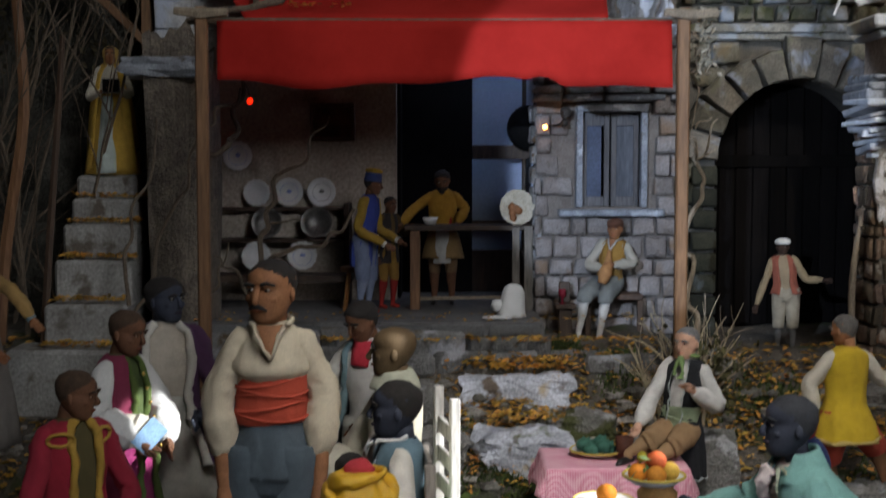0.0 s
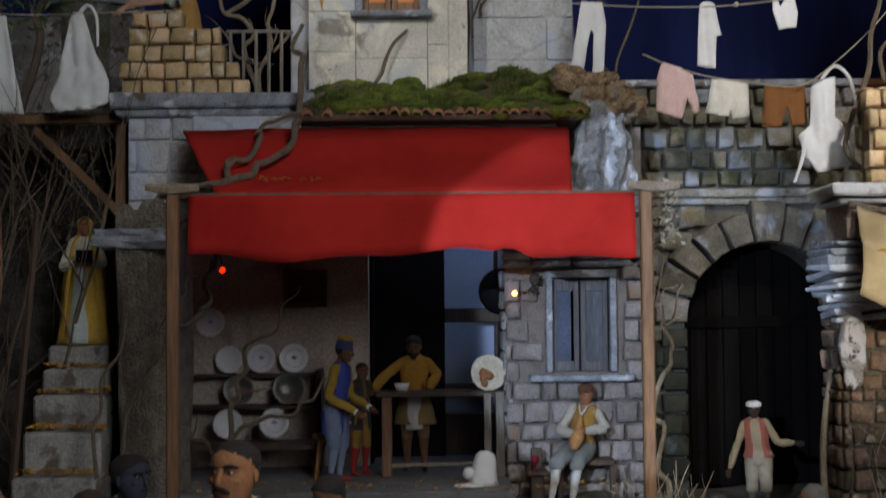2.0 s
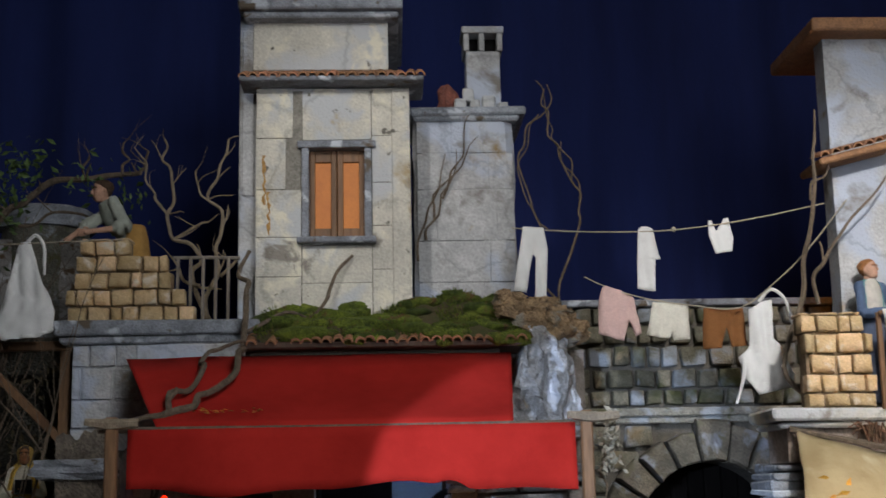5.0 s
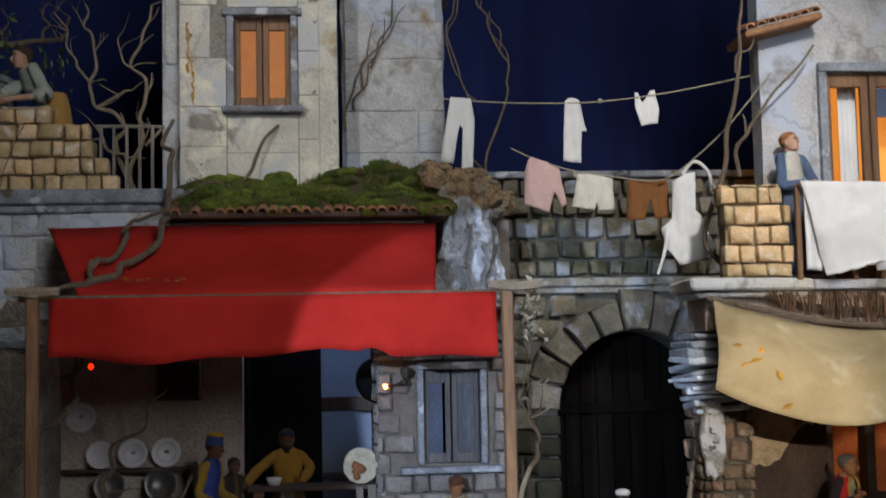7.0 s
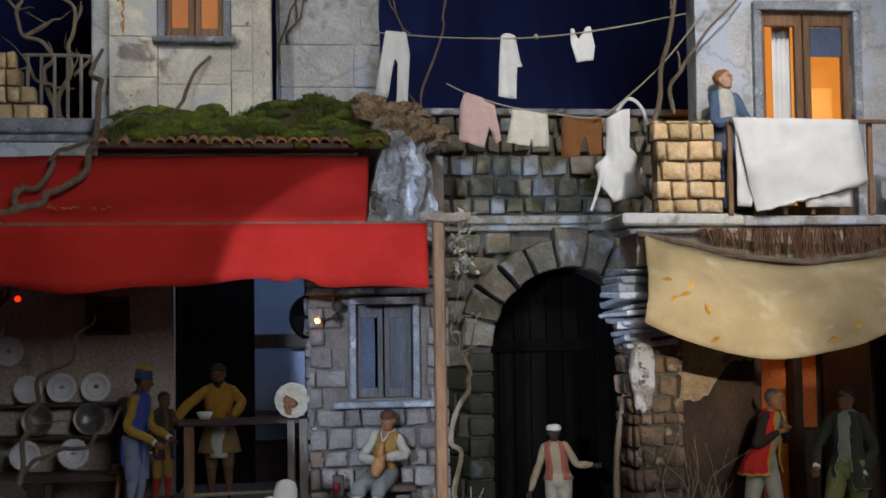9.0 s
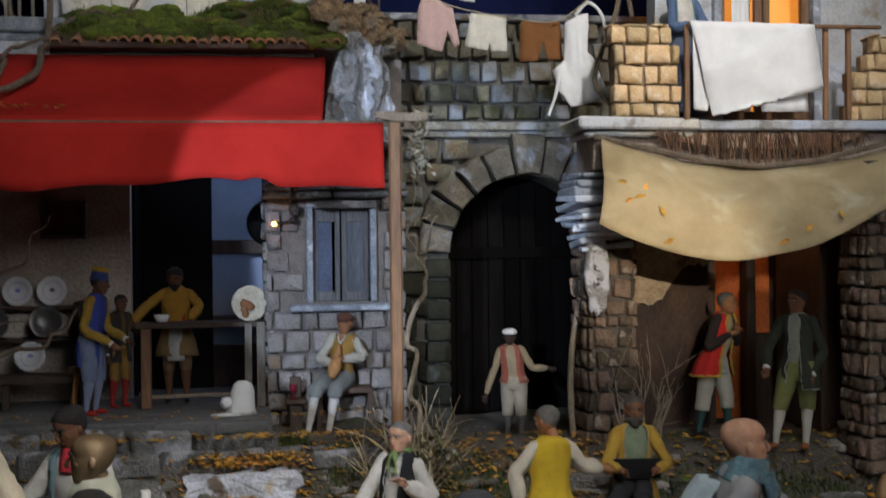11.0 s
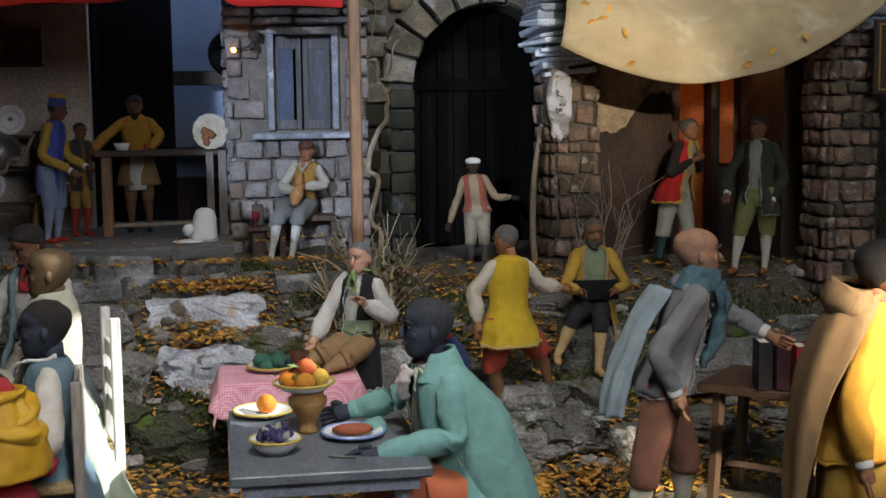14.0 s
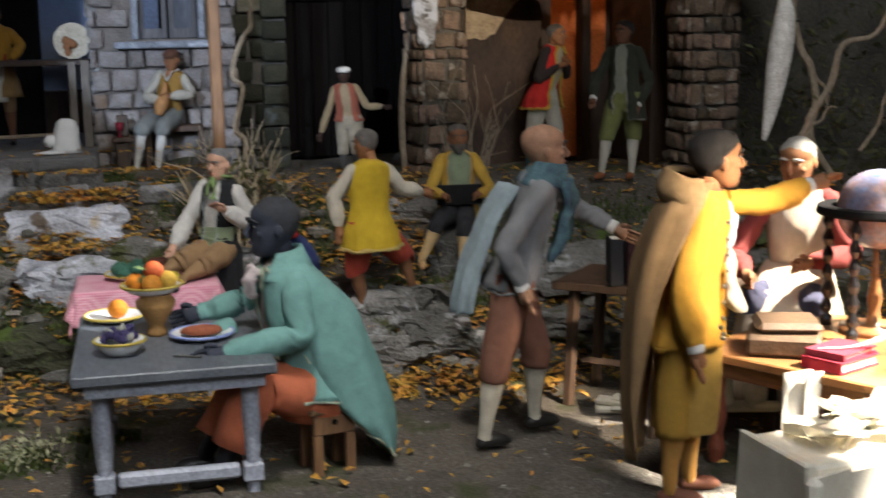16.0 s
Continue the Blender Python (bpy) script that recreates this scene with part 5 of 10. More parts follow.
def doll(name, label, at, h, turn, skin=SKIN, hair=HAIR, style="short", beard=None, hat=None, hip=0.5, lean=0, side=0, face=0, nod=0,
         shirt=(0.6, 0.58, 0.5), sleeve=None, puff=1.0, breech=(0.2, 0.2, 0.2), knee_low=0.24, stock=(0.6, 0.55, 0.45), shoe=(0.02, 0.018, 0.016), sash=None,
         waist=None, coat=None, cape=None, gown=None, le=(0.17, 0.0, 0.62), lh=(0.16, -0.05, 0.47), re=(-0.17, 0.0, 0.62), rh=(-0.16, -0.05, 0.47),
         lk=None, rk=None, la=None, ra=None, cuffs=None, buttons=None, baggy=1.0, fat=1.0, scarf=None, extra=None, category="figurine",
         band=(0.505, 0.625), trim=None, vee=None, hs=1.2, capefold=0.05, hsize=0.138, neck=0.847, slim=1.0, bare=0.0, toes=(0, 0), broad=1.0):
    d = Doll()
    dz = hip - 0.5
    up = lambda x, y, z: Vector((x, y, z))

    def bend(x, y, z):
        """A point of the upright body, leaned about the hips."""
        p = Vector((x, y, z + dz)) - Vector((0, 0, hip))
        return pose(0, 0, 0, lean, side, 0).to_3x3() @ p + Vector((0, 0, hip)) if z > 0.5 else Vector((x, y, z + dz))

    def ringed(rows, tilt=True):
        out = []
        for x, y, z, w, dp in rows:
            p = bend(x, y, z)
            out.append((p.x, p.y, p.z, w * fat, dp * fat, lean if z > 0.5 and tilt else 0))
        return out

    sl = sleeve or shirt
    # legs
    seated = hip < 0.42
    lk = lk or ((0.08, -0.2, hip + 0.01) if seated else (0.06, -0.015, 0.275))
    rk = rk or ((-0.08, -0.2, hip + 0.01) if seated else (-0.06, -0.015, 0.275))
    la = la or ((0.08, -0.2, 0.05) if seated else (0.065, 0.01, 0.045))
    ra = ra or ((-0.08, -0.2, 0.05) if seated else (-0.065, 0.01, 0.045))
    if gown is None or seated:
        for s, k, a in ((1, lk, la), (-1, rk, ra)):
            hp, k, a = Vector((s * 0.045, 0, hip + 0.01)), Vector(k), Vector(a)
            low = k.lerp(a, max(0.0, min(0.95, (0.275 - knee_low) / 0.23)))
            d.limb([(*(hp + Vector((0, 0, 0.04))), 0.055 * baggy), (*hp, 0.06 * baggy), (*hp.lerp(k, 0.5), 0.053 * baggy), (*k, 0.044 * baggy), (*low, 0.041 * baggy)], cloth(breech), 14, 4, 0.03)
            st = cloth(stock) if stock[0] != skin[0] else painted(skin)
            d.limb([(*k, 0.034), (*k.lerp(a, 0.3), 0.036), (*k.lerp(a, 0.65), 0.026), (*a, 0.02), (*(a - Vector((0, 0, 0.02))), 0.02)], st, 12, 4)
            ta = radians(toes[0 if s > 0 else 1])
            fd = Vector((math.sin(ta) + s * 0.1, -math.cos(ta), 0)).normalized()
            base = a - Vector((0, 0, 0.028))
            sm = painted(shoe) if shoe[0] > 0.1 else mat("black_leather", (0.02, 0.018, 0.017), (0.012, 0.011, 0.01), 0.35, 30, 300, 0.2)
            d.limb([(*(base - fd * 0.028 + Vector((0, 0, 0.004))), 0.010), (*(base - fd * 0.018), 0.018), (*(base + fd * 0.02), 0.02), (*(base + fd * 0.06 - Vector((0, 0, 0.003))), 0.019), (*(base + fd * 0.085 - Vector((0, 0, 0.008))), 0.008)], sm, 12, 3)
    # body
    d.loft(ringed([(0, 0, 0.43, 0.075 * baggy, 0.06 * baggy), (0, 0, 0.475, 0.096 * baggy, 0.072 * baggy), (0, 0, 0.51, 0.096 * baggy, 0.072), (0, 0, 0.545, 0.086, 0.066)]), cloth(breech), fold=(7, 0.02))
    d.loft(ringed([(0, 0, 0.52, 0.086 * slim, 0.064 * slim), (0, 0, 0.58, 0.082 * slim, 0.06 * slim), (0, -0.004, 0.66, 0.092 * (slim + 1) / 2, 0.066), (0, -0.004, 0.73, 0.095, 0.064), (0, 0.004, 0.79, 0.094, 0.053), (0, 0.008, 0.825, 0.075, 0.045), (0, 0.01, 0.848, 0.042, 0.038)]), cloth(waist or shirt), seg=28, fold=(11, 0.03))
    if sash:
        b0, b1 = band
        d.loft(ringed([(0, 0, b0 - 0.01, 0.1 * slim, 0.082 * slim), (0, 0, b0 + 0.015, 0.104 * slim, 0.086 * slim), (0, 0, (b0 + b1) / 2, 0.102 * slim, 0.084 * slim), (0, 0, b1 - 0.01, 0.104 * slim, 0.083 * slim), (0, 0, b1, 0.098 * slim, 0.078 * slim)]), cloth(sash), seg=28, sub=6, fold=(3, 0.015), jitter=0.004)
        for k in range(5):
            z = b0 + (b1 - b0) * (k + 0.6) / 5.4
            d.limb([(*bend(0.1055 * slim * fat * math.cos(a), 0.0865 * slim * fat * math.sin(a), z + 0.012 * math.sin(a * 1.3 + k * 2)), 0.0032) for a in np.linspace(-2.9, -0.2, 9)], cloth(sash), 6, 2)
    if vee:
        col, low = vee
        pts = [bend(x * fat, y, z) for x, y, z in ((-0.036, -0.052, 0.845), (0.036, -0.052, 0.845), (0.016, -0.08, (low + 0.845) / 2), (0, -0.088, low), (-0.016, -0.08, (low + 0.845) / 2), (0, -0.07, 0.845), (0, -0.088, (low + 0.845) / 2))]
        pv = [d.bm.verts.new(p) for p in pts]
        for f in ((0, 4, 6, 5), (5, 6, 2, 1), (4, 3, 6), (6, 3, 2)):
            d.bm.faces.new([pv[k] for k in f]).material_index = d.mi(painted(skin))
        for sgn in (-1, 1):
            d.limb([(*bend(sgn * 0.035, 0.035, 0.856), 0.007), (*bend(sgn * 0.046, 0.0, 0.85), 0.007), (*bend(sgn * 0.036 * fat, -0.056, 0.838), 0.006), (*bend(sgn * 0.018 * fat, -0.084, (low + 0.845) / 2), 0.006), (*bend(sgn * 0.002, -0.09, low), 0.005)], cloth(col), 8, 4, 0.1)
    if coat:
        grow = min(0.013, max(0.0, 0.105 * baggy - 0.108))
        col, hem, flare, opening = coat[:4]
        back = coat[4] if len(coat) > 4 else 0.0
        d.loft(ringed([(0, 0.012, 0.842, 0.055, 0.05), (0, 0.008, 0.808, 0.104, 0.068), (0, 0, 0.72, 0.108, 0.078), (0, 0, 0.64, 0.1, 0.074), (0, 0, 0.57, 0.106, 0.084), (0, 0.004, 0.5, 0.12 + grow + 0.1 * flare, 0.1 + grow + 0.1 * flare)]
                      + ([(0, 0.01 + back * 0.5, (0.5 + hem) / 2, 0.124 + grow + 0.3 * flare, 0.104 + grow + 0.3 * flare), (0, 0.012 + back, hem, 0.128 + grow + 0.5 * flare, 0.108 + grow + 0.5 * flare)] if hem < 0.45 else [])),
               cloth(col), seg=34, fold=(9, 0.06), arc=opening, thick=0.005, trim=trim)
    if gown:
        col, hem, flare = gown[:3]
        if seated:
            d.loft([(0, 0.0, hip + 0.1, 0.1, 0.08, 0), (0, -0.05, hip + 0.05, 0.12, 0.14, 0), (0, -0.1, hip - 0.04, 0.14 + flare * 0.4, 0.19, 0), (0, -0.11, hip * 0.5, 0.15 + flare, 0.19 + flare, 0), (0, -0.12, hem, 0.17 + 1.4 * flare, 0.21 + flare * 1.4, 0)], cloth(col), seg=34, fold=(11, 0.07))
        else:
            d.loft([(0, 0, 0.62 + dz, 0.085, 0.066, 0), (0, 0, 0.5 + dz, 0.11, 0.09, 0), (0, 0, 0.3 + dz * 0.6, 0.13 + flare * 0.6, 0.11 + flare * 0.6, 0), (0, 0, hem, 0.15 + flare, 0.13 + flare, 0)], cloth(col), seg=34, fold=(11, 0.07))
    # arms
    for s, e, w in ((1, le, lh), (-1, re, rh)):
        sh = bend(s * 0.092 * broad, 0.006, 0.792)
        e, w = Vector(e), Vector(w)
        cm = cloth(sl) if sl[0] != skin[0] else painted(skin)
        dr = (w - e).normalized()
        if bare:
            f_ = e.lerp(w, 1 - bare)
            d.limb([(*e.lerp(w, 0.85 - bare), 0.02), (*f_, 0.021), (*e.lerp(w, 1 - bare * 0.4), 0.018), (*w, 0.014)], painted(skin), 12, 4)
            w_, w = w, f_
        d.limb([(*(sh - Vector((s * 0.03, 0, -0.012))), 0.028), (*sh, 0.034), (*sh.lerp(e, 0.5), 0.033 * (0.5 + puff * 0.5)), (*e, 0.031 * puff), (*e.lerp(w, 0.55), 0.031 * puff ** 1.3), (*(w - dr * 0.014), 0.022 * puff), (*w, 0.017)], cm, 18, 6, 0.07)
        if cuffs:
            d.limb([(*(w - dr * 0.012), 0.021), (*w, 0.023), (*(w + dr * 0.01), 0.022)], cloth(cuffs), 12, 2)
        hand(d, w_ if bare else w, dr, skin, hs)
    # head and neck
    nk = bend(0, -0.004, neck)
    head(d, nk, hsize, face, nod, skin, hair, style, beard, hat)
    if scarf:
        c = bend(0, 0.005, 0.845)
        d.loft([(c.x, c.y, c.z - 0.03, 0.085, 0.07, lean), (c.x, c.y, c.z - 0.005, 0.07, 0.062, lean), (c.x, c.y, c.z + 0.02, 0.05, 0.046, lean)], cloth(scarf), fold=(5, 0.08), jitter=0.004)
    if cape:
        col, hem, flare, opening = cape[:4]
        d.loft(ringed([(0, 0.01, 0.845, 0.05, 0.05), (0, 0.008, 0.80, 0.108, 0.078), (0, 0.01, 0.72, 0.13, 0.1)]) + [(0, 0.03, 0.5 + dz, 0.125 + 0.4 * flare, 0.115 + 0.4 * flare, 0), (0, 0.05, hem, 0.105 + flare, 0.11 + flare, 0)], cloth(col), seg=44, sub=6, fold=(7, capefold), arc=(opening * 0.62, opening * 1.08), thick=0.005)
        d.loft(ringed([(0, 0.03, 0.77, 0.118, 0.09), (0, 0.03, 0.80, 0.116, 0.09), (0, 0.035, 0.835, 0.08, 0.072), (0, 0.04, 0.86, 0.06, 0.056)]), cloth(col), seg=26, fold=(6, 0.05), arc=80, thick=0.008)
    if buttons:
        bmat, rows = buttons
        for p in rows:
            d.blob(p, 0.0065, bmat, seg=7)
    if extra:
        extra(d, bend)
    ob = part(name, d.bm, d.mats, smooth=True)
    ob.matrix_world = pose(*at, 0, 0, turn) @ Matrix.Scale(h, 4)
    return tagged(ob, label, category)


CREAM, WHITE, GREYBLUE = (0.6, 0.52, 0.38), (0.7, 0.69, 0.66), (0.085, 0.11, 0.13)
BRASS = mat("steel_button", (0.3, 0.3, 0.3), None, 0.3, metal=0.9)



def skirt(d, col, hip, back, low, wide=0.13, front=0.26, opening=40, folds=0.06, trim=None):
    """A coat's skirt over the seat: short in front, falling to (back, low) behind."""
    yb, yf = back, -0.02
    rows = [(0, 0.0, hip + 0.11, wide * 0.8, 0.08, 6), (0, 0.015, hip + 0.05, wide * 0.95, 0.105, -8)]
    for k in (0.35, 0.7, 1.0):
        zb, zf = (hip + 0.02) * (1 - k) + low * k, (hip + 0.03) * (1 - k) + front * k
        b_ = 0.11 + (yb - 0.11) * k
        rows.append((0, (b_ + yf) / 2, (zb + zf) / 2, wide * (1 + 0.12 * k), math.hypot(b_ - yf, zf - zb) / 2, -math.degrees(math.atan2(zf - zb, b_ - yf))))
    d.loft(rows, cloth(col), seg=44, sub=6, fold=(8, folds), arc=opening, thick=0.005, trim=trim)


# the crowd before the tavern
doll("standing_man_figurine", "moustached man figurine in cream shirt and red sash", (-0.236, 1.75, ground_z(-0.236, 1.75)), 0.565, 4, beard="moustache", face=-28, shirt=(0.64, 0.55, 0.4), puff=1.28, hsize=0.15, neck=0.845, sash=(0.56, 0.085, 0.045), band=(0.612, 0.722), vee=((0.64, 0.55, 0.4), 0.765), hs=1.4,
     breech=GREYBLUE, knee_low=0.1, stock=GREYBLUE, le=(0.125, 0.015, 0.66), lh=(0.115, -0.05, 0.44), re=(-0.128, 0.0, 0.66), rh=(-0.112, -0.05, 0.44), baggy=1.3, fat=0.9,
     extra=lambda d, b: (d.loft([(0, -0.004, 0.71, 0.078, 0.066, 0), (0, -0.006, 0.73, 0.094, 0.078, 0), (0, -0.004, 0.755, 0.094, 0.076, 0), (0, 0.004, 0.80, 0.082, 0.055, 0), (0, 0.008, 0.835, 0.056, 0.043, 0)], cloth((0.64, 0.55, 0.4)), seg=40, sub=5, fold=(13, 0.05)),
                         d.loft([(0, 0, 0.63, 0.066, 0.056, 0), (0, 0, 0.6, 0.078, 0.068, 0), (0, 0, 0.54, 0.098, 0.082, 0), (0, 0, 0.47, 0.112, 0.085, 0)], cloth(GREYBLUE), seg=32, sub=5, fold=(9, 0.05))), slim=0.95, bare=0.37, broad=0.84)
doll("dark_vest_figurine", "dark-skinned man figurine in purple jacket with white lapels", (-0.452, 2.08, ground_z(-0.452, 2.08)), 0.518, 18, MOOR, HAIR, "thick", face=40, waist=(0.5, 0.44, 0.36), coat=((0.085, 0.035, 0.085), 0.4, 0.1, 80), trim=((0.6, 0.57, 0.5), 0.014), sleeve=(0.085, 0.035, 0.085), breech=(0.5, 0.47, 0.4), gown=((0.5, 0.48, 0.42), 0.1, 0.04), le=(0.15, -0.06, 0.62), lh=(0.09, -0.16, 0.58))
doll("card_player_figurine", "figurine in crimson and green waistcoat with white sleeves", (-0.492, 1.955, ground_z(-0.492, 1.955)), 0.475, 68, SKIN_DARK, HAIR_BROWN, "short", shirt=WHITE, sleeve=WHITE, puff=1.6, coat=((0.2, 0.025, 0.06), 0.36, 0.04, 40), trim=((0.09, 0.13, 0.03), 0.011), waist=(0.07, 0.1, 0.03), breech=(0.07, 0.1, 0.03), cuffs=WHITE,
     gown=((0.3, 0.03, 0.13), 0.3, -0.03), le=(0.12, -0.06, 0.64), lh=(0.02, -0.15, 0.57), re=(-0.13, 0.01, 0.66), rh=(-0.09, -0.11, 0.585),
     buttons=(GOLD, [Vector((-0.03, -0.1 - 0.012 * k, 0.79 - 0.045 * k)) for k in range(6)]), nod=-14, fat=0.9)
doll("red_jacket_figurine", "seated figurine in crimson jacket with gold embroidery", (-0.522, 1.79, ground_z(-0.522, 1.79)), 0.475, 46, SKIN_DARK, HAIR_BROWN, "short", hip=0.36, face=40, shirt=(0.1, 0.08, 0.03), waist=(0.1, 0.08, 0.03), sleeve=(0.33, 0.02, 0.04), coat=((0.36, 0.02, 0.04), 0.3, 0.06, 50), trim=((0.5, 0.3, 0.05), 0.013), breech=(0.4, 0.27, 0.1), le=(0.15, -0.06, 0.48), lh=(0.06, -0.18, 0.42), re=(-0.16, -0.04, 0.48), rh=(-0.06, -0.17, 0.42),
     extra=lambda d, b: [d.limb([(*b(s * (0.07 + 0.035 * math.cos(a)), -0.05 + 0.02 * math.cos(a), 0.795 - 0.02 * math.sin(a)), 0.006) for a in np.linspace(0, 6.2, 9)], cloth((0.5, 0.3, 0.05)), 6, 1) for s in (-1, 1)], nod=-10)
doll("seller_figurine", "figurine with rolled ochre sleeve beside a cream sack", (-0.862, 2.36, ground_z(-0.862, 2.36)), 0.4, 60, SKIN, HAIR, "thick", shirt=(0.45, 0.28, 0.1), waist=WHITE, gown=((0.2, 0.18, 0.16), 0.03, 0.04), le=(0.06, -0.167, 0.75), lh=(0.09, -0.255, 0.63), re=(-0.15, -0.1, 0.62), rh=(-0.08, -0.2, 0.5), cuffs=(0.2, 0.3, 0.36))
doll("bald_figurine", "bald figurine seated in cream jacket over a long pale green gown", (-0.076, 1.95, 0), 0.545, -78, (0.125, 0.082, 0.042), HAIR, "bald", hip=0.33, face=-8, shirt=(0.56, 0.52, 0.4), sleeve=(0.56, 0.52, 0.42), puff=1.45, gown=((0.42, 0.5, 0.4), 0.02, 0.04), coat=((0.54, 0.5, 0.38), 0.5, 0.02, 110), breech=(0.4, 0.45, 0.38), scarf=(0.5, 0.5, 0.38), le=(0.16, -0.1, 0.42), lh=(0.08, -0.22, 0.4), re=(-0.16, -0.1, 0.42), rh=(-0.08, -0.22, 0.4),
     extra=lambda d, b: skirt(d, (0.43, 0.5, 0.37), 0.3, 0.235, 0.012, 0.15, 0.1, 30, 0.09))
doll("red_scarf_figurine", "figurine in grey-blue jacket with red neck scarf over white shirt", (-0.128, 2.18, ground_z(-0.128, 2.18)), 0.465, -30, SKIN_DARK, HAIR, "thick", face=-16, nod=-26, hip=0.5, shirt=(0.62, 0.6, 0.56), waist=(0.64, 0.62, 0.58), coat=((0.27, 0.32, 0.34), 0.3, 0.15, 90), trim=((0.2, 0.3, 0.33), 0.013), sleeve=(0.6, 0.58, 0.52), breech=(0.5, 0.48, 0.42), puff=1.35, scarf=None, le=(0.17, -0.05, 0.64), lh=(0.1, -0.18, 0.56), re=(-0.17, -0.05, 0.64), rh=(-0.1, -0.18, 0.56),
     extra=lambda d, b: d.loft([(*b(0, -0.045, 0.75), 0.045, 0.028, 0), (*b(0, -0.04, 0.79), 0.042, 0.03, 0), (*b(0, -0.02, 0.84), 0.04, 0.035, 0)], cloth((0.5, 0.03, 0.05)), fold=(6, 0.1)))
doll("blue_vest_figurine", "dark-haired figurine seated in blue vest with white sleeves", (-0.066, 1.80, 0), 0.49, -85, MOOR, HAIR, "short", hip=0.28, hsize=0.16, shirt=WHITE, sleeve=(0.68, 0.64, 0.56), puff=1.6, waist=(0.14, 0.22, 0.265), fat=1.04, coat=((0.14, 0.22, 0.265), 0.28, 0.1, 40), trim=((0.4, 0.5, 0.52), 0.005), breech=(0.5, 0.48, 0.42), vee=(WHITE, 0.8), le=(0.17, 0.0, 0.43), lh=(0.1, -0.14, 0.34), re=(-0.17, 0.0, 0.43), rh=(-0.1, -0.14, 0.34))
SATIN = mat("golden_satin", (0.62, 0.36, 0.025), (0.5, 0.27, 0.02), 0.34, 18, 500, 0.4, grain=0.1, dist=0.003, wrinkle=3.0)


def swathe(d, b):
    """Bunched golden cloth wound round a bowed head."""
    d.loft([(0, -0.03, 0.43, 0.155, 0.145, 0), (0, -0.02, 0.49, 0.15, 0.135, 0), (0, 0.0, 0.56, 0.13, 0.115, 0), (0, 0.0, 0.63, 0.105, 0.095, 0), (0, -0.005, 0.685, 0.075, 0.07, 0), (0, -0.01, 0.7, 0.05, 0.045, 0)], SATIN, seg=60, sub=7, fold=(7, 0.1), jitter=0.006)
    for k, (rad, z, tilt, thick) in enumerate(((0.108, 0.585, 0.25, 0.03), (0.1, 0.635, -0.3, 0.028), (0.074, 0.685, 0.2, 0.024))):
        d.limb([(rad * math.cos(a + k * 1.4), rad * 0.9 * math.sin(a + k * 1.4), z + tilt * rad * math.cos(a), 0.006 + thick * math.sin(a / 2)) for a in np.linspace(0.1, 6.2, 15)], SATIN, 22, 5, 0.06)
    d.blob((0, -0.03, 0.70), 0.052, cloth((0.5, 0.04, 0.05)), (1, 0.8, 0.7), 12, 0.2)
    for z, r in ((0.2, 0.19), (0.185, 0.193)):
        d.limb([(r * math.cos(a), -0.1 + r * math.sin(a), z, 0.007) for a in np.linspace(0, 6.2, 25)], SATIN, 6, 1)


doll("yellow_shawl_figurine", "bowed seated figurine in golden satin shawl and crimson skirt", (-0.108, 1.66, 0), 0.415, -165, SKIN_DARK, HAIR, "short", hip=0.27, lean=24, nod=-20, shirt=(0.5, 0.04, 0.07), gown=((0.5, 0.035, 0.07), 0.02, 0.05), le=(0.15, -0.1, 0.42), lh=(0.06, -0.2, 0.4), re=(-0.15, -0.1, 0.42), rh=(-0.06, -0.2, 0.4), extra=swathe)
# stair, terrace and tavern
doll("veiled_lady_figurine", "standing lady figurine in ochre mantle holding a dark book", (-0.708, 2.755, 0.668), 0.275, 6, SKIN, HAIR_BROWN, "long", hat=("veil", (0.55, 0.36, 0.1)), gown=((0.6, 0.37, 0.06), 0.0, 0.06), shirt=(0.6, 0.55, 0.44), cape=((0.68, 0.42, 0.07), 0.1, 0.1, 75), le=(0.15, -0.04, 0.62), lh=(0.06, -0.13, 0.64), re=(-0.16, -0.04, 0.6), rh=(-0.06, -0.13, 0.63),
     extra=lambda d, b: (box(d.bm, -0.04, 0.09, -0.19, -0.165, 0.62, 0.73, 0.004, d.mi(BLACK)),
                         d.loft([(-0.02, -0.05, 0.6, 0.04, 0.05, 0), (-0.02, -0.075, 0.4, 0.06, 0.07, 0), (-0.02, -0.11, 0.15, 0.085, 0.09, 0), (-0.02, -0.12, 0.01, 0.09, 0.1, 0)], cloth((0.55, 0.62, 0.57)), fold=(7, 0.06))))
doll("leaning_woman_figurine", "woman figurine in grey bodice leaning over the parapet", (-0.507, 2.845, 1.2), 0.36, -62, SKIN_PALE, HAIR_BROWN, "thick", lean=32, nod=-4, shirt=(0.44, 0.47, 0.4), sleeve=(0.46, 0.49, 0.42), puff=1.3, gown=((0.5, 0.28, 0.08), 0.0, 0.0), le=(0.11, -0.09, 0.62), lh=(0.038, -0.28, 0.59), re=(-0.088, -0.283, 0.647), rh=(-0.077, -0.38, 0.564), side=-16, hip=0.528, bare=0.6)
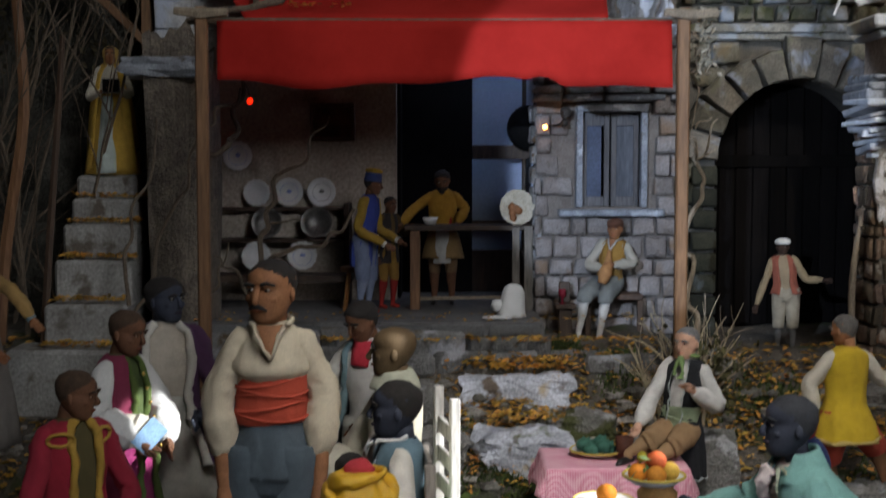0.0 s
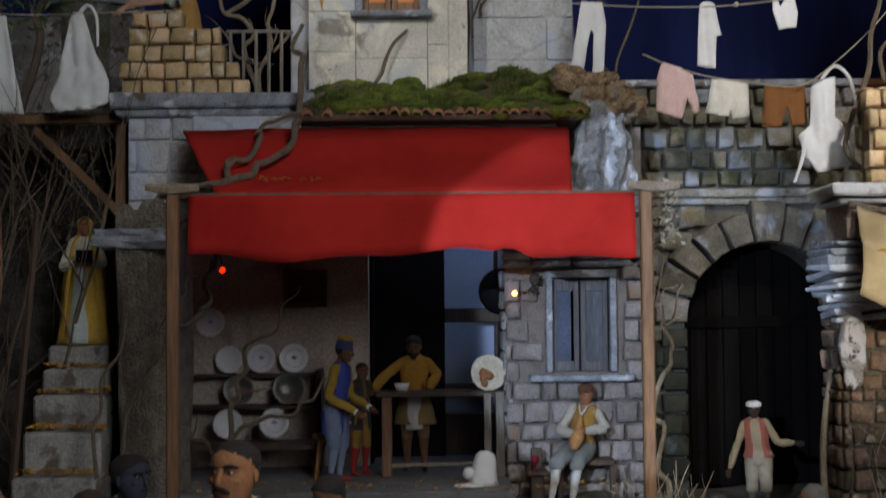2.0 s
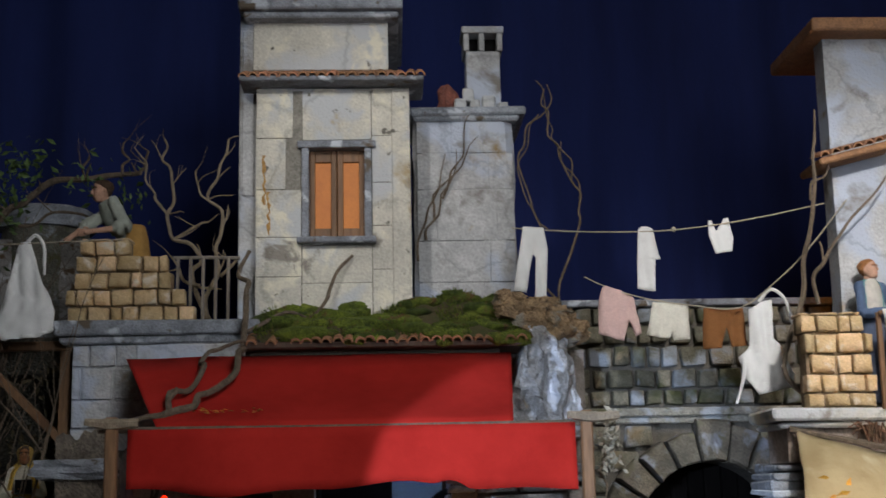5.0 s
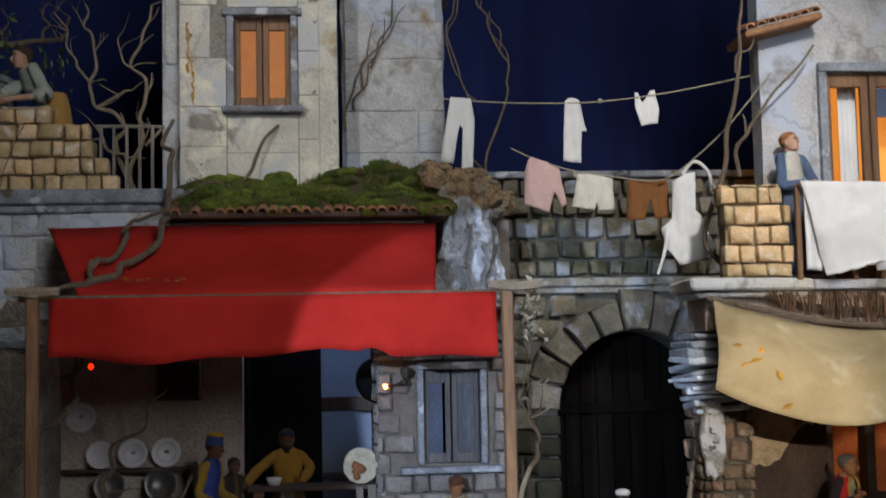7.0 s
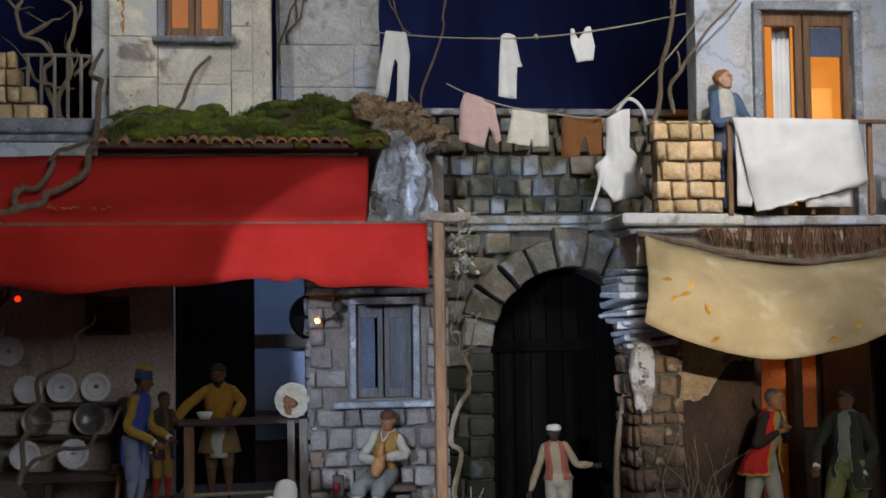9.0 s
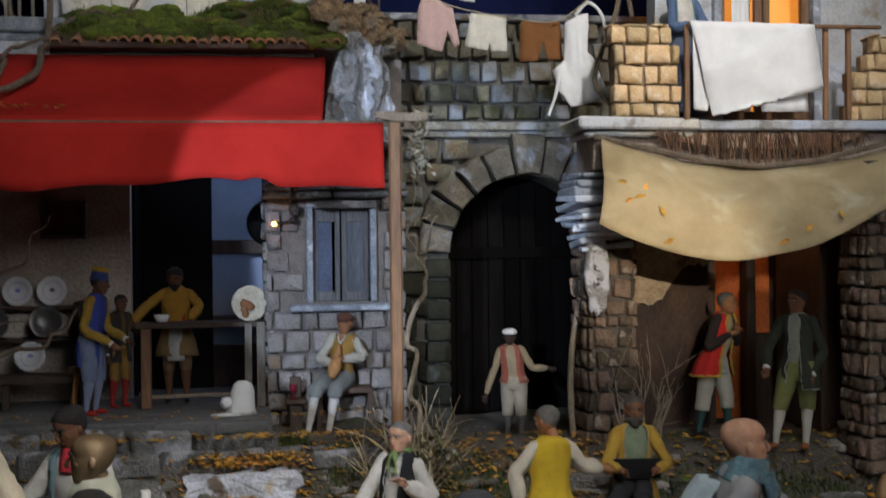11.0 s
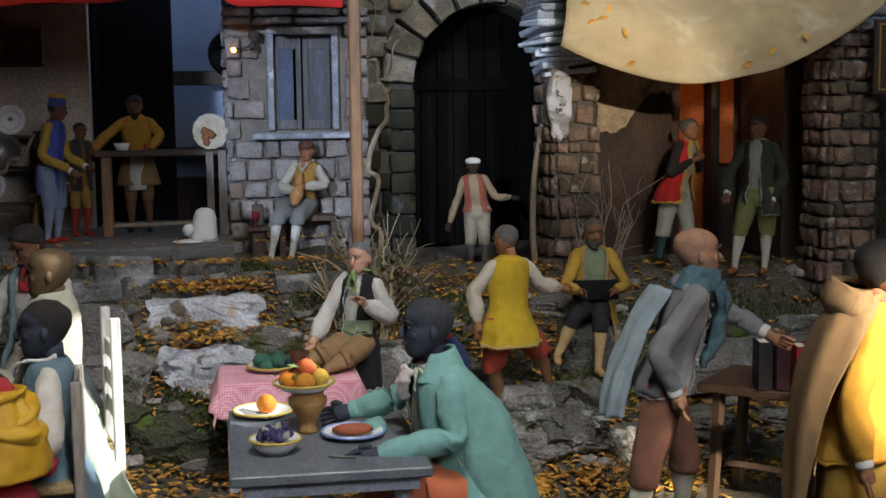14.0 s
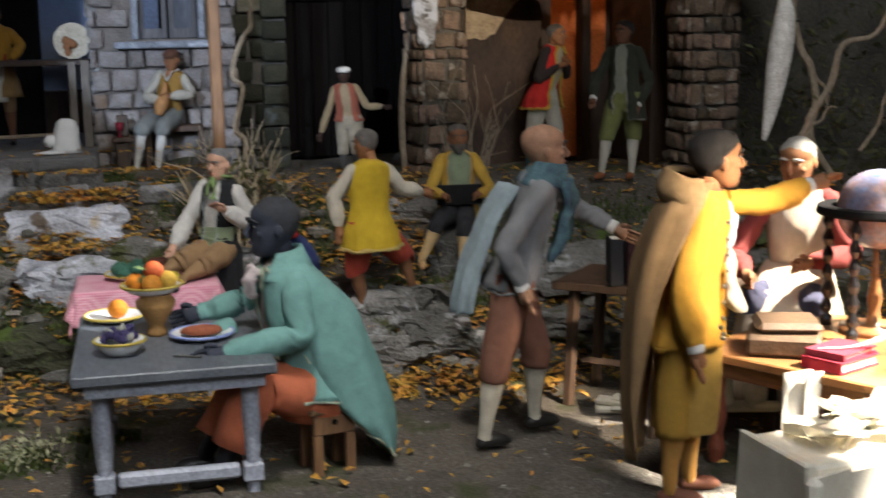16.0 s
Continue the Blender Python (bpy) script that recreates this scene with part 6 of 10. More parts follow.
doll("waiter_figurine", "waiter figurine in blue coat and yellow-topped cap", (-0.166, 2.72, FLOOR), 0.302, 66, SKIN_DARK, HAIR, "short", hat=("fez", (0.06, 0.09, 0.26)), shirt=(0.42, 0.26, 0.04), sleeve=(0.42, 0.26, 0.04), coat=((0.055, 0.085, 0.36), 0.34, -0.035, 34), waist=(0.05, 0.075, 0.33), breech=(0.2, 0.24, 0.36), stock=(0.24, 0.28, 0.4), shoe=(0.34, 0.03, 0.02), lean=9, le=(0.12, -0.05, 0.6), lh=(0.08, -0.22, 0.52), re=(-0.13, -0.02, 0.6), rh=(-0.09, -0.2, 0.5), cuffs=WHITE, face=20, fat=0.86, nod=-8, baggy=1.2)
doll("barman_figurine", "barman figurine in yellow shirt and red braces behind the counter", (0.0, 2.895, FLOOR), 0.31, -4, SKIN_DARK, HAIR, "long", beard="full", shirt=(0.46, 0.24, 0.03), sleeve=(0.46, 0.24, 0.03), puff=1.15, breech=(0.2, 0.12, 0.06), stock=SKIN_DARK, nod=-24, le=(0.16, -0.03, 0.7), lh=(0.11, -0.12, 0.6), re=(-0.2, -0.1, 0.7), rh=(-0.28, -0.2, 0.6), gown=None,
     extra=lambda d, b: (d.loft([(0, -0.01, 0.56, 0.094, 0.075, 0), (0, -0.01, 0.45, 0.13, 0.1, 0), (0, -0.01, 0.34, 0.15, 0.11, 0)], cloth((0.32, 0.2, 0.08)), fold=(9, 0.06)),
                         d.loft([(0.0, -0.055, 0.58, 0.05, 0.035, 0), (0.0, -0.07, 0.45, 0.06, 0.05, 0), (0.0, -0.075, 0.31, 0.065, 0.05, 0)], cloth((0.6, 0.58, 0.54)), fold=(6, 0.06)),
                         d.limb([(0.055, -0.06, 0.54, 0.011), (0.06, -0.075, 0.68, 0.011), (0.06, -0.01, 0.81, 0.011)], cloth((0.42, 0.03, 0.03)), 6),
                         d.limb([(-0.055, -0.06, 0.54, 0.011), (-0.06, -0.075, 0.68, 0.011), (-0.06, -0.01, 0.81, 0.011)], cloth((0.42, 0.03, 0.03)), 6)), lean=10, fat=1.08)
doll("boy_figurine", "boy figurine in brown jacket and red boots by the counter", (-0.122, 2.83, FLOOR), 0.25, 42, SKIN_DARK, HAIR, "short", lean=4, nod=-10, shirt=(0.16, 0.1, 0.03), sleeve=(0.1, 0.06, 0.02), coat=((0.05, 0.042, 0.04), 0.4, 0.03, 30), breech=(0.34, 0.19, 0.04), knee_low=0.255, stock=(0.34, 0.025, 0.02), shoe=(0.34, 0.025, 0.02), cuffs=WHITE, le=(0.12, -0.08, 0.66), lh=(0.1, -0.16, 0.71), fat=0.86)
doll("piper_figurine", "seated musician figurine in ochre vest and grey breeches", (0.35, 2.715, 0.318), 0.29, -24, SKIN, (0.12, 0.05, 0.03), "thick", hip=0.4, shirt=(0.55, 0.52, 0.46), waist=(0.4, 0.22, 0.05), sleeve=(0.5, 0.46, 0.38), puff=1.1, coat=((0.4, 0.22, 0.05), 0.5, 0.0, 110), vee=((0.55, 0.52, 0.46), 0.77), breech=(0.2, 0.21, 0.2), stock=(0.6, 0.58, 0.54), shoe=(0.14, 0.06, 0.04), baggy=1.3, hat=("cap", (0.14, 0.06, 0.035)),
     le=(0.2, -0.02, 0.57), lh=(0.09, -0.15, 0.56), re=(-0.12, -0.07, 0.55), rh=(0.01, -0.17, 0.53), lk=(0.06, -0.24, 0.34), rk=(-0.09, -0.25, 0.34), la=(0.03, -0.3, 0.06), ra=(-0.12, -0.32, 0.06),
     extra=lambda d, b: (d.limb([(0.05, -0.13, 0.66, 0.012), (0.05, -0.17, 0.56, 0.034), (0.04, -0.2, 0.5, 0.05), (0.02, -0.21, 0.43, 0.03)], painted((0.4, 0.2, 0.08)), 10),), side=9, fat=0.9, nod=-6)
doll("turban_figurine", "dark-skinned figurine in white turban and rust waistcoat", (0.752, 2.80, ground_z(0.752, 2.80)), 0.248, -12, (0.05, 0.03, 0.022), HAIR, "short", lean=4, hat=("turban", (0.8, 0.76, 0.68)), shirt=(0.38, 0.28, 0.17), sleeve=(0.34, 0.25, 0.14), coat=((0.34, 0.1, 0.06), 0.46, 0.02, 50), breech=(0.38, 0.32, 0.23), stock=(0.16, 0.15, 0.14), knee_low=0.2, baggy=1.25, le=(0.17, 0.0, 0.63), lh=(0.31, -0.03, 0.625), re=(-0.2, -0.04, 0.56), rh=(-0.25, -0.1, 0.4), side=-6)
doll("vest_figurine", "seated man figurine in black vest with green neckerchief", (0.412, 2.21, 0.13), 0.38, -38, SKIN_PALE, (0.2, 0.2, 0.2), "short", hip=0.253, face=-4, shirt=(0.62, 0.6, 0.56), sleeve=(0.66, 0.64, 0.6), puff=1.2, coat=((0.014, 0.015, 0.018), 0.3, 0.02, 44), sash=(0.3, 0.36, 0.22), breech=(0.36, 0.22, 0.11), stock=(0.36, 0.22, 0.11), trim=((0.4, 0.44, 0.42), 0.004), baggy=1.1,
     le=(0.165, 0.05, 0.385), lh=(0.118, -0.1, 0.47), re=(-0.11, -0.07, 0.41), rh=(-0.1, -0.195, 0.31), lk=(0.09, -0.22, 0.235), rk=(-0.02, -0.25, 0.25), la=(0.053, -0.35, 0.19), ra=(-0.054, -0.37, 0.21),
     extra=lambda d, b: (d.limb([(*b(0.048 * math.cos(a), 0.002 + 0.042 * math.sin(a), 0.862 - 0.008 * math.sin(a)), 0.009) for a in np.linspace(0, 6.28, 13)], cloth((0.22, 0.32, 0.12)), 8, 1),
                         d.limb([(*b(0, -0.045, 0.855), 0.012), (*b(0.012, -0.075, 0.81), 0.01), (*b(0.016, -0.08, 0.755), 0.013)], cloth((0.22, 0.32, 0.12)), 8, 3, 0.2),
                         d.limb([(*b(0, -0.045, 0.855), 0.012), (*b(-0.016, -0.075, 0.815), 0.01), (*b(-0.02, -0.078, 0.77), 0.012)], cloth((0.22, 0.32, 0.12)), 8, 3, 0.2)), side=6, fat=0.88, nod=-4)
# the square
doll("yellow_vest_figurine", "man figurine in yellow waistcoat and red breeches, seen from behind", (0.672, 2.122, 0.085), 0.36, 200, SKIN, HAIR_GREY, "short", fat=1.0, shirt=(0.5, 0.45, 0.36), sleeve=(0.55, 0.5, 0.4), puff=1.15, waist=(0.5, 0.33, 0.02), coat=((0.55, 0.37, 0.02), 0.42, 0.02, 16), trim=((0.5, 0.36, 0.12), 0.009), breech=(0.42, 0.06, 0.035), stock=(0.2, 0.09, 0.04), shoe=(0.34, 0.04, 0.03), baggy=1.3, knee_low=0.25, face=20, hs=1.3,
     le=(0.165, -0.04, 0.67), lh=(0.16, -0.02, 0.53), re=(-0.19, 0.0, 0.69), rh=(-0.32, -0.02, 0.655), lk=(0.065, -0.03, 0.305), la=(0.029, -0.01, 0.097), rk=(-0.2, -0.02, 0.344), ra=(-0.24, 0.0, 0.194), neck=0.85, toes=(-60, -70), nod=-8)
doll("reader_figurine", "bearded seated figurine in ochre coat holding a dark book", (0.874, 2.285, 0.16), 0.345, -6, (0.2, 0.09, 0.045), (0.1, 0.09, 0.08), "short", beard="full", hip=0.3, nod=-6, shirt=(0.2, 0.24, 0.15), coat=((0.5, 0.29, 0.035), 0.27, 0.12, 86), trim=((0.45, 0.33, 0.16), 0.005), sleeve=(0.46, 0.28, 0.04), breech=(0.02, 0.02, 0.024), stock=(0.55, 0.38, 0.18), shoe=(0.5, 0.3, 0.14), knee_low=0.22,
     le=(0.17, -0.05, 0.43), lh=(0.09, -0.18, 0.42), re=(-0.16, -0.07, 0.43), rh=(-0.11, -0.19, 0.42), lk=(0.0, -0.22, 0.26), rk=(-0.14, -0.22, 0.28), la=(-0.02, -0.28, 0.03), ra=(-0.235, -0.25, 0.09),
     extra=lambda d, b: (box(d.bm, -0.13, 0.12, -0.2, -0.18, 0.36, 0.47, 0.004, d.mi(BLACK), pose(0, 0, 0, -14, 0, 0) @ pose(0, -0.0, -0.04)),), fat=0.9)
TEAL = (0.2, 0.4, 0.36)
doll("teal_coat_figurine", "figurine in long teal coat seated at the table", (0.509, 1.69, 0), 0.56, -80, MOOR, (0.035, 0.037, 0.043), "short", hip=0.2, hsize=0.14, face=-4, lean=14, shirt=(0.55, 0.4, 0.36), waist=(0.55, 0.5, 0.44), sleeve=TEAL, puff=1.05, coat=(TEAL, 0.5, -0.02, 42), trim=((0.4, 0.45, 0.33), 0.004), breech=(0.62, 0.17, 0.08), stock=(0.02, 0.02, 0.022), knee_low=0.1, baggy=1.3, fat=1.06, hs=1.3,
     le=(0.13, -0.07, 0.375), lh=(0.09, -0.235, 0.34), re=(-0.15, -0.12, 0.415), rh=(-0.185, -0.23, 0.385), lk=(0.075, -0.165, 0.235), rk=(-0.07, -0.16, 0.2), la=(0.08, -0.262, 0.062), ra=(-0.06, -0.27, 0.05), cuffs=TEAL,
     extra=lambda d, b: (d.loft([(*b(0, 0.012, 0.845), 0.062, 0.056, 10), (*b(0, 0.016, 0.8), 0.108, 0.074, 10), (0, 0.0, 0.415, 0.128, 0.098, 4), (0, 0.035, 0.3, 0.137, 0.122, -6), (0, 0.07, 0.2, 0.146, 0.135, -16), (0, 0.105, 0.12, 0.148, 0.12, -32), (0, 0.135, 0.065, 0.14, 0.09, -46)], cloth(TEAL), seg=48, sub=6, fold=(7, 0.05), arc=(70, 118), thick=0.005, trim=((0.45, 0.47, 0.33), 0.004)),
                         d.limb([(*b(-0.04, 0.045, 0.885), 0.02), (*b(-0.05, 0.07, 0.85), 0.032), (*b(-0.06, 0.085, 0.8), 0.036), (*b(-0.06, 0.085, 0.75), 0.02)], cloth((0.02, 0.03, 0.1)), 12, 4),
                         d.limb([(*b(-0.02 + 0.028 * math.cos(a), 0.052 + 0.02 * math.sin(a), 0.892), 0.006) for a in np.linspace(0, 6.2, 9)], cloth((0.45, 0.03, 0.03)), 6, 1),
                         d.limb([(*b(0, -0.05, 0.85), 0.014), (*b(0.0, -0.072, 0.825), 0.015), (*b(0, -0.08, 0.795), 0.012), (*b(0, -0.08, 0.775), 0.005)], cloth((0.66, 0.56, 0.54)), 12, 5, 0.25),
                         d.loft([(*b(0, 0.02, 0.87), 0.052, 0.05, 9), (*b(0, 0.012, 0.84), 0.074, 0.066, 9), (*b(0, 0.006, 0.81), 0.1, 0.078, 9)], cloth(TEAL), seg=30, fold=(4, 0.03), arc=(110, 60), thick=0.01),
                         d.limb([(-0.135, -0.17, 0.345, 0.03), (-0.125, -0.205, 0.338, 0.033), (-0.12, -0.215, 0.336, 0.026)], cloth(TEAL), 12, 3)), neck=0.862)
GREY = (0.2, 0.2, 0.205)
TARTAN = mat("teal_plaid", (0.025, 0.045, 0.07), (0.06, 0.12, 0.13), 0.9, 26, 300, 0.5, grain=0.3, wrinkle=3.0)
doll("grey_coat_figurine", "bald man figurine in grey jacket and plaid scarf, arm stretched", (0.805, 1.69, 0), 0.485, 80, (0.3, 0.165, 0.105), HAIR, "bald", lean=16, hsize=0.146, face=4, shirt=(0.22, 0.17, 0.12), waist=(0.2, 0.14, 0.09), sleeve=GREY, puff=0.95, coat=(GREY, 0.47, -0.02, 84), trim=((0.26, 0.26, 0.25), 0.004), breech=(0.22, 0.095, 0.06), knee_low=0.215, stock=(0.62, 0.57, 0.45), cuffs=WHITE, baggy=1.08, hs=1.35,
     re=(-0.135, 0.035, 0.635), rh=(-0.13, -0.012, 0.52), le=(0.15, -0.24, 0.695), lh=(0.105, -0.325, 0.65), rk=(-0.07, 0.06, 0.285), ra=(-0.065, 0.095, 0.06), lk=(0.06, -0.075, 0.29), la=(0.09, -0.075, 0.07),
     extra=lambda d, b: (d.loft([(0.02, -0.01, 0.80, 0.07, 0.05, 10), (0.03, 0.035, 0.72, 0.075, 0.052, 8), (0.03, 0.065, 0.66, 0.075, 0.054, 0), (0.03, 0.1, 0.56, 0.075, 0.058, 0), (0.03, 0.118, 0.48, 0.075, 0.062, -8), (0.03, 0.125, 0.43, 0.075, 0.064, -16)], cloth((0.28, 0.34, 0.36)), seg=54, sub=6, fold=(9, 0.12), jitter=0.006, arc=(180, 165), thick=0.005),
                         d.loft([(*b(0, 0.005, 0.812), 0.088, 0.074, 12), (*b(0, 0.0, 0.835), 0.08, 0.07, 12), (*b(0, -0.005, 0.865), 0.062, 0.058, 12), (*b(0, -0.005, 0.885), 0.05, 0.048, 12)], TARTAN, seg=30, sub=5, fold=(6, 0.1), jitter=0.008),
                         d.limb([(*b(-0.03, -0.07, 0.84), 0.02), (*b(-0.03, -0.095, 0.76), 0.017), (*b(-0.035, -0.09, 0.66), 0.02), (*b(-0.03, -0.085, 0.6), 0.02)], TARTAN, 10, 4, 0.25),
                         d.limb([(*b(0.03, -0.07, 0.84), 0.02), (*b(0.05, -0.11, 0.79), 0.017), (*b(0.055, -0.115, 0.71), 0.018), (*b(0.05, -0.11, 0.66), 0.016)], TARTAN, 10, 4, 0.25)),
     buttons=(BRASS, [Vector((-0.06, -0.062 - 0.27 * (z - 0.5), z)) for z in np.linspace(0.53, 0.76, 8)]), fat=0.9, toes=(12, 25))
MUSTARD = (0.52, 0.27, 0.03)
doll("caped_figurine", "man figurine in mustard suit and brown cape pointing at the globe", (0.962, 1.42, 0), 0.488, 60, SKIN, HAIR, "thick", face=26, lean=10, hsize=0.146, fat=0.88, shirt=(0.26, 0.05, 0.04), waist=(0.26, 0.05, 0.04), sleeve=MUSTARD, puff=1.15, coat=(MUSTARD, 0.44, 0.02, 46), trim=((0.42, 0.22, 0.02), 0.005), breech=(0.48, 0.27, 0.04), knee_low=0.19, stock=(0.52, 0.26, 0.06), shoe=(0.2, 0.08, 0.05), cuffs=WHITE, baggy=1.15, hs=1.3,
     re=(-0.15, 0.0, 0.6), rh=(-0.147, -0.03, 0.45), le=(0.17, -0.185, 0.785), lh=(0.205, -0.29, 0.825), rk=(-0.06, 0.03, 0.27), ra=(-0.06, 0.04, 0.05), lk=(0.05, 0.0, 0.26), la=(0.05, 0.0, 0.05),
     extra=lambda d, b: (d.loft([(0, 0, 0.5, 0.09, 0.08, 0), (0, 0, 0.4, 0.094, 0.088, 0), (0, 0.005, 0.28, 0.09, 0.09, 0), (0, 0.01, 0.2, 0.082, 0.082, 0), (0, 0.01, 0.195, 0.076, 0.076, 0)], cloth((0.46, 0.28, 0.06)), seg=36, sub=5, fold=(5, 0.07)),
                         d.loft([(0, -0.03, 0.86, 0.06, 0.055, 0), (-0.01, -0.02, 0.82, 0.12, 0.09, 0), (-0.015, 0.0, 0.75, 0.14, 0.112, 0), (-0.02, 0.035, 0.62, 0.135, 0.115, 0), (-0.02, 0.06, 0.45, 0.118, 0.11, -4), (-0.02, 0.07, 0.28, 0.098, 0.1, -8), (-0.02, 0.072, 0.13, 0.08, 0.085, -14)], cloth((0.29, 0.18, 0.085)), seg=60, sub=7, fold=(8, 0.07), arc=(118, 262), thick=0.006),
                         d.loft([(0, -0.02, 0.795, 0.125, 0.095, 8), (0, -0.005, 0.825, 0.122, 0.1, 12), (0, 0.0, 0.855, 0.1, 0.09, 14), (0, -0.005, 0.878, 0.078, 0.075, 14), (0, -0.01, 0.87, 0.06, 0.06, 10)], cloth((0.27, 0.17, 0.08)), seg=34, sub=6, fold=(6, 0.07), arc=125, thick=0.01, jitter=0.008),
                         d.limb([(-0.03, -0.05, 0.86, 0.014), (0.005, -0.085, 0.80, 0.013), (-0.02, -0.1, 0.74, 0.014), (-0.045, -0.1, 0.69, 0.01)], cloth((0.4, 0.5, 0.58)), 8, 4, 0.15),
                         d.limb([(0.03, -0.05, 0.86, 0.012), (0.0, -0.09, 0.79, 0.012), (0.02, -0.1, 0.73, 0.012)], cloth((0.4, 0.5, 0.58)), 8, 4, 0.15),
                         d.limb([(0.02, -0.095, 0.68, 0.012), (0.03, -0.105, 0.6, 0.02), (0.04, -0.12, 0.52, 0.026)], cloth((0.66, 0.6, 0.48)), 10, 4, 0.2),
                         [d.blob((-0.185 + 0.006 * k, -0.1 + 0.005 * k, 0.49 + 0.026 * k), 0.007, BRASS, seg=7) for k in range(2)]),
     buttons=(BRASS, [Vector((-0.058, -0.092 - 0.008 * (z > 0.6), z)) for z in np.linspace(0.47, 0.76, 8)]), toes=(15, 15))
# the shop door and the balcony
doll("red_coat_figurine", "drinking man figurine in red coat trimmed with gold", (1.128, 2.54, ground_z(1.128, 2.54)), 0.317, 40, SKIN, HAIR_GREY, "short", lean=15, face=12, shirt=(0.06, 0.05, 0.04), waist=(0.5, 0.44, 0.3), sleeve=(0.03, 0.02, 0.02), coat=((0.55, 0.025, 0.02), 0.42, 0.02, 70), trim=((0.55, 0.36, 0.06), 0.009), breech=(0.5, 0.47, 0.38), stock=(0.03, 0.09, 0.08), knee_low=0.18, shoe=(0.02, 0.02, 0.02), le=(0.14, -0.09, 0.64), lh=(-0.01, -0.17, 0.73), re=(-0.12, -0.03, 0.62), rh=(-0.05, -0.155, 0.7), side=3, rk=(-0.085, 0.03, 0.28), ra=(-0.11, 0.05, 0.07), lk=(0.07, -0.05, 0.29), la=(0.085, -0.055, 0.08), baggy=1.15)
doll("dark_coat_figurine", "man figurine in dark green coat and olive breeches", (1.282, 2.465, ground_z(1.282, 2.465)), 0.337, -42, SKIN_DARK, HAIR, "thick", face=-20, shirt=(0.3, 0.22, 0.06), waist=(0.25, 0.26, 0.2), sleeve=(0.03, 0.032, 0.022), coat=((0.03, 0.034, 0.022), 0.38, 0.02, 46), breech=(0.17, 0.18, 0.06), stock=(0.55, 0.52, 0.44), shoe=(0.28, 0.1, 0.04), cuffs=WHITE, baggy=1.15, le=(0.14, 0.04, 0.61), lh=(0.1, -0.03, 0.475), re=(-0.15, -0.12, 0.62), rh=(-0.13, -0.2, 0.52), rk=(-0.085, -0.08, 0.285), ra=(-0.1, -0.13, 0.07), lk=(0.05, 0.02, 0.285), la=(0.045, 0.0, 0.06), fat=0.9, lean=4, trim=((0.3, 0.3, 0.26), 0.004))
doll("balcony_woman_figurine", "woman figurine in blue shawl leaning on the balcony rail", (1.082, 2.58, 0.99), 0.305, 18, SKIN_PALE, (0.4, 0.17, 0.06), "thick", nod=8, face=24, fat=0.8, shirt=(0.66, 0.62, 0.56), sleeve=(0.1, 0.15, 0.26), coat=((0.16, 0.34, 0.36), 0.6, 0.02, 110), cuffs=WHITE, gown=((0.1, 0.13, 0.2), 0.0, 0.03), le=(0.13, -0.08, 0.62), lh=(0.04, -0.18, 0.6), re=(-0.14, -0.07, 0.6), rh=(-0.02, -0.18, 0.6))
doll("scholar_figurine", "seated figurine in beige apron with rust sleeves", (1.325, 1.80, 0.0), 0.53, -40, SKIN, (0.4, 0.38, 0.34), "short", hip=0.33, face=-10, nod=-12, shirt=(0.6, 0.5, 0.37), sleeve=(0.22, 0.035, 0.03), waist=(0.6, 0.5, 0.37), gown=((0.62, 0.5, 0.36), 0.05, 0.02), breech=(0.06, 0.06, 0.1), le=(0.17, -0.1, 0.48), lh=(0.08, -0.24, 0.47), re=(-0.17, -0.12, 0.46), rh=(-0.1, -0.26, 0.43), lean=6)


# ---- tavern fittings ----
def plate(name, label, at, r, material, tilt=-8, rim=None, turn=0, group="", scallop=0.0):
    """A dish that leans back against the wall, its face towards -y."""
    ob = thing(name, label, "plate", group, at=at)
    m = pose(*at, 90 + tilt, 0, turn)
    bm = bmesh.new()
    rings = []
    for k, z in ((0.05, 0.0), (0.62, 0.001), (0.68, 0.004), (0.97, 0.0085), (1.0, 0.0085), (0.99, 0.006), (0.66, -0.003), (0.05, -0.004)):
        rings.append([m @ Vector((r * k * (1 + scallop * (k > 0.9) * math.cos(14 * a)) * math.cos(a), r * k * (1 + scallop * (k > 0.9) * math.cos(14 * a)) * math.sin(a), z)) - Vector(at) for a in np.linspace(0, 2 * math.pi, 42, endpoint=False)])
    skin_rings(bm, rings, 0)
    part("dish", bm, material, ob, smooth=True)
    if rim:
        bm = bmesh.new()
        for k in (0.64,):
            ring = [m @ Vector((r * k * math.cos(a), r * k * math.sin(a), 0.0068 if k > 0.7 else 0.0016)) - Vector(at) for a in np.linspace(0, 6.283, 31)]
            tube(bm, [(*q, 0.0007) for q in ring], sub=1, seg=4)
        ball(bm, m @ Vector((0, 0, 0.0)) - Vector(at), r * 0.2, seg=10, sq=(1, 0.06, 1), rough=0.5)
        part("painted_rim", bm, rim, ob, "painted border")
    return ob


shelf = thing("plate_rack", "dark wooden plate rack along the tap room wall", "shelf")
for z, y in ((0.590, 2.935), (0.519, 2.905)):
    part("board", boxes((-0.545, -0.21, y, 2.98, z - 0.007, z), bevel=0.001), WOOD_DARK, shelf)
for x in (-0.54, -0.218):
    part("side", boxes((x - 0.006, x + 0.006, 2.892, 2.982, FLOOR, 0.60), bevel=0.001), WOOD_DARK, shelf)
part("bench_top", boxes((-0.52, -0.2, 2.80, 2.888, 0.430, 0.446), bevel=0.002), WOOD_DARK, shelf)
for x in (-0.50, -0.36, -0.22):
    part("leg", boxes((x - 0.008, x + 0.008, 2.82, 2.836, FLOOR, 0.430), bevel=0.001), WOOD_DARK, shelf)
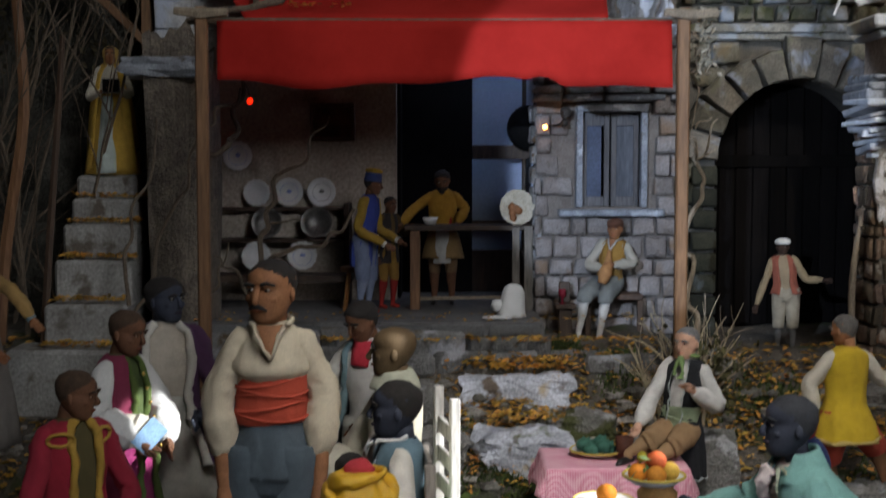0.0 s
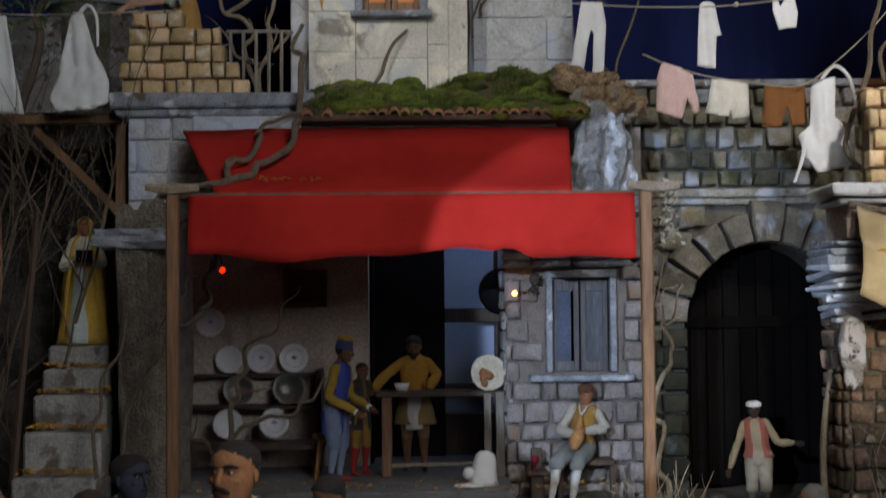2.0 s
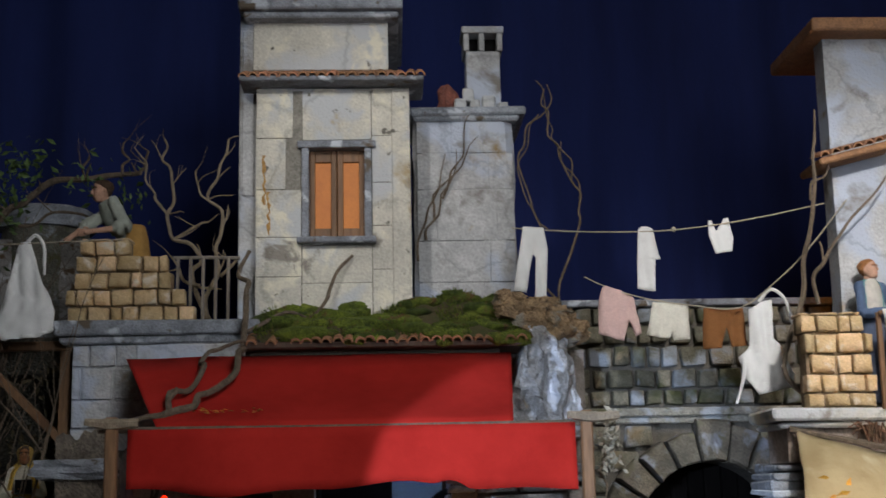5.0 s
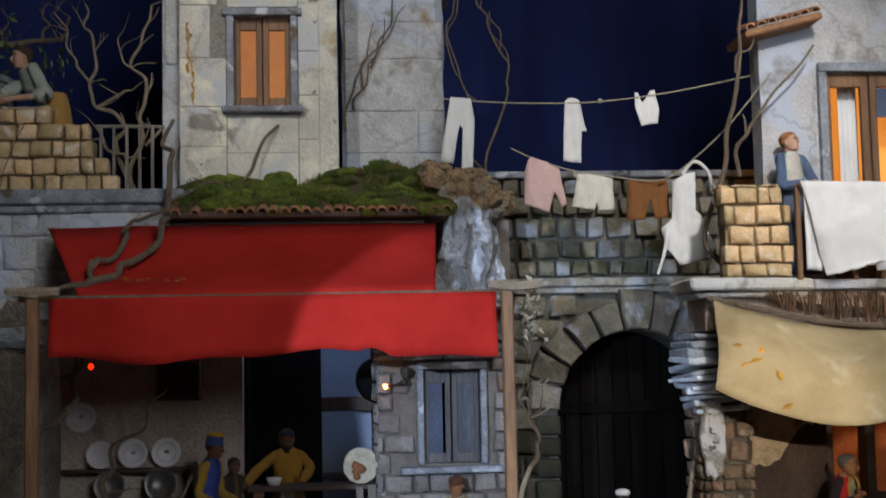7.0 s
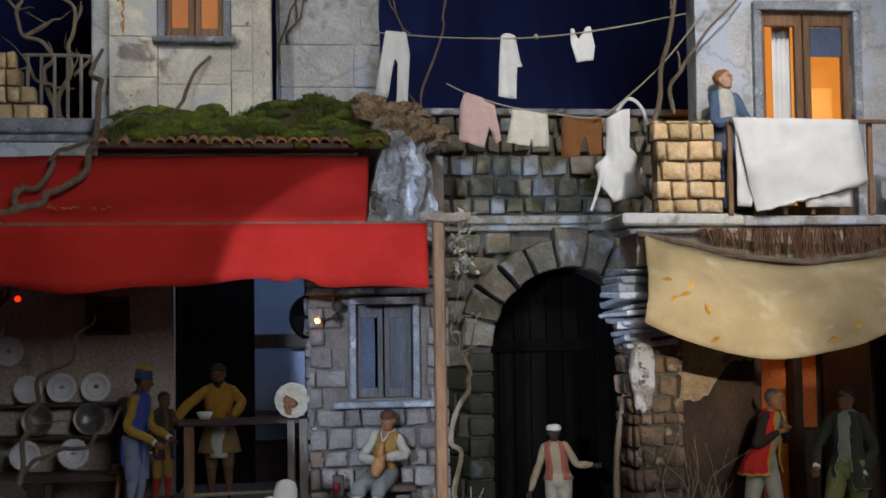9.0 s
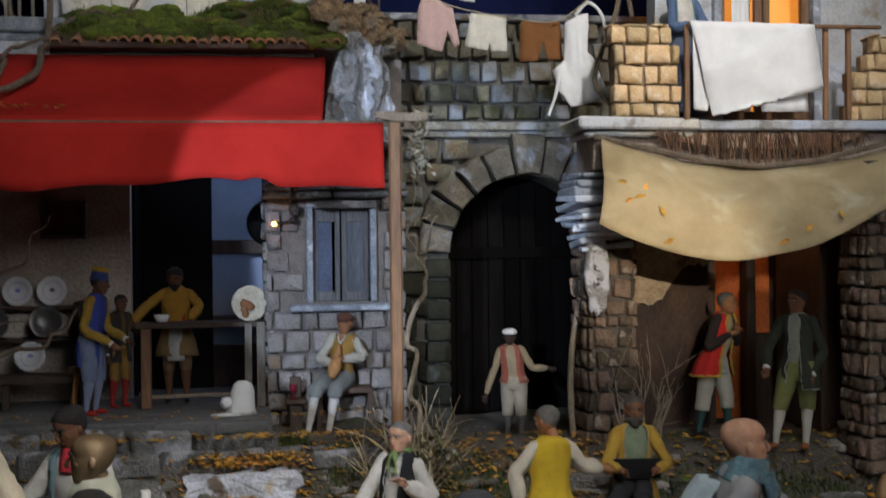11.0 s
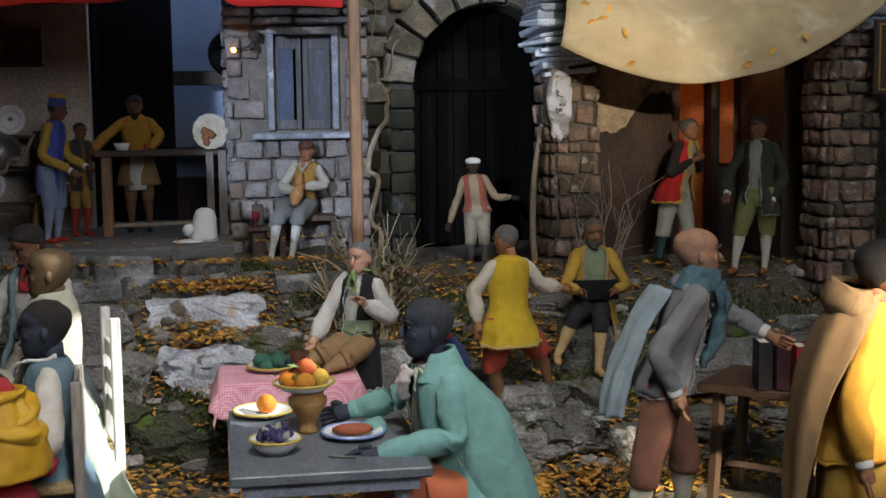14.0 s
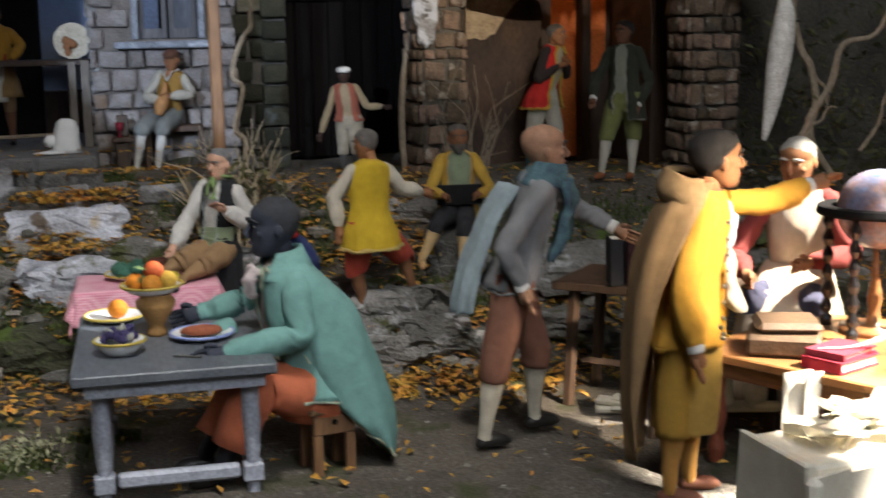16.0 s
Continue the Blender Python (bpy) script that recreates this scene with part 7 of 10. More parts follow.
plate("hanging_plate", "white scalloped plate hung on the wall", (-0.473, 2.968, 0.708), 0.034, CERAMIC, -3, CERAMIC_BLUE, scallop=0.03)
plate("shelf_plate", "dim grey plate standing on the rack", (-0.428, 2.955, 0.622), 0.031, CERAMIC, scallop=0.04, group="rack plates")
plate("shelf_plate", "white and blue painted plate on the rack", (-0.354, 2.955, 0.624), 0.033, CERAMIC, rim=CERAMIC_BLUE, group="rack plates")
plate("shelf_plate", "white plate with grey border on the rack", (-0.279, 2.955, 0.624), 0.033, CERAMIC, rim=PEWTER, group="rack plates")
plate("pewter_plate", "dull brown metal plate on the rack", (-0.401, 2.922, 0.555), 0.035, PEWTER, group="rack plates")
plate("pewter_plate", "dull brown metal plate on the rack", (-0.288, 2.922, 0.556), 0.036, PEWTER, group="rack plates")
plate("bench_plate", "white scalloped plate leaning on the bench", (-0.418, 2.872, 0.482), 0.033, CERAMIC, -14, scallop=0.03, group="bench plates")
plate("bench_plate", "white scalloped plate leaning on the bench", (-0.315, 2.872, 0.483), 0.033, CERAMIC, -14, scallop=0.03, rim=CERAMIC_BLUE, group="bench plates")
pic = thing("wall_picture", "small dark painting in a black frame", "picture")
part("frame", boxes((-0.306, -0.203, 2.965, 2.984, 0.742, 0.752), (-0.306, -0.203, 2.965, 2.984, 0.818, 0.829), (-0.306, -0.296, 2.965, 2.984, 0.752, 0.818), (-0.213, -0.203, 2.965, 2.984, 0.752, 0.818), bevel=0.002), WOOD_DARK, pic)
part("canvas", boxes((-0.297, -0.212, 2.974, 2.982, 0.751, 0.819), bevel=0), mat("dark_painting", (0.1, 0.045, 0.02), (0.02, 0.014, 0.01), 0.4, 26, 120, 0.1), pic)
sh = thing("wall_shelf", "short brown wooden wall shelf high in the tap room", "shelf")
part("board", boxes((-0.36, -0.14, 2.93, 2.984, 0.880, 0.898), bevel=0.002), WOOD_BROWN, sh)
for x in (-0.28, -0.18):
    tagged(part("shelf_box", boxes((x, x + 0.045, 2.935, 2.975, 0.8985, 0.915), bevel=0.002), PAPER), "small pale box on the wall shelf", "box")
lamp = thing("red_lamp", "small glowing red lamp bulb hung on a twig", "lamp", at=(-0.413, 2.76, 0.824))
bm = bmesh.new()
ball(bm, (0, 0, 0), 0.0065, seg=10)
part("bulb", bm, RED_BULB, lamp, smooth=True)
bm = bmesh.new()
tube(bm, [(0, 0, 0.006, 0.002), (-0.01, 0.03, 0.03, 0.002), (-0.05, 0.12, 0.08, 0.002), (-0.1, 0.18, 0.1, 0.002)])
part("wire", bm, IRON, lamp)
bulb("red_glow", (-0.413, 2.748, 0.824), 0.008, (1.0, 0.08, 0.02), 0.006)
lamp = thing("wall_lamp", "tiny warm bulb on a black iron wall bracket", "lamp", at=(0.216, 2.725, 0.768))
bm = bmesh.new()
ball(bm, (0, 0, 0), 0.0055, seg=10)
part("bulb", bm, WARM_BULB, lamp, smooth=True)
bm = bmesh.new()
tube(bm, [(0.005, 0, 0.002, 0.002), (0.03, 0.004, 0.006, 0.002), (0.045, 0.02, 0.02, 0.003), (0.05, 0.05, 0.03, 0.003)])
ball(bm, (0.043, 0.0, 0.03), 0.012, rough=0.4, sq=(1, 0.7, 1.1))
ball(bm, (0.04, 0.0, 0.008), 0.008, rough=0.4)
part("bracket", bm, IRON, lamp)
bulb("bracket_glow", (0.212, 2.71, 0.768), 0.012, (1.0, 0.45, 0.12), 0.005)
pan = thing("round_pan", "black round pan hanging in the back room", "pan", at=(0.215, 3.16, 0.776))
bm = bmesh.new()
lathe(bm, [(0.002, 0), (0.05, 0.0), (0.056, -0.016), (0.058, -0.016), (0.052, 0.004), (0.002, 0.004)], m=pose(0, 0, 0, 90, 0, 0), seg=28)
part("bowl", bm, BLACK, pan, smooth=True)
counter = thing("bar_counter", "plain dark wooden bar counter on posts", "counter")
part("top", boxes((-0.085, 0.21, 2.78, 2.85, 0.545, 0.557), bevel=0.002), WOOD_DARK, counter)
part("post", boxes((-0.072, -0.05, 2.785, 2.81, FLOOR, 0.545), bevel=0.002), WOOD_BROWN, counter)
part("post", boxes((0.150, 0.166, 2.772, 2.779, FLOOR + 0.05, 0.552), bevel=0.001), WOOD_GREY, counter, "pale upright board")
part("post", boxes((0.176, 0.194, 2.770, 2.778, FLOOR, 0.556), bevel=0.001), WOOD_GREY, counter, "pale upright board")
bm = bmesh.new()
tube(bm, [(-0.06, 2.80, 0.395, 0.005), (0.05, 2.80, 0.397, 0.004), (0.15, 2.79, 0.40, 0.004)])
part("foot_rail", bm, BARK_PALE, counter)
basket = plate("bread_basket", "round wicker basket with bread standing on the counter", (0.162, 2.795, 0.595), 0.039, mat("pale_wicker", (0.55, 0.5, 0.4), (0.4, 0.35, 0.26), 0.8, 70, 400, 0.8, dist=0.003), -10, scallop=0.02)
for i in range(6):
    bm = bmesh.new()
    ball(bm, (random.uniform(-0.014, 0.014), -0.008, random.uniform(-0.022, 0.008)), 0.009, rough=0.4)
    part("bread_roll", bm, painted((0.25, 0.11, 0.05)), basket, "brown bread roll", smooth=True)
bm = bmesh.new()
lathe(bm, [(0.004, 0.0), (0.012, 0.0), (0.018, 0.016), (0.016, 0.016), (0.01, 0.003), (0.002, 0.003)])
ob = part("counter_bowl", bm, CERAMIC, smooth=True)
ob.location = (-0.028, 2.81, 0.5575)
tagged(ob, "small white bowl on the bar counter", "bowl")
stool = thing("bar_stool", "small wooden stool with splayed legs in the tap room", "stool", at=(-0.19, 2.78, FLOOR))
bm = bmesh.new()
lathe(bm, [(0.002, 0.085), (0.032, 0.085), (0.034, 0.09), (0.032, 0.096), (0.002, 0.096)])
part("seat", bm, WOOD_BROWN, stool)
for a in (45, 135, 225, 315):
    bm = bmesh.new()
    c, s = math.cos(radians(a)), math.sin(radians(a))
    tube(bm, [(0.033 * c, 0.033 * s, 0.0, 0.004), (0.02 * c, 0.02 * s, 0.086, 0.0045)])
    part("leg", bm, WOOD_ORANGE, stool)
# folded white cloth on the floor
bm = bmesh.new()
rings = []
for z, w, dd, ox in ((0.0, 0.032, 0.02, 0.0), (0.01, 0.028, 0.018, 0.0), (0.03, 0.025, 0.015, 0.002), (0.05, 0.023, 0.013, 0.004), (0.064, 0.018, 0.01, 0.004), (0.07, 0.008, 0.005, 0.003)):
    rings.append([Vector((ox + w * math.cos(a) * (1 + 0.08 * math.sin(5 * a)), dd * math.sin(a), z)) for a in np.linspace(0, 6.283, 22, endpoint=False)])
skin_rings(bm, rings, 0)
ball(bm, (-0.03, 0.0, 0.025), 0.013, rough=0.3)
ball(bm, (-0.03, -0.03, 0.004), 0.03, rough=0.4, sq=(1.2, 0.6, 0.12))
ob = part("white_napkin", bm, LINEN, smooth=True)
ob.location = (0.142, 2.65, FLOOR)
tagged(ob, "folded white linen cloth lying on the stone floor", "cloth")
# bench of the musician
bench = thing("wall_bench", "dark wooden armchair by the stone wall", "chair", at=(0.362, 2.735, 0.318))
part("seat", boxes((-0.06, 0.06, -0.04, 0.06, 0.085, 0.098), bevel=0.002), WOOD_DARK, bench)
for x in (-0.055, 0.055):
    for y in (-0.035, 0.055):
        part("leg", boxes((x - 0.006, x + 0.006, y - 0.006, y + 0.006, 0, 0.085 if y < 0 else 0.2), bevel=0.001), WOOD_DARK, bench)
part("backrest", boxes((-0.049, 0.049, 0.052, 0.06, 0.13, 0.2), bevel=0.002), WOOD_DARK, bench)
side = thing("side_stool", "small dark wooden block stool beside the musician", "stool", at=(0.256, 2.68, 0.318))
part("seat", boxes((-0.022, 0.022, -0.022, 0.022, 0.07, 0.08), bevel=0.002), WOOD_DARK, side)
part("trunk", boxes((-0.014, 0.014, -0.014, 0.014, 0.0, 0.07), (-0.012, 0.012, 0.008, 0.018, 0.08, 0.125), bevel=0.002), WOOD_DARK, side)
bm = bmesh.new()
lathe(bm, [(0.002, 0.0), (0.007, 0.0), (0.002, 0.004), (0.002, 0.012), (0.007, 0.016), (0.008, 0.03), (0.007, 0.03), (0.002, 0.017)])
ob = part("wine_glass", bm, painted((0.16, 0.01, 0.02)), smooth=True)
ob.location = (0.25, 2.672, 0.3985)
tagged(ob, "small wine glass with red wine on the stool", "glass")

# ---- washing ----
def garment(name, label, outline, y, material, wave=0.004, seed=0, thick=0.003, category="laundry", group="washing"):
    """Cloth cut to an outline (x, z), hung in soft folds."""
    bm = bmesh.new()
    vs = [bm.verts.new((x, y, z)) for x, z in outline]
    for tri in geometry.tessellate_polygon([[Vector((x, z, 0)) for x, z in outline]]):
        bm.faces.new([vs[k] for k in tri])
    for _ in range(3):
        bmesh.ops.subdivide_edges(bm, edges=[e for e in bm.edges if e.calc_length() > 0.012], cuts=1, use_grid_fill=False)
        bmesh.ops.triangulate(bm, faces=bm.faces)
    zt = max(z for _, z in outline)
    for v in bm.verts:
        k = min(1, (zt - v.co.z) / 0.05 + 0.15)
        v.co.y += wave * k * math.sin(v.co.x * 190 + seed + v.co.z * 12) + wave * 1.2 * noise.noise(v.co * 26 + Vector((seed, 0, 0)))
    ob = part(name, bm, material, smooth=True)
    md = ob.modifiers.new("thickness", "SOLIDIFY")
    md.thickness = thick
    return tagged(ob, label, category, group)


def line(name, label, pts, r=0.0015):
    bm = bmesh.new()
    tube(bm, [(*p, r) for p in pts], sub=6, seg=6)
    return tagged(part(name, bm, ROPE), label, "rope")


line("washing_line", "pale rope washing line stretched between the houses", [(0.355, 2.83, 1.418), (0.42, 2.80, 1.406), (0.55, 2.78, 1.396), (0.709, 2.75, 1.393), (0.88, 2.73, 1.412), (1.065, 2.70, 1.445)])
line("washing_line", "sagging rope with washing tied to a branch", [(0.515, 2.82, 1.300), (0.56, 2.79, 1.272), (0.64, 2.77, 1.242), (0.74, 2.75, 1.222), (0.84, 2.73, 1.212), (0.905, 2.69, 1.255), (0.977, 2.65, 1.326), (1.06, 2.62, 1.43)])
line("washing_line", "rope line across the dark terrace", [(-1.1, 2.66, 1.372), (-0.8, 2.65, 1.358), (-0.62, 2.65, 1.362), (-0.5, 2.68, 1.372)])
bm = bmesh.new()
ball(bm, (0.709, 2.75, 1.394), 0.006, rough=0.3)
tagged(part("rope_knot", bm, ROPE), "knot in the washing line", "knot")
garment("white_trousers", "pair of white trousers hung on the washing line", [(0.376, 1.414), (0.422, 1.410), (0.430, 1.36), (0.424, 1.248), (0.398, 1.245), (0.402, 1.34), (0.396, 1.35), (0.378, 1.262), (0.352, 1.268), (0.366, 1.36)], 2.795, LINEN, seed=1)
garment("white_nightshirt", "long white shirt hung on the washing line", [(0.632, 1.398), (0.640, 1.404), (0.652, 1.404), (0.664, 1.398), (0.676, 1.34), (0.680, 1.33), (0.666, 1.328), (0.664, 1.256), (0.624, 1.262), (0.626, 1.33)], 2.765, LINEN, seed=2)
garment("white_bodice", "small white bodice hung on the washing line", [(0.786, 1.412), (0.793, 1.412), (0.805, 1.388), (0.822, 1.416), (0.832, 1.418), (0.842, 1.372), (0.838, 1.342), (0.800, 1.336), (0.786, 1.376)], 2.742, LINEN, seed=3)
PINK = cloth((0.66, 0.46, 0.43))
garment("pink_vest", "pale pink knitted vest hung on the line", [(0.548, 1.268), (0.556, 1.274), (0.59, 1.262), (0.618, 1.246), (0.632, 1.166), (0.620, 1.158), (0.606, 1.20), (0.592, 1.148), (0.537, 1.166), (0.541, 1.24)], 2.785, PINK, seed=4)
garment("washed_undergarment", "cream short drawers hung on the line", [(0.655, 1.232), (0.735, 1.224), (0.735, 1.148), (0.70, 1.146), (0.697, 1.17), (0.69, 1.15), (0.640, 1.158)], 2.76, cloth((0.66, 0.64, 0.56)), seed=5)
garment("brown_shorts", "rust-brown short breeches hung on the line", [(0.766, 1.214), (0.855, 1.214), (0.858, 1.13), (0.826, 1.128), (0.814, 1.172), (0.804, 1.126), (0.762, 1.124)], 2.75, cloth((0.21, 0.085, 0.025)), seed=6)
garment("white_apron", "white bib apron with long strings on the line", [(0.857, 1.205), (0.886, 1.222), (0.908, 1.226), (0.905, 1.14), (0.925, 1.12), (0.946, 1.06), (0.94, 1.035), (0.87, 1.02), (0.84, 1.055), (0.83, 1.1), (0.855, 1.125)], 2.71, LINEN, seed=7, wave=0.006)
bm = bmesh.new()
for pts in ([(0.88, 2.71, 1.222, 0.004), (0.905, 2.70, 1.248, 0.004), (0.935, 2.70, 1.225, 0.004), (0.95, 2.70, 1.17, 0.004)], [(0.842, 2.71, 1.10, 0.004), (0.832, 2.70, 1.05, 0.004), (0.815, 2.70, 1.0, 0.003)]):
    tube(bm, pts, sub=5)
    tagged(part("apron_string", bm, LINEN), "hanging white apron string", "ribbon")
    bm = bmesh.new()
garment("child_dress", "white bib apron hung above the dark terrace", [(-0.715, 1.345), (-0.705, 1.362), (-0.685, 1.362), (-0.675, 1.33), (-0.655, 1.27), (-0.63, 1.215), (-0.632, 1.175), (-0.66, 1.16), (-0.74, 1.155), (-0.752, 1.18), (-0.73, 1.26)], 2.65, LINEN, seed=8, wave=0.006)
garment("white_shift", "white shift hung above the dark terrace", [(-0.875, 1.356), (-0.845, 1.356), (-0.825, 1.24), (-0.808, 1.15), (-0.905, 1.15), (-0.905, 1.3)], 2.65, LINEN, seed=9)
bm = bmesh.new()
tube(bm, [(-0.69, 2.645, 1.362, 0.004), (-0.672, 2.642, 1.375, 0.004), (-0.655, 2.642, 1.35, 0.004), (-0.652, 2.642, 1.29, 0.003)], sub=5)
tagged(part("apron_string", bm, LINEN), "hanging white apron strings", "ribbon")
garment("bed_sheet", "white bed sheet spread over the balcony rail", [(1.046, 1.166), (1.16, 1.164), (1.31, 1.162), (1.318, 1.10), (1.326, 1.032), (1.2, 1.0), (1.092, 0.974), (1.07, 1.06)], 2.436, LINEN, wave=0.005, seed=10)
garment("white_towel", "white towel hanging under the bed sheet", [(1.052, 1.16), (1.085, 1.16), (1.10, 1.06), (1.085, 0.985), (1.055, 0.988)], 2.447, LINEN, seed=11)
garment("white_towel", "white towel hanging under the bed sheet", [(1.18, 1.12), (1.30, 1.12), (1.30, 0.985), (1.20, 0.985)], 2.447, LINEN, seed=12)

# ---- balcony rail, thatch, sign ----
rail = thing("balcony_rail", "brown wooden balcony railing with slim posts", "railing")
part("handrail", boxes((1.042, 1.462, 2.442, 2.452, 1.156, 1.164), bevel=0.002), WOOD_BROWN, rail)
for i, x in enumerate((1.046, 1.10, 1.16, 1.22, 1.28, 1.345, 1.395)):
    part("post", boxes((x - 0.005, x + 0.005, 2.455, 2.465, 0.970, 1.162), bevel=0.001), WOOD_BROWN, rail)
r = rng(77)
thatch = thing("broom_fringe", "brown twig thatch fringe under the balcony", "thatch", kind="stuff")
bm = bmesh.new()
for i in range(210):
    x = r.uniform(0.985, 1.44)
    f = (x - 0.985) / 0.455
    zb = 0.935 - 0.055 * math.sin(math.pi * f) ** 0.6 + r.uniform(-0.012, 0.008)
    y = 2.474 - 0.012 * r.random()
    tube(bm, [(x, y, 0.946 + r.uniform(-0.012, 0.002), 0.0017), (x + r.gauss(0, 0.01), y - 0.004, zb + r.uniform(-0.016, 0.03), 0.0011)], sub=1, seg=4)
part("twig_mass", bm, mat("thatch_twig", (0.17, 0.09, 0.045), (0.07, 0.04, 0.025), 0.9, 60, 300, 0.3, rand=0.5, island=True), thatch)
bm = bmesh.new()
rings = []
for x in np.linspace(0.985, 1.44, 20):
    f = (x - 0.985) / 0.455
    h = 0.05 * math.sin(math.pi * f) ** 0.6 + 0.004
    rings.append([Vector((x, 2.4985, 0.9465)), Vector((x, 2.478, 0.947)), Vector((x, 2.476 - 0.006 * noise.noise(Vector((x * 40, 0, 0))), 0.945 - h * 0.6)), Vector((x, 2.4985, 0.945 - h))])
skin_rings(bm, rings, 0)
part("bed", bm, mat("thatch_bed", (0.46, 0.35, 0.26), (0.26, 0.17, 0.11), 0.95, 50, 260, 1.0, stretch=(1, 1, 0.3), dist=0.006), thatch)
sign = thing("shop_sign", "dark hanging shop sign with gilt border and lettering bars", "sign", at=(1.505, 2.30, 0.73))
part("board", boxes((-0.062, 0.062, -0.004, 0.004, -0.07, 0.075), bevel=0.002), mat("sign_board", (0.05, 0.032, 0.025), (0.03, 0.02, 0.016), 0.4, 20, 200, 0.1), sign)
part("gilt_border", boxes((-0.054, -0.051, -0.0065, -0.0045, -0.062, 0.067), (0.051, 0.054, -0.0065, -0.0045, -0.062, 0.067), (-0.051, 0.051, -0.0065, -0.0045, 0.064, 0.067), (-0.051, 0.051, -0.0065, -0.0045, -0.062, -0.059), bevel=0), GOLD, sign)
for z, w in ((0.04, 0.07), (0.022, 0.06), (0.004, 0.072)):
    part("text_bar", boxes((-w / 2, w / 2, -0.0062, -0.0045, z - 0.004, z + 0.004), bevel=0), PAPER, sign)
bm = bmesh.new()
tube(bm, [(0, 0, 0.075, 0.002), (0, 0, 0.12, 0.002), (-0.01, 0.02, 0.15, 0.002), (0, 0.1, 0.16, 0.003)])
part("hook", bm, IRON, sign)

# ---- wooden frames and iron rail on the left ----
beam = thing("timber_frame", "old brown timber frame with diagonal brace", "frame")
part("crossbeam", boxes((-1.3, -0.612, 2.742, 2.764, 1.142, 1.162), bevel=0.002), WOOD_BROWN, beam)
part("upright", boxes((-0.640, -0.618, 2.744, 2.764, 0.93, 1.142), bevel=0.002), WOOD_BROWN, beam)
bm = bmesh.new()
box(bm, -0.13, 0.13, -0.009, 0.009, -0.009, 0.009, 0.002, m=pose(-0.722, 2.752, 1.038, 0, 45, 0))
part("brace", bm, WOOD_BROWN, beam)
irons = thing("iron_railing", "rusty iron railing beside the parapet", "railing")
bm = bmesh.new()
tube(bm, [(-0.41, 2.80, 1.352, 0.004), (-0.33, 2.80, 1.352, 0.004), (-0.262, 2.80, 1.35, 0.004)], sub=2)
part("top_bar", bm, WOOD_GREY, irons)
for x in (-0.40, -0.372, -0.344, -0.316, -0.288):
    bm = bmesh.new()
    tube(bm, [(x, 2.80, 1.196, 0.0042), (x, 2.80, 1.352, 0.0042)], sub=1)
    part("bar", bm, WOOD_GREY, irons)

# ---- branches ----
def grow(bm, p, d, length, rad, depth, r, bendy=0.5, fork=0.5, tips=None):
    """A crooked branch that forks."""
    rows, p, d = [(*p, rad)], Vector(p), Vector(d).normalized()
    n = max(3, int(length / 0.03))
    for i in range(n):
        d = (d + Vector((r.uniform(-1, 1), r.uniform(-1, 1) * 0.6, r.uniform(-1, 1))) * bendy).normalized()
        p = p + d * length / n
        rows.append((*p, rad * (1 - 0.6 * (i + 1) / n)))
        if depth and r.random() < fork:
            e = (d + Vector((r.uniform(-1, 1), r.uniform(-0.5, 0.5), r.uniform(-0.4, 1))) * 0.9).normalized()
            grow(bm, p, e, length * r.uniform(0.35, 0.65), rad * 0.62 * (1 - 0.5 * i / n), depth - 1, r, bendy, fork, tips)
    if tips is not None:
        tips.append(p)
    tube(bm, rows, sub=2, seg=6)


def leaves(bm, at, count, spread, size, r):
    for _ in range(count):
        c = Vector(at) + Vector((r.gauss(0, 1), r.gauss(0, 1), r.gauss(0, 1))) * spread
        a = Vector((r.uniform(-1, 1), r.uniform(-1, 1), r.uniform(-1, 1))).normalized()
        b = a.cross(Vector((r.uniform(-1, 1), r.uniform(-1, 1), r.uniform(-1, 1)))).normalized()
        n = a.cross(b)
        s = size * r.uniform(0.6, 1.3)
        bm.faces.new([bm.verts.new(q) for q in (c - a * s, c + b * s * 0.4 + n * s * 0.15, c + a * s, c - b * s * 0.4 + n * s * 0.15)])


def bare_tree(name, label, limbs, material=BARK, category="tree", foliage=None, limb_name="branch", twigs=False):
    ob = thing(name, label, category)
    tw = rng(len(limbs) * 7 + len(name))
    for rows in limbs:
        bm = bmesh.new()
        path = []
        for a, b in zip(rows, rows[1:]):
            m_ = [(u + v) / 2 for u, v in zip(a, b)]
            k = 0.24 * math.dist(a[:3], b[:3])
            path += [a, (m_[0] + tw.uniform(-k, k), m_[1] + tw.uniform(-k, k) * 0.3, m_[2] + tw.uniform(-k, k), m_[3])]
        path.append(rows[-1])
        tube(bm, [(*q[:3], q[3] * 0.72) for q in path], sub=4, seg=7, wob=0.1)
        if twigs:
            for q in path[2::2]:
                grow(bm, q[:3], (tw.uniform(-1, 1), tw.uniform(-0.3, 0.1), tw.uniform(-0.1, 1)), tw.uniform(0.03, 0.075), q[3] * 0.4, 1, tw, 0.3, 0.4)
        part(limb_name, bm, material, ob)
    if foliage:
        part("foliage", foliage, LEAF_GREEN, ob, "small green leaves")
    return ob


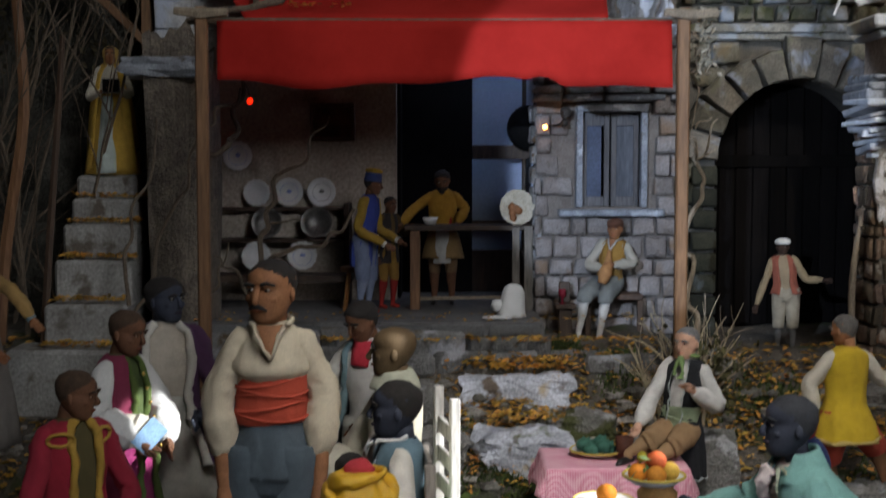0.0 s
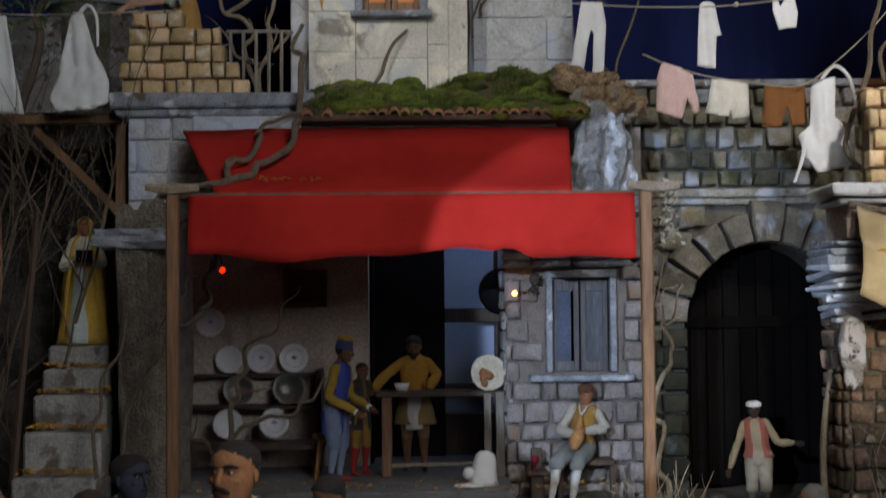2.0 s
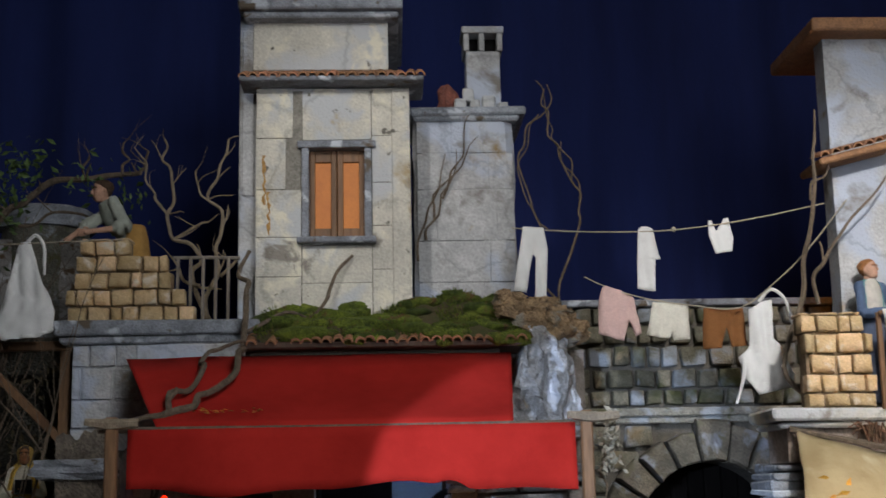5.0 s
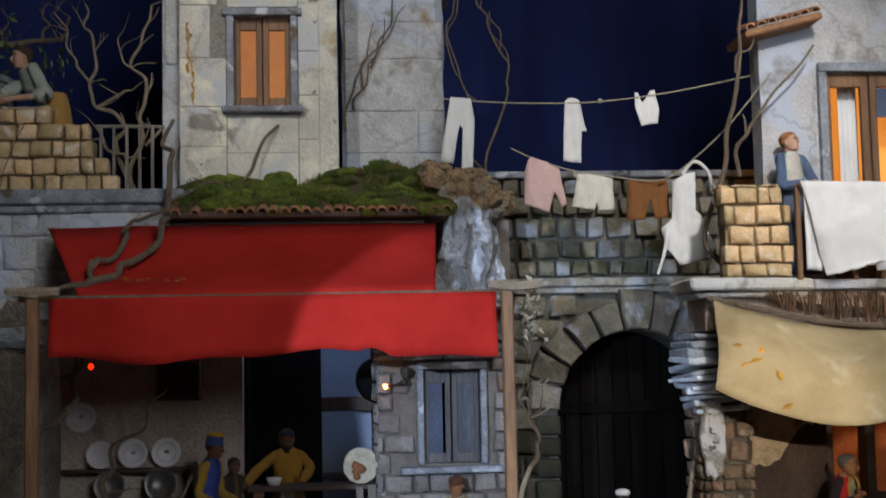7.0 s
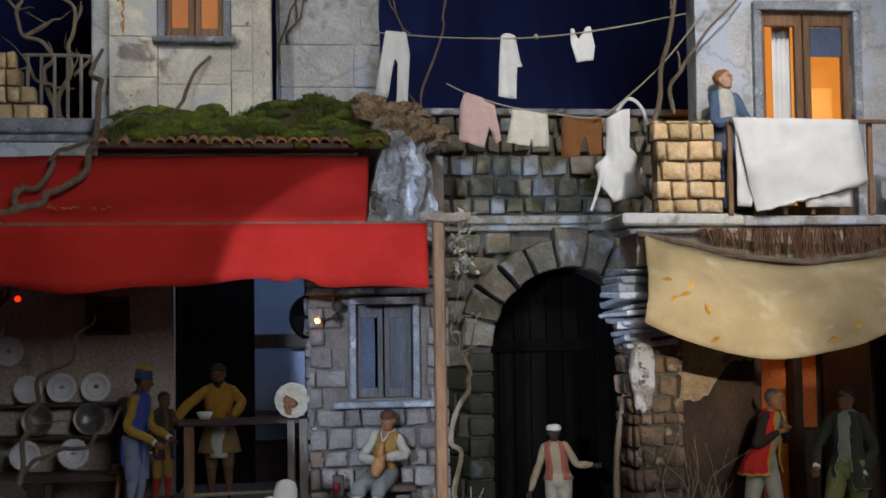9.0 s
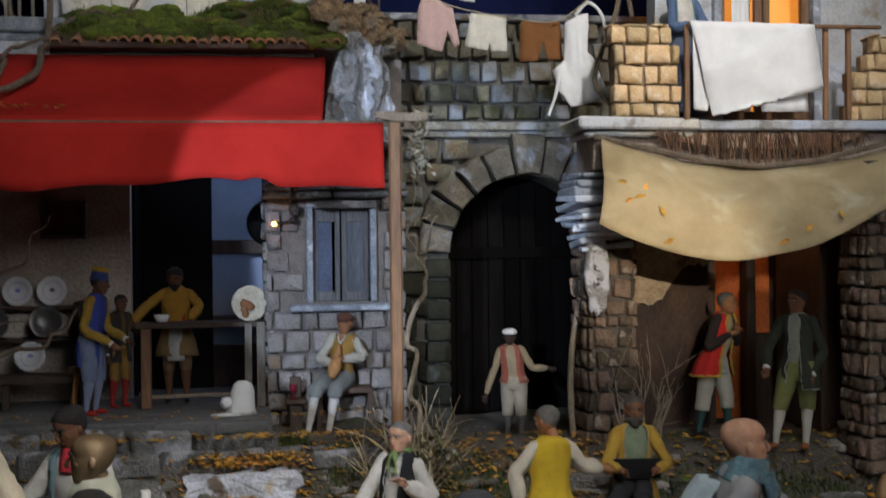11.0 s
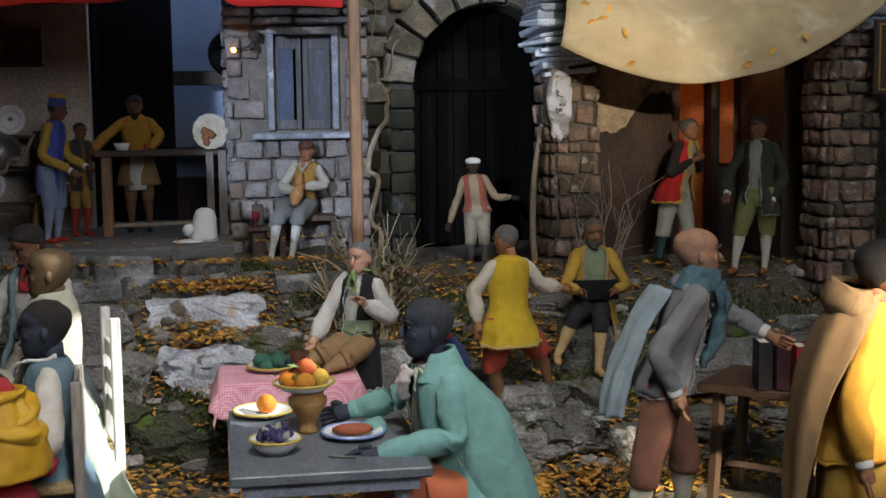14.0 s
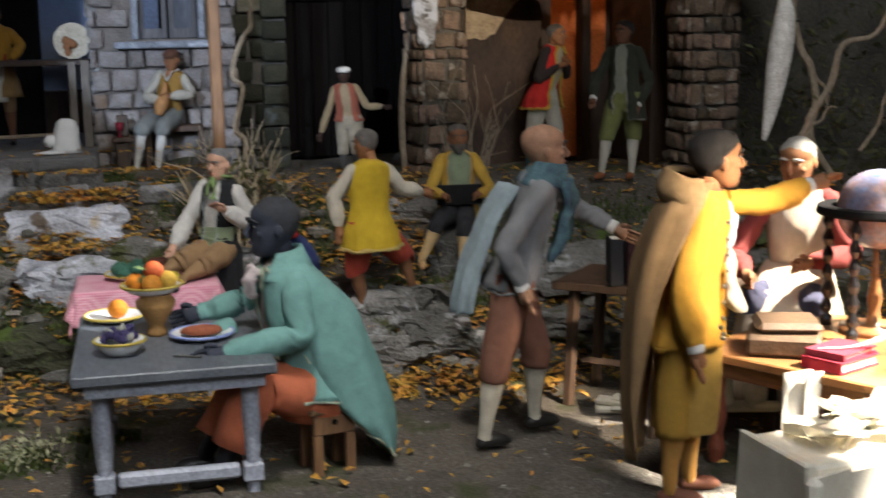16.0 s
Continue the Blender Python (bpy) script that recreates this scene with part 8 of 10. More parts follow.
r = rng(3)
fol = bmesh.new()
for at, n, s in (((-0.83, 2.95, 1.52), 90, 0.035), ((-0.79, 2.95, 1.61), 80, 0.028), ((-0.64, 2.94, 1.56), 30, 0.025), ((-0.54, 2.93, 1.53), 34, 0.03), ((-0.9, 2.97, 1.45), 60, 0.05), ((-0.55, 2.9, 1.45), 24, 0.03), ((-0.93, 2.97, 1.56), 90, 0.045)):
    leaves(fol, at, n, s, 0.0135, r)
bare_tree("bowed_tree", "bowed bare tree with small green leaves behind the parapet", [
    [(-0.93, 2.98, 1.18, 0.016), (-0.87, 2.97, 1.38, 0.014), (-0.828, 2.95, 1.498, 0.012), (-0.764, 2.95, 1.539, 0.011), (-0.645, 2.95, 1.572, 0.010), (-0.524, 2.95, 1.585, 0.008), (-0.505, 2.95, 1.60, 0.006), (-0.50, 2.95, 1.64, 0.004)],
    [(-0.645, 2.95, 1.572, 0.005), (-0.655, 2.95, 1.60, 0.004), (-0.64, 2.95, 1.63, 0.003)],
    [(-0.56, 2.95, 1.583, 0.005), (-0.545, 2.95, 1.62, 0.004), (-0.56, 2.95, 1.66, 0.003)],
    [(-0.80, 2.95, 1.46, 0.006), (-0.72, 2.94, 1.49, 0.005), (-0.62, 2.93, 1.46, 0.004), (-0.55, 2.92, 1.43, 0.003)]], foliage=fol, twigs=True)
bare_tree("dead_shrub", "crooked leafless grey shrub growing at the railing", [
    [(-0.33, 2.88, 1.2, 0.009), (-0.375, 2.88, 1.30, 0.008), (-0.36, 2.88, 1.36, 0.007), (-0.425, 2.88, 1.41, 0.006), (-0.44, 2.88, 1.47, 0.006), (-0.43, 2.88, 1.54, 0.005), (-0.455, 2.88, 1.60, 0.004), (-0.45, 2.88, 1.65, 0.003)],
    [(-0.44, 2.88, 1.47, 0.005), (-0.47, 2.88, 1.52, 0.004), (-0.49, 2.88, 1.59, 0.003), (-0.52, 2.88, 1.63, 0.0025)],
    [(-0.425, 2.88, 1.41, 0.005), (-0.375, 2.88, 1.44, 0.004), (-0.345, 2.88, 1.45, 0.003)],
    [(-0.345, 2.87, 1.22, 0.008), (-0.32, 2.87, 1.33, 0.007), (-0.315, 2.87, 1.42, 0.006), (-0.345, 2.87, 1.50, 0.005), (-0.325, 2.87, 1.55, 0.005), (-0.31, 2.87, 1.60, 0.004), (-0.30, 2.87, 1.645, 0.004)],
    [(-0.345, 2.87, 1.50, 0.004), (-0.37, 2.87, 1.54, 0.003), (-0.375, 2.87, 1.57, 0.0025)],
    [(-0.315, 2.87, 1.32, 0.006), (-0.275, 2.87, 1.36, 0.005), (-0.25, 2.86, 1.34, 0.004)],
    [(-0.36, 2.87, 1.30, 0.006), (-0.41, 2.87, 1.34, 0.005), (-0.43, 2.87, 1.37, 0.003)]], BARK_PALE, twigs=True)
bare_tree("climbing_branch", "grey crooked branch lying over the red canopy", [
    [(-0.238, 2.77, 1.36, 0.006), (-0.232, 2.70, 1.28, 0.008), (-0.230, 2.64, 1.20, 0.009), (-0.226, 2.57, 1.12, 0.010), (-0.232, 2.5, 1.068, 0.010), (-0.275, 2.43, 1.022, 0.009), (-0.30, 2.41, 0.995, 0.010), (-0.36, 2.385, 0.975, 0.011), (-0.39, 2.37, 0.972, 0.006), (-0.43, 2.36, 0.957, 0.004)],
    [(-0.345, 2.40, 0.98, 0.009), (-0.315, 2.46, 1.03, 0.008), (-0.31, 2.55, 1.09, 0.007), (-0.28, 2.58, 1.12, 0.006), (-0.22, 2.6, 1.14, 0.005)],
    [(-0.34, 2.39, 0.98, 0.007), (-0.34, 2.385, 1.01, 0.006), (-0.332, 2.40, 1.03, 0.003)],
    [(-0.225, 2.62, 1.16, 0.006), (-0.1, 2.70, 1.2, 0.005), (-0.06, 2.76, 1.27, 0.006), (-0.01, 2.785, 1.35, 0.005)]], BARK)
bare_tree("tap_room_branch", "dry forked branch standing before the plate shelves", [
    [(-0.385, 2.57, 0.374, 0.008), (-0.37, 2.6, 0.49, 0.008), (-0.355, 2.6, 0.56, 0.0075), (-0.34, 2.6, 0.616, 0.007), (-0.322, 2.6, 0.676, 0.006), (-0.268, 2.6, 0.745, 0.004), (-0.23, 2.6, 0.786, 0.002)],
    [(-0.37, 2.6, 0.475, 0.007), (-0.33, 2.6, 0.507, 0.0065), (-0.28, 2.6, 0.522, 0.006), (-0.24, 2.6, 0.527, 0.0055), (-0.205, 2.6, 0.555, 0.005), (-0.18, 2.6, 0.6, 0.004)],
    [(-0.353, 2.6, 0.57, 0.004), (-0.32, 2.6, 0.574, 0.003), (-0.28, 2.6, 0.578, 0.0015)],
    [(-0.39, 2.55, 0.42, 0.005), (-0.4, 2.5, 0.478, 0.0045), (-0.43, 2.5, 0.49, 0.004), (-0.455, 2.5, 0.512, 0.002)],
    [(-0.452, 2.5, 0.44, 0.004), (-0.44, 2.5, 0.485, 0.0035), (-0.418, 2.5, 0.538, 0.002)]], BARK, category="branch", twigs=False)
bare_tree("stair_vine", "twisted grey vine trunk climbing beside the stair", [
    [(-0.60, 2.44, 0.30, 0.005), (-0.585, 2.46, 0.42, 0.005), (-0.565, 2.52, 0.52, 0.005), (-0.525, 2.54, 0.62, 0.005), (-0.50, 2.53, 0.70, 0.004), (-0.47, 2.5, 0.76, 0.004), (-0.44, 2.5, 0.80, 0.005), (-0.40, 2.55, 0.84, 0.004)],
    [(-0.60, 2.44, 0.42, 0.006), (-0.60, 2.47, 0.55, 0.005), (-0.57, 2.5, 0.66, 0.004), (-0.56, 2.52, 0.78, 0.003)],
    [(-0.47, 2.52, 0.69, 0.006), (-0.45, 2.56, 0.71, 0.008), (-0.43, 2.6, 0.74, 0.008), (-0.435, 2.66, 0.80, 0.007), (-0.42, 2.68, 0.90, 0.006)]], BARK)
r = rng(11)
t = thing("dry_thicket", "thicket of bare dark twigs and poles beside the stair", "shrub")
for k in range(5):
    bm = bmesh.new()
    x = -0.82 - 0.05 * k + r.uniform(-0.03, 0.03)
    grow(bm, (x, 2.6 + r.uniform(-0.1, 0.25), 0.28), (r.uniform(-0.15, 0.2), 0, 1), 0.75 + r.uniform(-0.15, 0.2), 0.006, 2, r, 0.12, 0.35)
    part("branch", bm, BARK, t)
bm = bmesh.new()
tube(bm, [(-0.90, 2.58, 0.30, 0.013), (-0.885, 2.6, 0.54, 0.013), (-0.845, 2.6, 0.79, 0.012), (-0.855, 2.6, 1.02, 0.011), (-0.86, 2.6, 1.14, 0.01)], sub=4, wob=0.05)
part("pole", bm, WOOD_BROWN, t, "pale brown wooden pole")
bm = bmesh.new()
tube(bm, [(-0.792, 2.52, 0.30, 0.008), (-0.785, 2.56, 0.55, 0.008), (-0.775, 2.6, 0.8, 0.007), (-0.77, 2.62, 0.95, 0.006)], sub=3)
part("pole", bm, WOOD_DARK, t, "dark slender pole")
bm = bmesh.new()
for k in range(260):
    x, z = r.uniform(-1.3, -0.6), r.uniform(0.9, 1.14)
    leaves(bm, (x, r.uniform(2.8, 2.9), z), 3, 0.02, 0.012, r)
tagged(part("dry_foliage", bm, mat("dim_leaf", (0.07, 0.055, 0.025), (0.035, 0.03, 0.016), 0.8, 30, 300, 0.2, rand=0.4, island=True)), "dim dry foliage hanging on the rock face", "foliage", kind="stuff")
bare_tree("tower_creeper", "bare looping creeper stems beside the tower", [
    [(0.46, 2.86, 1.20, 0.004), (0.459, 2.85, 1.265, 0.004), (0.49, 2.85, 1.36, 0.004), (0.512, 2.85, 1.46, 0.0035), (0.50, 2.85, 1.53, 0.0035), (0.47, 2.85, 1.62, 0.003), (0.45, 2.85, 1.70, 0.003), (0.442, 2.85, 1.757, 0.0025)],
    [(0.46, 2.86, 1.25, 0.004), (0.43, 2.86, 1.40, 0.0035), (0.40, 2.86, 1.50, 0.003), (0.378, 2.86, 1.60, 0.003), (0.40, 2.86, 1.67, 0.003), (0.455, 2.86, 1.72, 0.0025), (0.45, 2.86, 1.77, 0.002)],
    [(0.44, 2.86, 1.42, 0.003), (0.405, 2.86, 1.47, 0.0025), (0.382, 2.86, 1.53, 0.0025), (0.40, 2.87, 1.62, 0.002), (0.43, 2.87, 1.70, 0.002)],
    [(0.498, 2.85, 1.53, 0.003), (0.485, 2.85, 1.60, 0.0025), (0.46, 2.86, 1.66, 0.002), (0.442, 2.86, 1.74, 0.002), (0.425, 2.86, 1.78, 0.002)],
    [(0.512, 2.85, 1.45, 0.003), (0.505, 2.86, 1.55, 0.0025), (0.478, 2.86, 1.63, 0.002)]], BARK)
bare_tree("post_vine", "bare curling vine climbing the canopy post and arch", [
    [(0.50, 2.42, 0.26, 0.008), (0.49, 2.46, 0.40, 0.008), (0.495, 2.52, 0.50, 0.007), (0.485, 2.56, 0.56, 0.008), (0.52, 2.58, 0.62, 0.007), (0.525, 2.58, 0.66, 0.006), (0.505, 2.58, 0.70, 0.006), (0.50, 2.56, 0.74, 0.005), (0.48, 2.52, 0.76, 0.003)],
    [(0.51, 2.58, 0.70, 0.004), (0.53, 2.57, 0.73, 0.003), (0.545, 2.56, 0.78, 0.0025)],
    [(0.505, 2.57, 0.70, 0.004), (0.545, 2.57, 0.72, 0.003)],
    [(0.49, 2.5, 0.76, 0.003), (0.515, 2.5, 0.775, 0.0025), (0.52, 2.49, 0.78, 0.002)],
    [(0.485, 2.46, 0.92, 0.003), (0.475, 2.46, 0.86, 0.003), (0.482, 2.46, 0.80, 0.002), (0.47, 2.46, 0.74, 0.002), (0.49, 2.47, 0.70, 0.0015)]], BARK_PALE)
r = rng(23)
bm = bmesh.new()
for k in range(60):
    c = Vector((0.475 + r.uniform(-0.012, 0.03), 2.40 + r.uniform(-0.02, 0.05), r.uniform(0.85, 0.965)))
    leaves(bm, c, 2, 0.008, 0.01, r)
tagged(part("dried_ivy", bm, mat("pale_dry_leaf", (0.42, 0.38, 0.3), (0.25, 0.22, 0.16), 0.8, 30, 300, 0.2, rand=0.4, island=True)), "pale dried ivy hanging from the canopy post", "ivy", kind="stuff")
r = rng(29)
bush = thing("dry_bush", "dry brush of pale twigs around the post foot", "bush")
for k in range(52):
    bm = bmesh.new()
    x, y = 0.46 + r.uniform(-0.045, 0.05), 2.43 + r.uniform(-0.05, 0.05)
    grow(bm, (x, y, ground_z(x, y) - 0.005), (r.uniform(-0.75, 0.6), r.uniform(-0.3, 0.1), 1), r.uniform(0.1, 0.2), 0.0034 if k % 2 else 0.0024, 1, r, 0.2, 0.3)
    part("twig", bm, mat("straw_twig", (0.5, 0.42, 0.28), (0.34, 0.27, 0.17), 0.85, 60, 300, 0.5) if k % 3 else BARK_PALE, bush)
bm = bmesh.new()
for k in range(120):
    leaves(bm, (0.49 + r.uniform(-0.06, 0.06), 2.36 + r.uniform(-0.04, 0.04), 0.24 + r.uniform(0, 0.12)), 2, 0.015, 0.011, r)
part("foliage", bm, mat("olive_leaf", (0.09, 0.085, 0.03), (0.05, 0.045, 0.02), 0.8, 30, 300, 0.2, rand=0.5, island=True), bush, "sparse olive leaves")
bm = bmesh.new()
tube(bm, [(0.838, 2.60, 0.30, 0.0065), (0.832, 2.60, 0.40, 0.007), (0.836, 2.60, 0.49, 0.0065), (0.848, 2.60, 0.57, 0.006), (0.862, 2.605, 0.63, 0.006), (0.874, 2.61, 0.68, 0.005)], sub=5, wob=0.08)
tagged(part("crooked_staff", bm, BARK_PALE), "crooked grey wooden staff leaning on the pier", "staff")
r = rng(37)
twigs = thing("pier_shrub", "small dry shrub of pale twigs at the pier", "shrub")
for k in range(14):
    bm = bmesh.new()
    x, y = 0.93 + r.uniform(-0.03, 0.03), 2.455 + r.uniform(-0.02, 0.02)
    grow(bm, (x, y, ground_z(x, y) - 0.005), (r.uniform(-0.5, 0.5), r.uniform(-0.25, 0.0), 1), r.uniform(0.12, 0.2), 0.0026, 2, r, 0.2, 0.35)
    part("twig", bm, BARK_PALE, twigs)
bare_tree("balcony_sapling", "bare forked sapling stems by the balcony corner", [
    [(0.94, 2.60, 1.0, 0.008), (0.939, 2.59, 1.212, 0.008), (0.955, 2.58, 1.33, 0.007), (0.979, 2.58, 1.455, 0.006), (0.985, 2.58, 1.55, 0.005), (0.99, 2.58, 1.62, 0.003)],
    [(0.975, 2.60, 1.2, 0.007), (0.985, 2.58, 1.284, 0.006), (1.02, 2.57, 1.34, 0.005), (1.07, 2.565, 1.40, 0.004), (1.134, 2.56, 1.475, 0.003)],
    [(0.968, 2.58, 1.42, 0.004), (1.0, 2.58, 1.47, 0.003), (1.01, 2.58, 1.50, 0.002)],
    [(0.985, 2.58, 1.29, 0.004), (0.98, 2.58, 1.33, 0.003)]], BARK)
bare_tree("pale_sapling", "pale bare branches standing behind the study table", [
    [(1.38, 2.0, 0.20, 0.009), (1.41, 2.0, 0.343, 0.009), (1.445, 2.0, 0.43, 0.009), (1.488, 2.0, 0.501, 0.008), (1.573, 2.0, 0.588, 0.006), (1.66, 2.0, 0.68, 0.004)],
    [(1.445, 2.0, 0.43, 0.004), (1.48, 2.0, 0.455, 0.003), (1.5, 2.0, 0.46, 0.002)],
    [(1.62, 2.2, 0.3, 0.01), (1.585, 2.22, 0.45, 0.01), (1.565, 2.25, 0.56, 0.01), (1.56, 2.25, 0.68, 0.009), (1.57, 2.25, 0.80, 0.007), (1.60, 2.25, 0.95, 0.005)],
    [(1.565, 2.25, 0.55, 0.006), (1.60, 2.25, 0.50, 0.005), (1.62, 2.24, 0.44, 0.004)],
    [(1.55, 2.0, 0.38, 0.005), (1.59, 2.0, 0.44, 0.004), (1.62, 2.0, 0.52, 0.003)]], BARK_PALE)
# sack-like shape added as a stand-in for an unidentified white hanging thing
bm = bmesh.new()
tube(bm, [(1.505, 2.22, 0.665, 0.006), (1.502, 2.2, 0.63, 0.018), (1.495, 2.2, 0.56, 0.024), (1.482, 2.2, 0.47, 0.018), (1.47, 2.2, 0.41, 0.009), (1.465, 2.2, 0.385, 0.004)], sub=5, seg=12)
ob = part("hanging_sack", bm, mat("pale_hanging_surface", (0.72, 0.7, 0.66), (0.5, 0.47, 0.42), 0.8, 40, 300, 0.5), smooth=True)
tagged(ob, "long pale tied shape hanging from a branch", "sack")
bm = bmesh.new()
tube(bm, [(1.505, 2.22, 0.66, 0.0015), (1.52, 2.23, 0.74, 0.0015), (1.57, 2.25, 0.80, 0.0015)], sub=3)
tagged(part("sack_cord", bm, ROPE), "cord that ties the hanging pale shape", "cord")
r = rng(47)
bm = bmesh.new()
for k in range(420):
    leaves(bm, (1.5 + r.uniform(0.0, 0.4), 2.25 + r.uniform(-0.05, 0.2), 0.28 + r.random() ** 1.5 * 0.35), 2, 0.02, 0.013, r)
tagged(part("dark_hedge", bm, mat("hedge_leaf", (0.07, 0.08, 0.03), (0.05, 0.04, 0.015), 0.7, 30, 300, 0.2, rand=0.5, island=True)), "dark green hedge leaves beyond the pier", "hedge", kind="stuff")

# ---- rocks on the slope ----
# pale stone, with the bluish spot light put into its raised tone
SPOTLIT_ROCK = mat("spotlit_pale_rock", (0.56, 0.58, 0.64), (0.3, 0.31, 0.34), 0.95, 16, 180, 0.5, dist=0.006, flakes=(((0.14, 0.11, 0.085), 12, 0.56, 0.62), ((0.44, 0.35, 0.23), 11, 0.58, 0.64), ((0.1, 0.12, 0.035), 9, 0.62, 0.68)))
GREY_ROCK = mat("grey_rock", (0.24, 0.23, 0.215), (0.12, 0.115, 0.1), 0.95, 20, 180, 1.0, dist=0.01, rand=0.3, flakes=(((0.4, 0.4, 0.4), 18, 0.56, 0.62), ((0.07, 0.075, 0.025), 12, 0.57, 0.63)))
MOSS_ROCK = mat("mossy_rock", (0.1, 0.105, 0.055), (0.06, 0.055, 0.04), 0.95, 20, 180, 1.0, dist=0.01, rand=0.3, flakes=(((0.1, 0.15, 0.03), 14, 0.54, 0.6), ((0.3, 0.29, 0.26), 18, 0.6, 0.66)))
rock("pale_block", "pale crumbling stone block topped with leaves", (0.146, 2.535, 0.205), (0.21, 0.11, 0.088), SPOTLIT_ROCK, 2, cuts=7, amp=0.17, box_like=0.86)
rock("pale_block", "pale rugged stone block on the slope", (0.155, 2.37, 0.118), (0.165, 0.12, 0.088), SPOTLIT_ROCK, 5, cuts=6, amp=0.2, box_like=0.85)
rock("pale_block", "pale rugged stone block on the slope", (0.25, 2.43, 0.165), (0.14, 0.09, 0.06), GREY_ROCK, 6, cuts=4, amp=0.18, box_like=0.8)
r = rng(61)
for i in range(46):
    if i < 28:
        x, y = r.uniform(0.5, 1.65), r.uniform(2.03, 2.42)
    else:
        x, y = r.uniform(-0.75, 0.42), r.uniform(2.2, 2.48)
    if (0.62 < x < 0.78 and y < 2.16) or (0.36 < x < 0.52 and y < 2.3):
        continue
    s = r.uniform(0.05, 0.12)
    rock("slope_stone", ("flat grey stone bedded in the leafy slope", "mossy stone bedded in the leafy slope")[i % 3 == 0], (x, y, ground_z(x, y) - 0.012), (s * 1.3, s * 0.9, s * r.uniform(0.35, 0.6)), (MOSS_ROCK if i % 3 == 0 else GREY_ROCK), i + 20, cuts=4, amp=0.22, box_like=0.7, group="slope stones")
rock("long_slab", "long flat grey stone slab across the slope", (1.13, 2.17, 0.135), (0.3, 0.08, 0.085), GREY_ROCK, 91, cuts=9, amp=0.14, box_like=0.85)
for i, (x, y, sx, sz) in enumerate(((0.60, 2.075, 0.1, 0.07), (0.69, 2.07, 0.12, 0.06), (0.78, 2.085, 0.1, 0.075), (0.86, 2.075, 0.09, 0.06), (0.66, 2.13, 0.14, 0.09), (0.78, 2.14, 0.12, 0.095))):
    rock("step_stone", "rugged grey stone in the low step underfoot", (x, y, ground_z(x, y) - 0.035), (sx, 0.085, sz), GREY_ROCK, 193 + i, cuts=7, amp=0.3, box_like=0.7, group="step stones")
rock("seat_stone", "grey boulder used as a seat", (0.874, 2.30, 0.13), (0.1, 0.09, 0.12), GREY_ROCK, 95, amp=0.12, box_like=0.8)
rock("seat_stone", "grey boulder used as a seat", (0.46, 2.26, 0.05), (0.12, 0.11, 0.19), GREY_ROCK, 97, amp=0.12, box_like=0.8)
for i, (x, y, sx, sz) in enumerate(((-0.1, 2.46, 0.2, 0.1), (-0.3, 2.45, 0.24, 0.11), (-0.02, 2.36, 0.12, 0.08), (0.06, 2.28, 0.1, 0.06), (0.1, 2.27, 0.12, 0.05))):
    rock("bank_stone", "dark mossy stone in the bank", (x, y, ground_z(x, y) - 0.03), (sx, 0.1, sz), MOSS_ROCK if i > 2 else GREY_ROCK, 70 + i, cuts=6, amp=0.22, box_like=0.75, group="bank stones")

# ---- loose rubble on the slope ----
r = rng(64)
bm = bmesh.new()
for k in range(620):
    x = r.uniform(-0.9, 1.75)
    y = r.uniform(2.0, 2.5) if x > 0.45 else r.uniform(2.22, 2.5)
    if noise.noise(Vector((x * 6, y * 6, 12))) < -0.12:
        continue
    s = r.uniform(0.006, 0.02)
    ball(bm, (x, y, ground_z(x, y) + s * 0.15), s, 0, 6, 0.7, (1.3, 1.0, 0.6))
for k in range(90):
    x, y = r.uniform(-0.9, 1.5), r.uniform(1.4, 2.0)
    ball(bm, (x, y, ground_z(x, y)), r.uniform(0.002, 0.006), 0, 5, 0.6, (1.2, 1.0, 0.6))
tagged(part("loose_rubble", bm, mat("rubble_stone", (0.3, 0.28, 0.25), (0.13, 0.12, 0.1), 0.95, 40, 220, 0.9, rand=0.55, island=True, dist=0.004)), "loose grey stones scattered over the slope", "rubble", kind="stuff")

# ---- leaf litter, moss and grass ----
r = rng(88)
bm = bmesh.new()


def litter(x, y, z, s, lift=0.35):
    a = r.uniform(0, 6.283)
    tilt = Vector((r.uniform(-lift, lift), r.uniform(-lift, lift), 1)).normalized()
    u = Vector((math.cos(a), math.sin(a), 0))
    u = (u - tilt * u.dot(tilt)).normalized()
    v = tilt.cross(u)
    c = Vector((x, y, z + 0.006))
    fold = tilt * s * r.uniform(0.1, 0.35)
    m0, m1 = c - u * s, c + u * s
    q = [bm.verts.new(k) for k in (m0, c - u * 0.2 * s + v * s * 0.45 + fold, m1, c - u * 0.2 * s - v * s * 0.45 + fold)]
    bm.faces.new((q[0], q[2], q[1]))
    bm.faces.new((q[0], q[3], q[2]))


count = 0
while count < 9800:
    x, y = r.uniform(-0.95, 1.75), r.uniform(1.5, 2.62)
    d = 0.10 + 0.9 * smooth_step(1.95, 2.08, y) * (0.35 + 0.65 * (noise.noise(Vector((x * 7, y * 7, 5))) > -0.05))
    if x > 0.45 and 1.95 < y < 2.08:
        d = 0.95
    if y < 1.95:
        d = 0.02 + 0.1 * max(0, noise.noise(Vector((x * 5, y * 5, 8))))
    if y > 2.52:
        d *= 0.3
    if x > 0.9 and y > 2.2:
        d *= 0.3
    if r.random() < d:
        litter(x, y, ground_z(x, y) + r.uniform(0, 0.006), r.uniform(0.006, 0.0135))
        count += 1
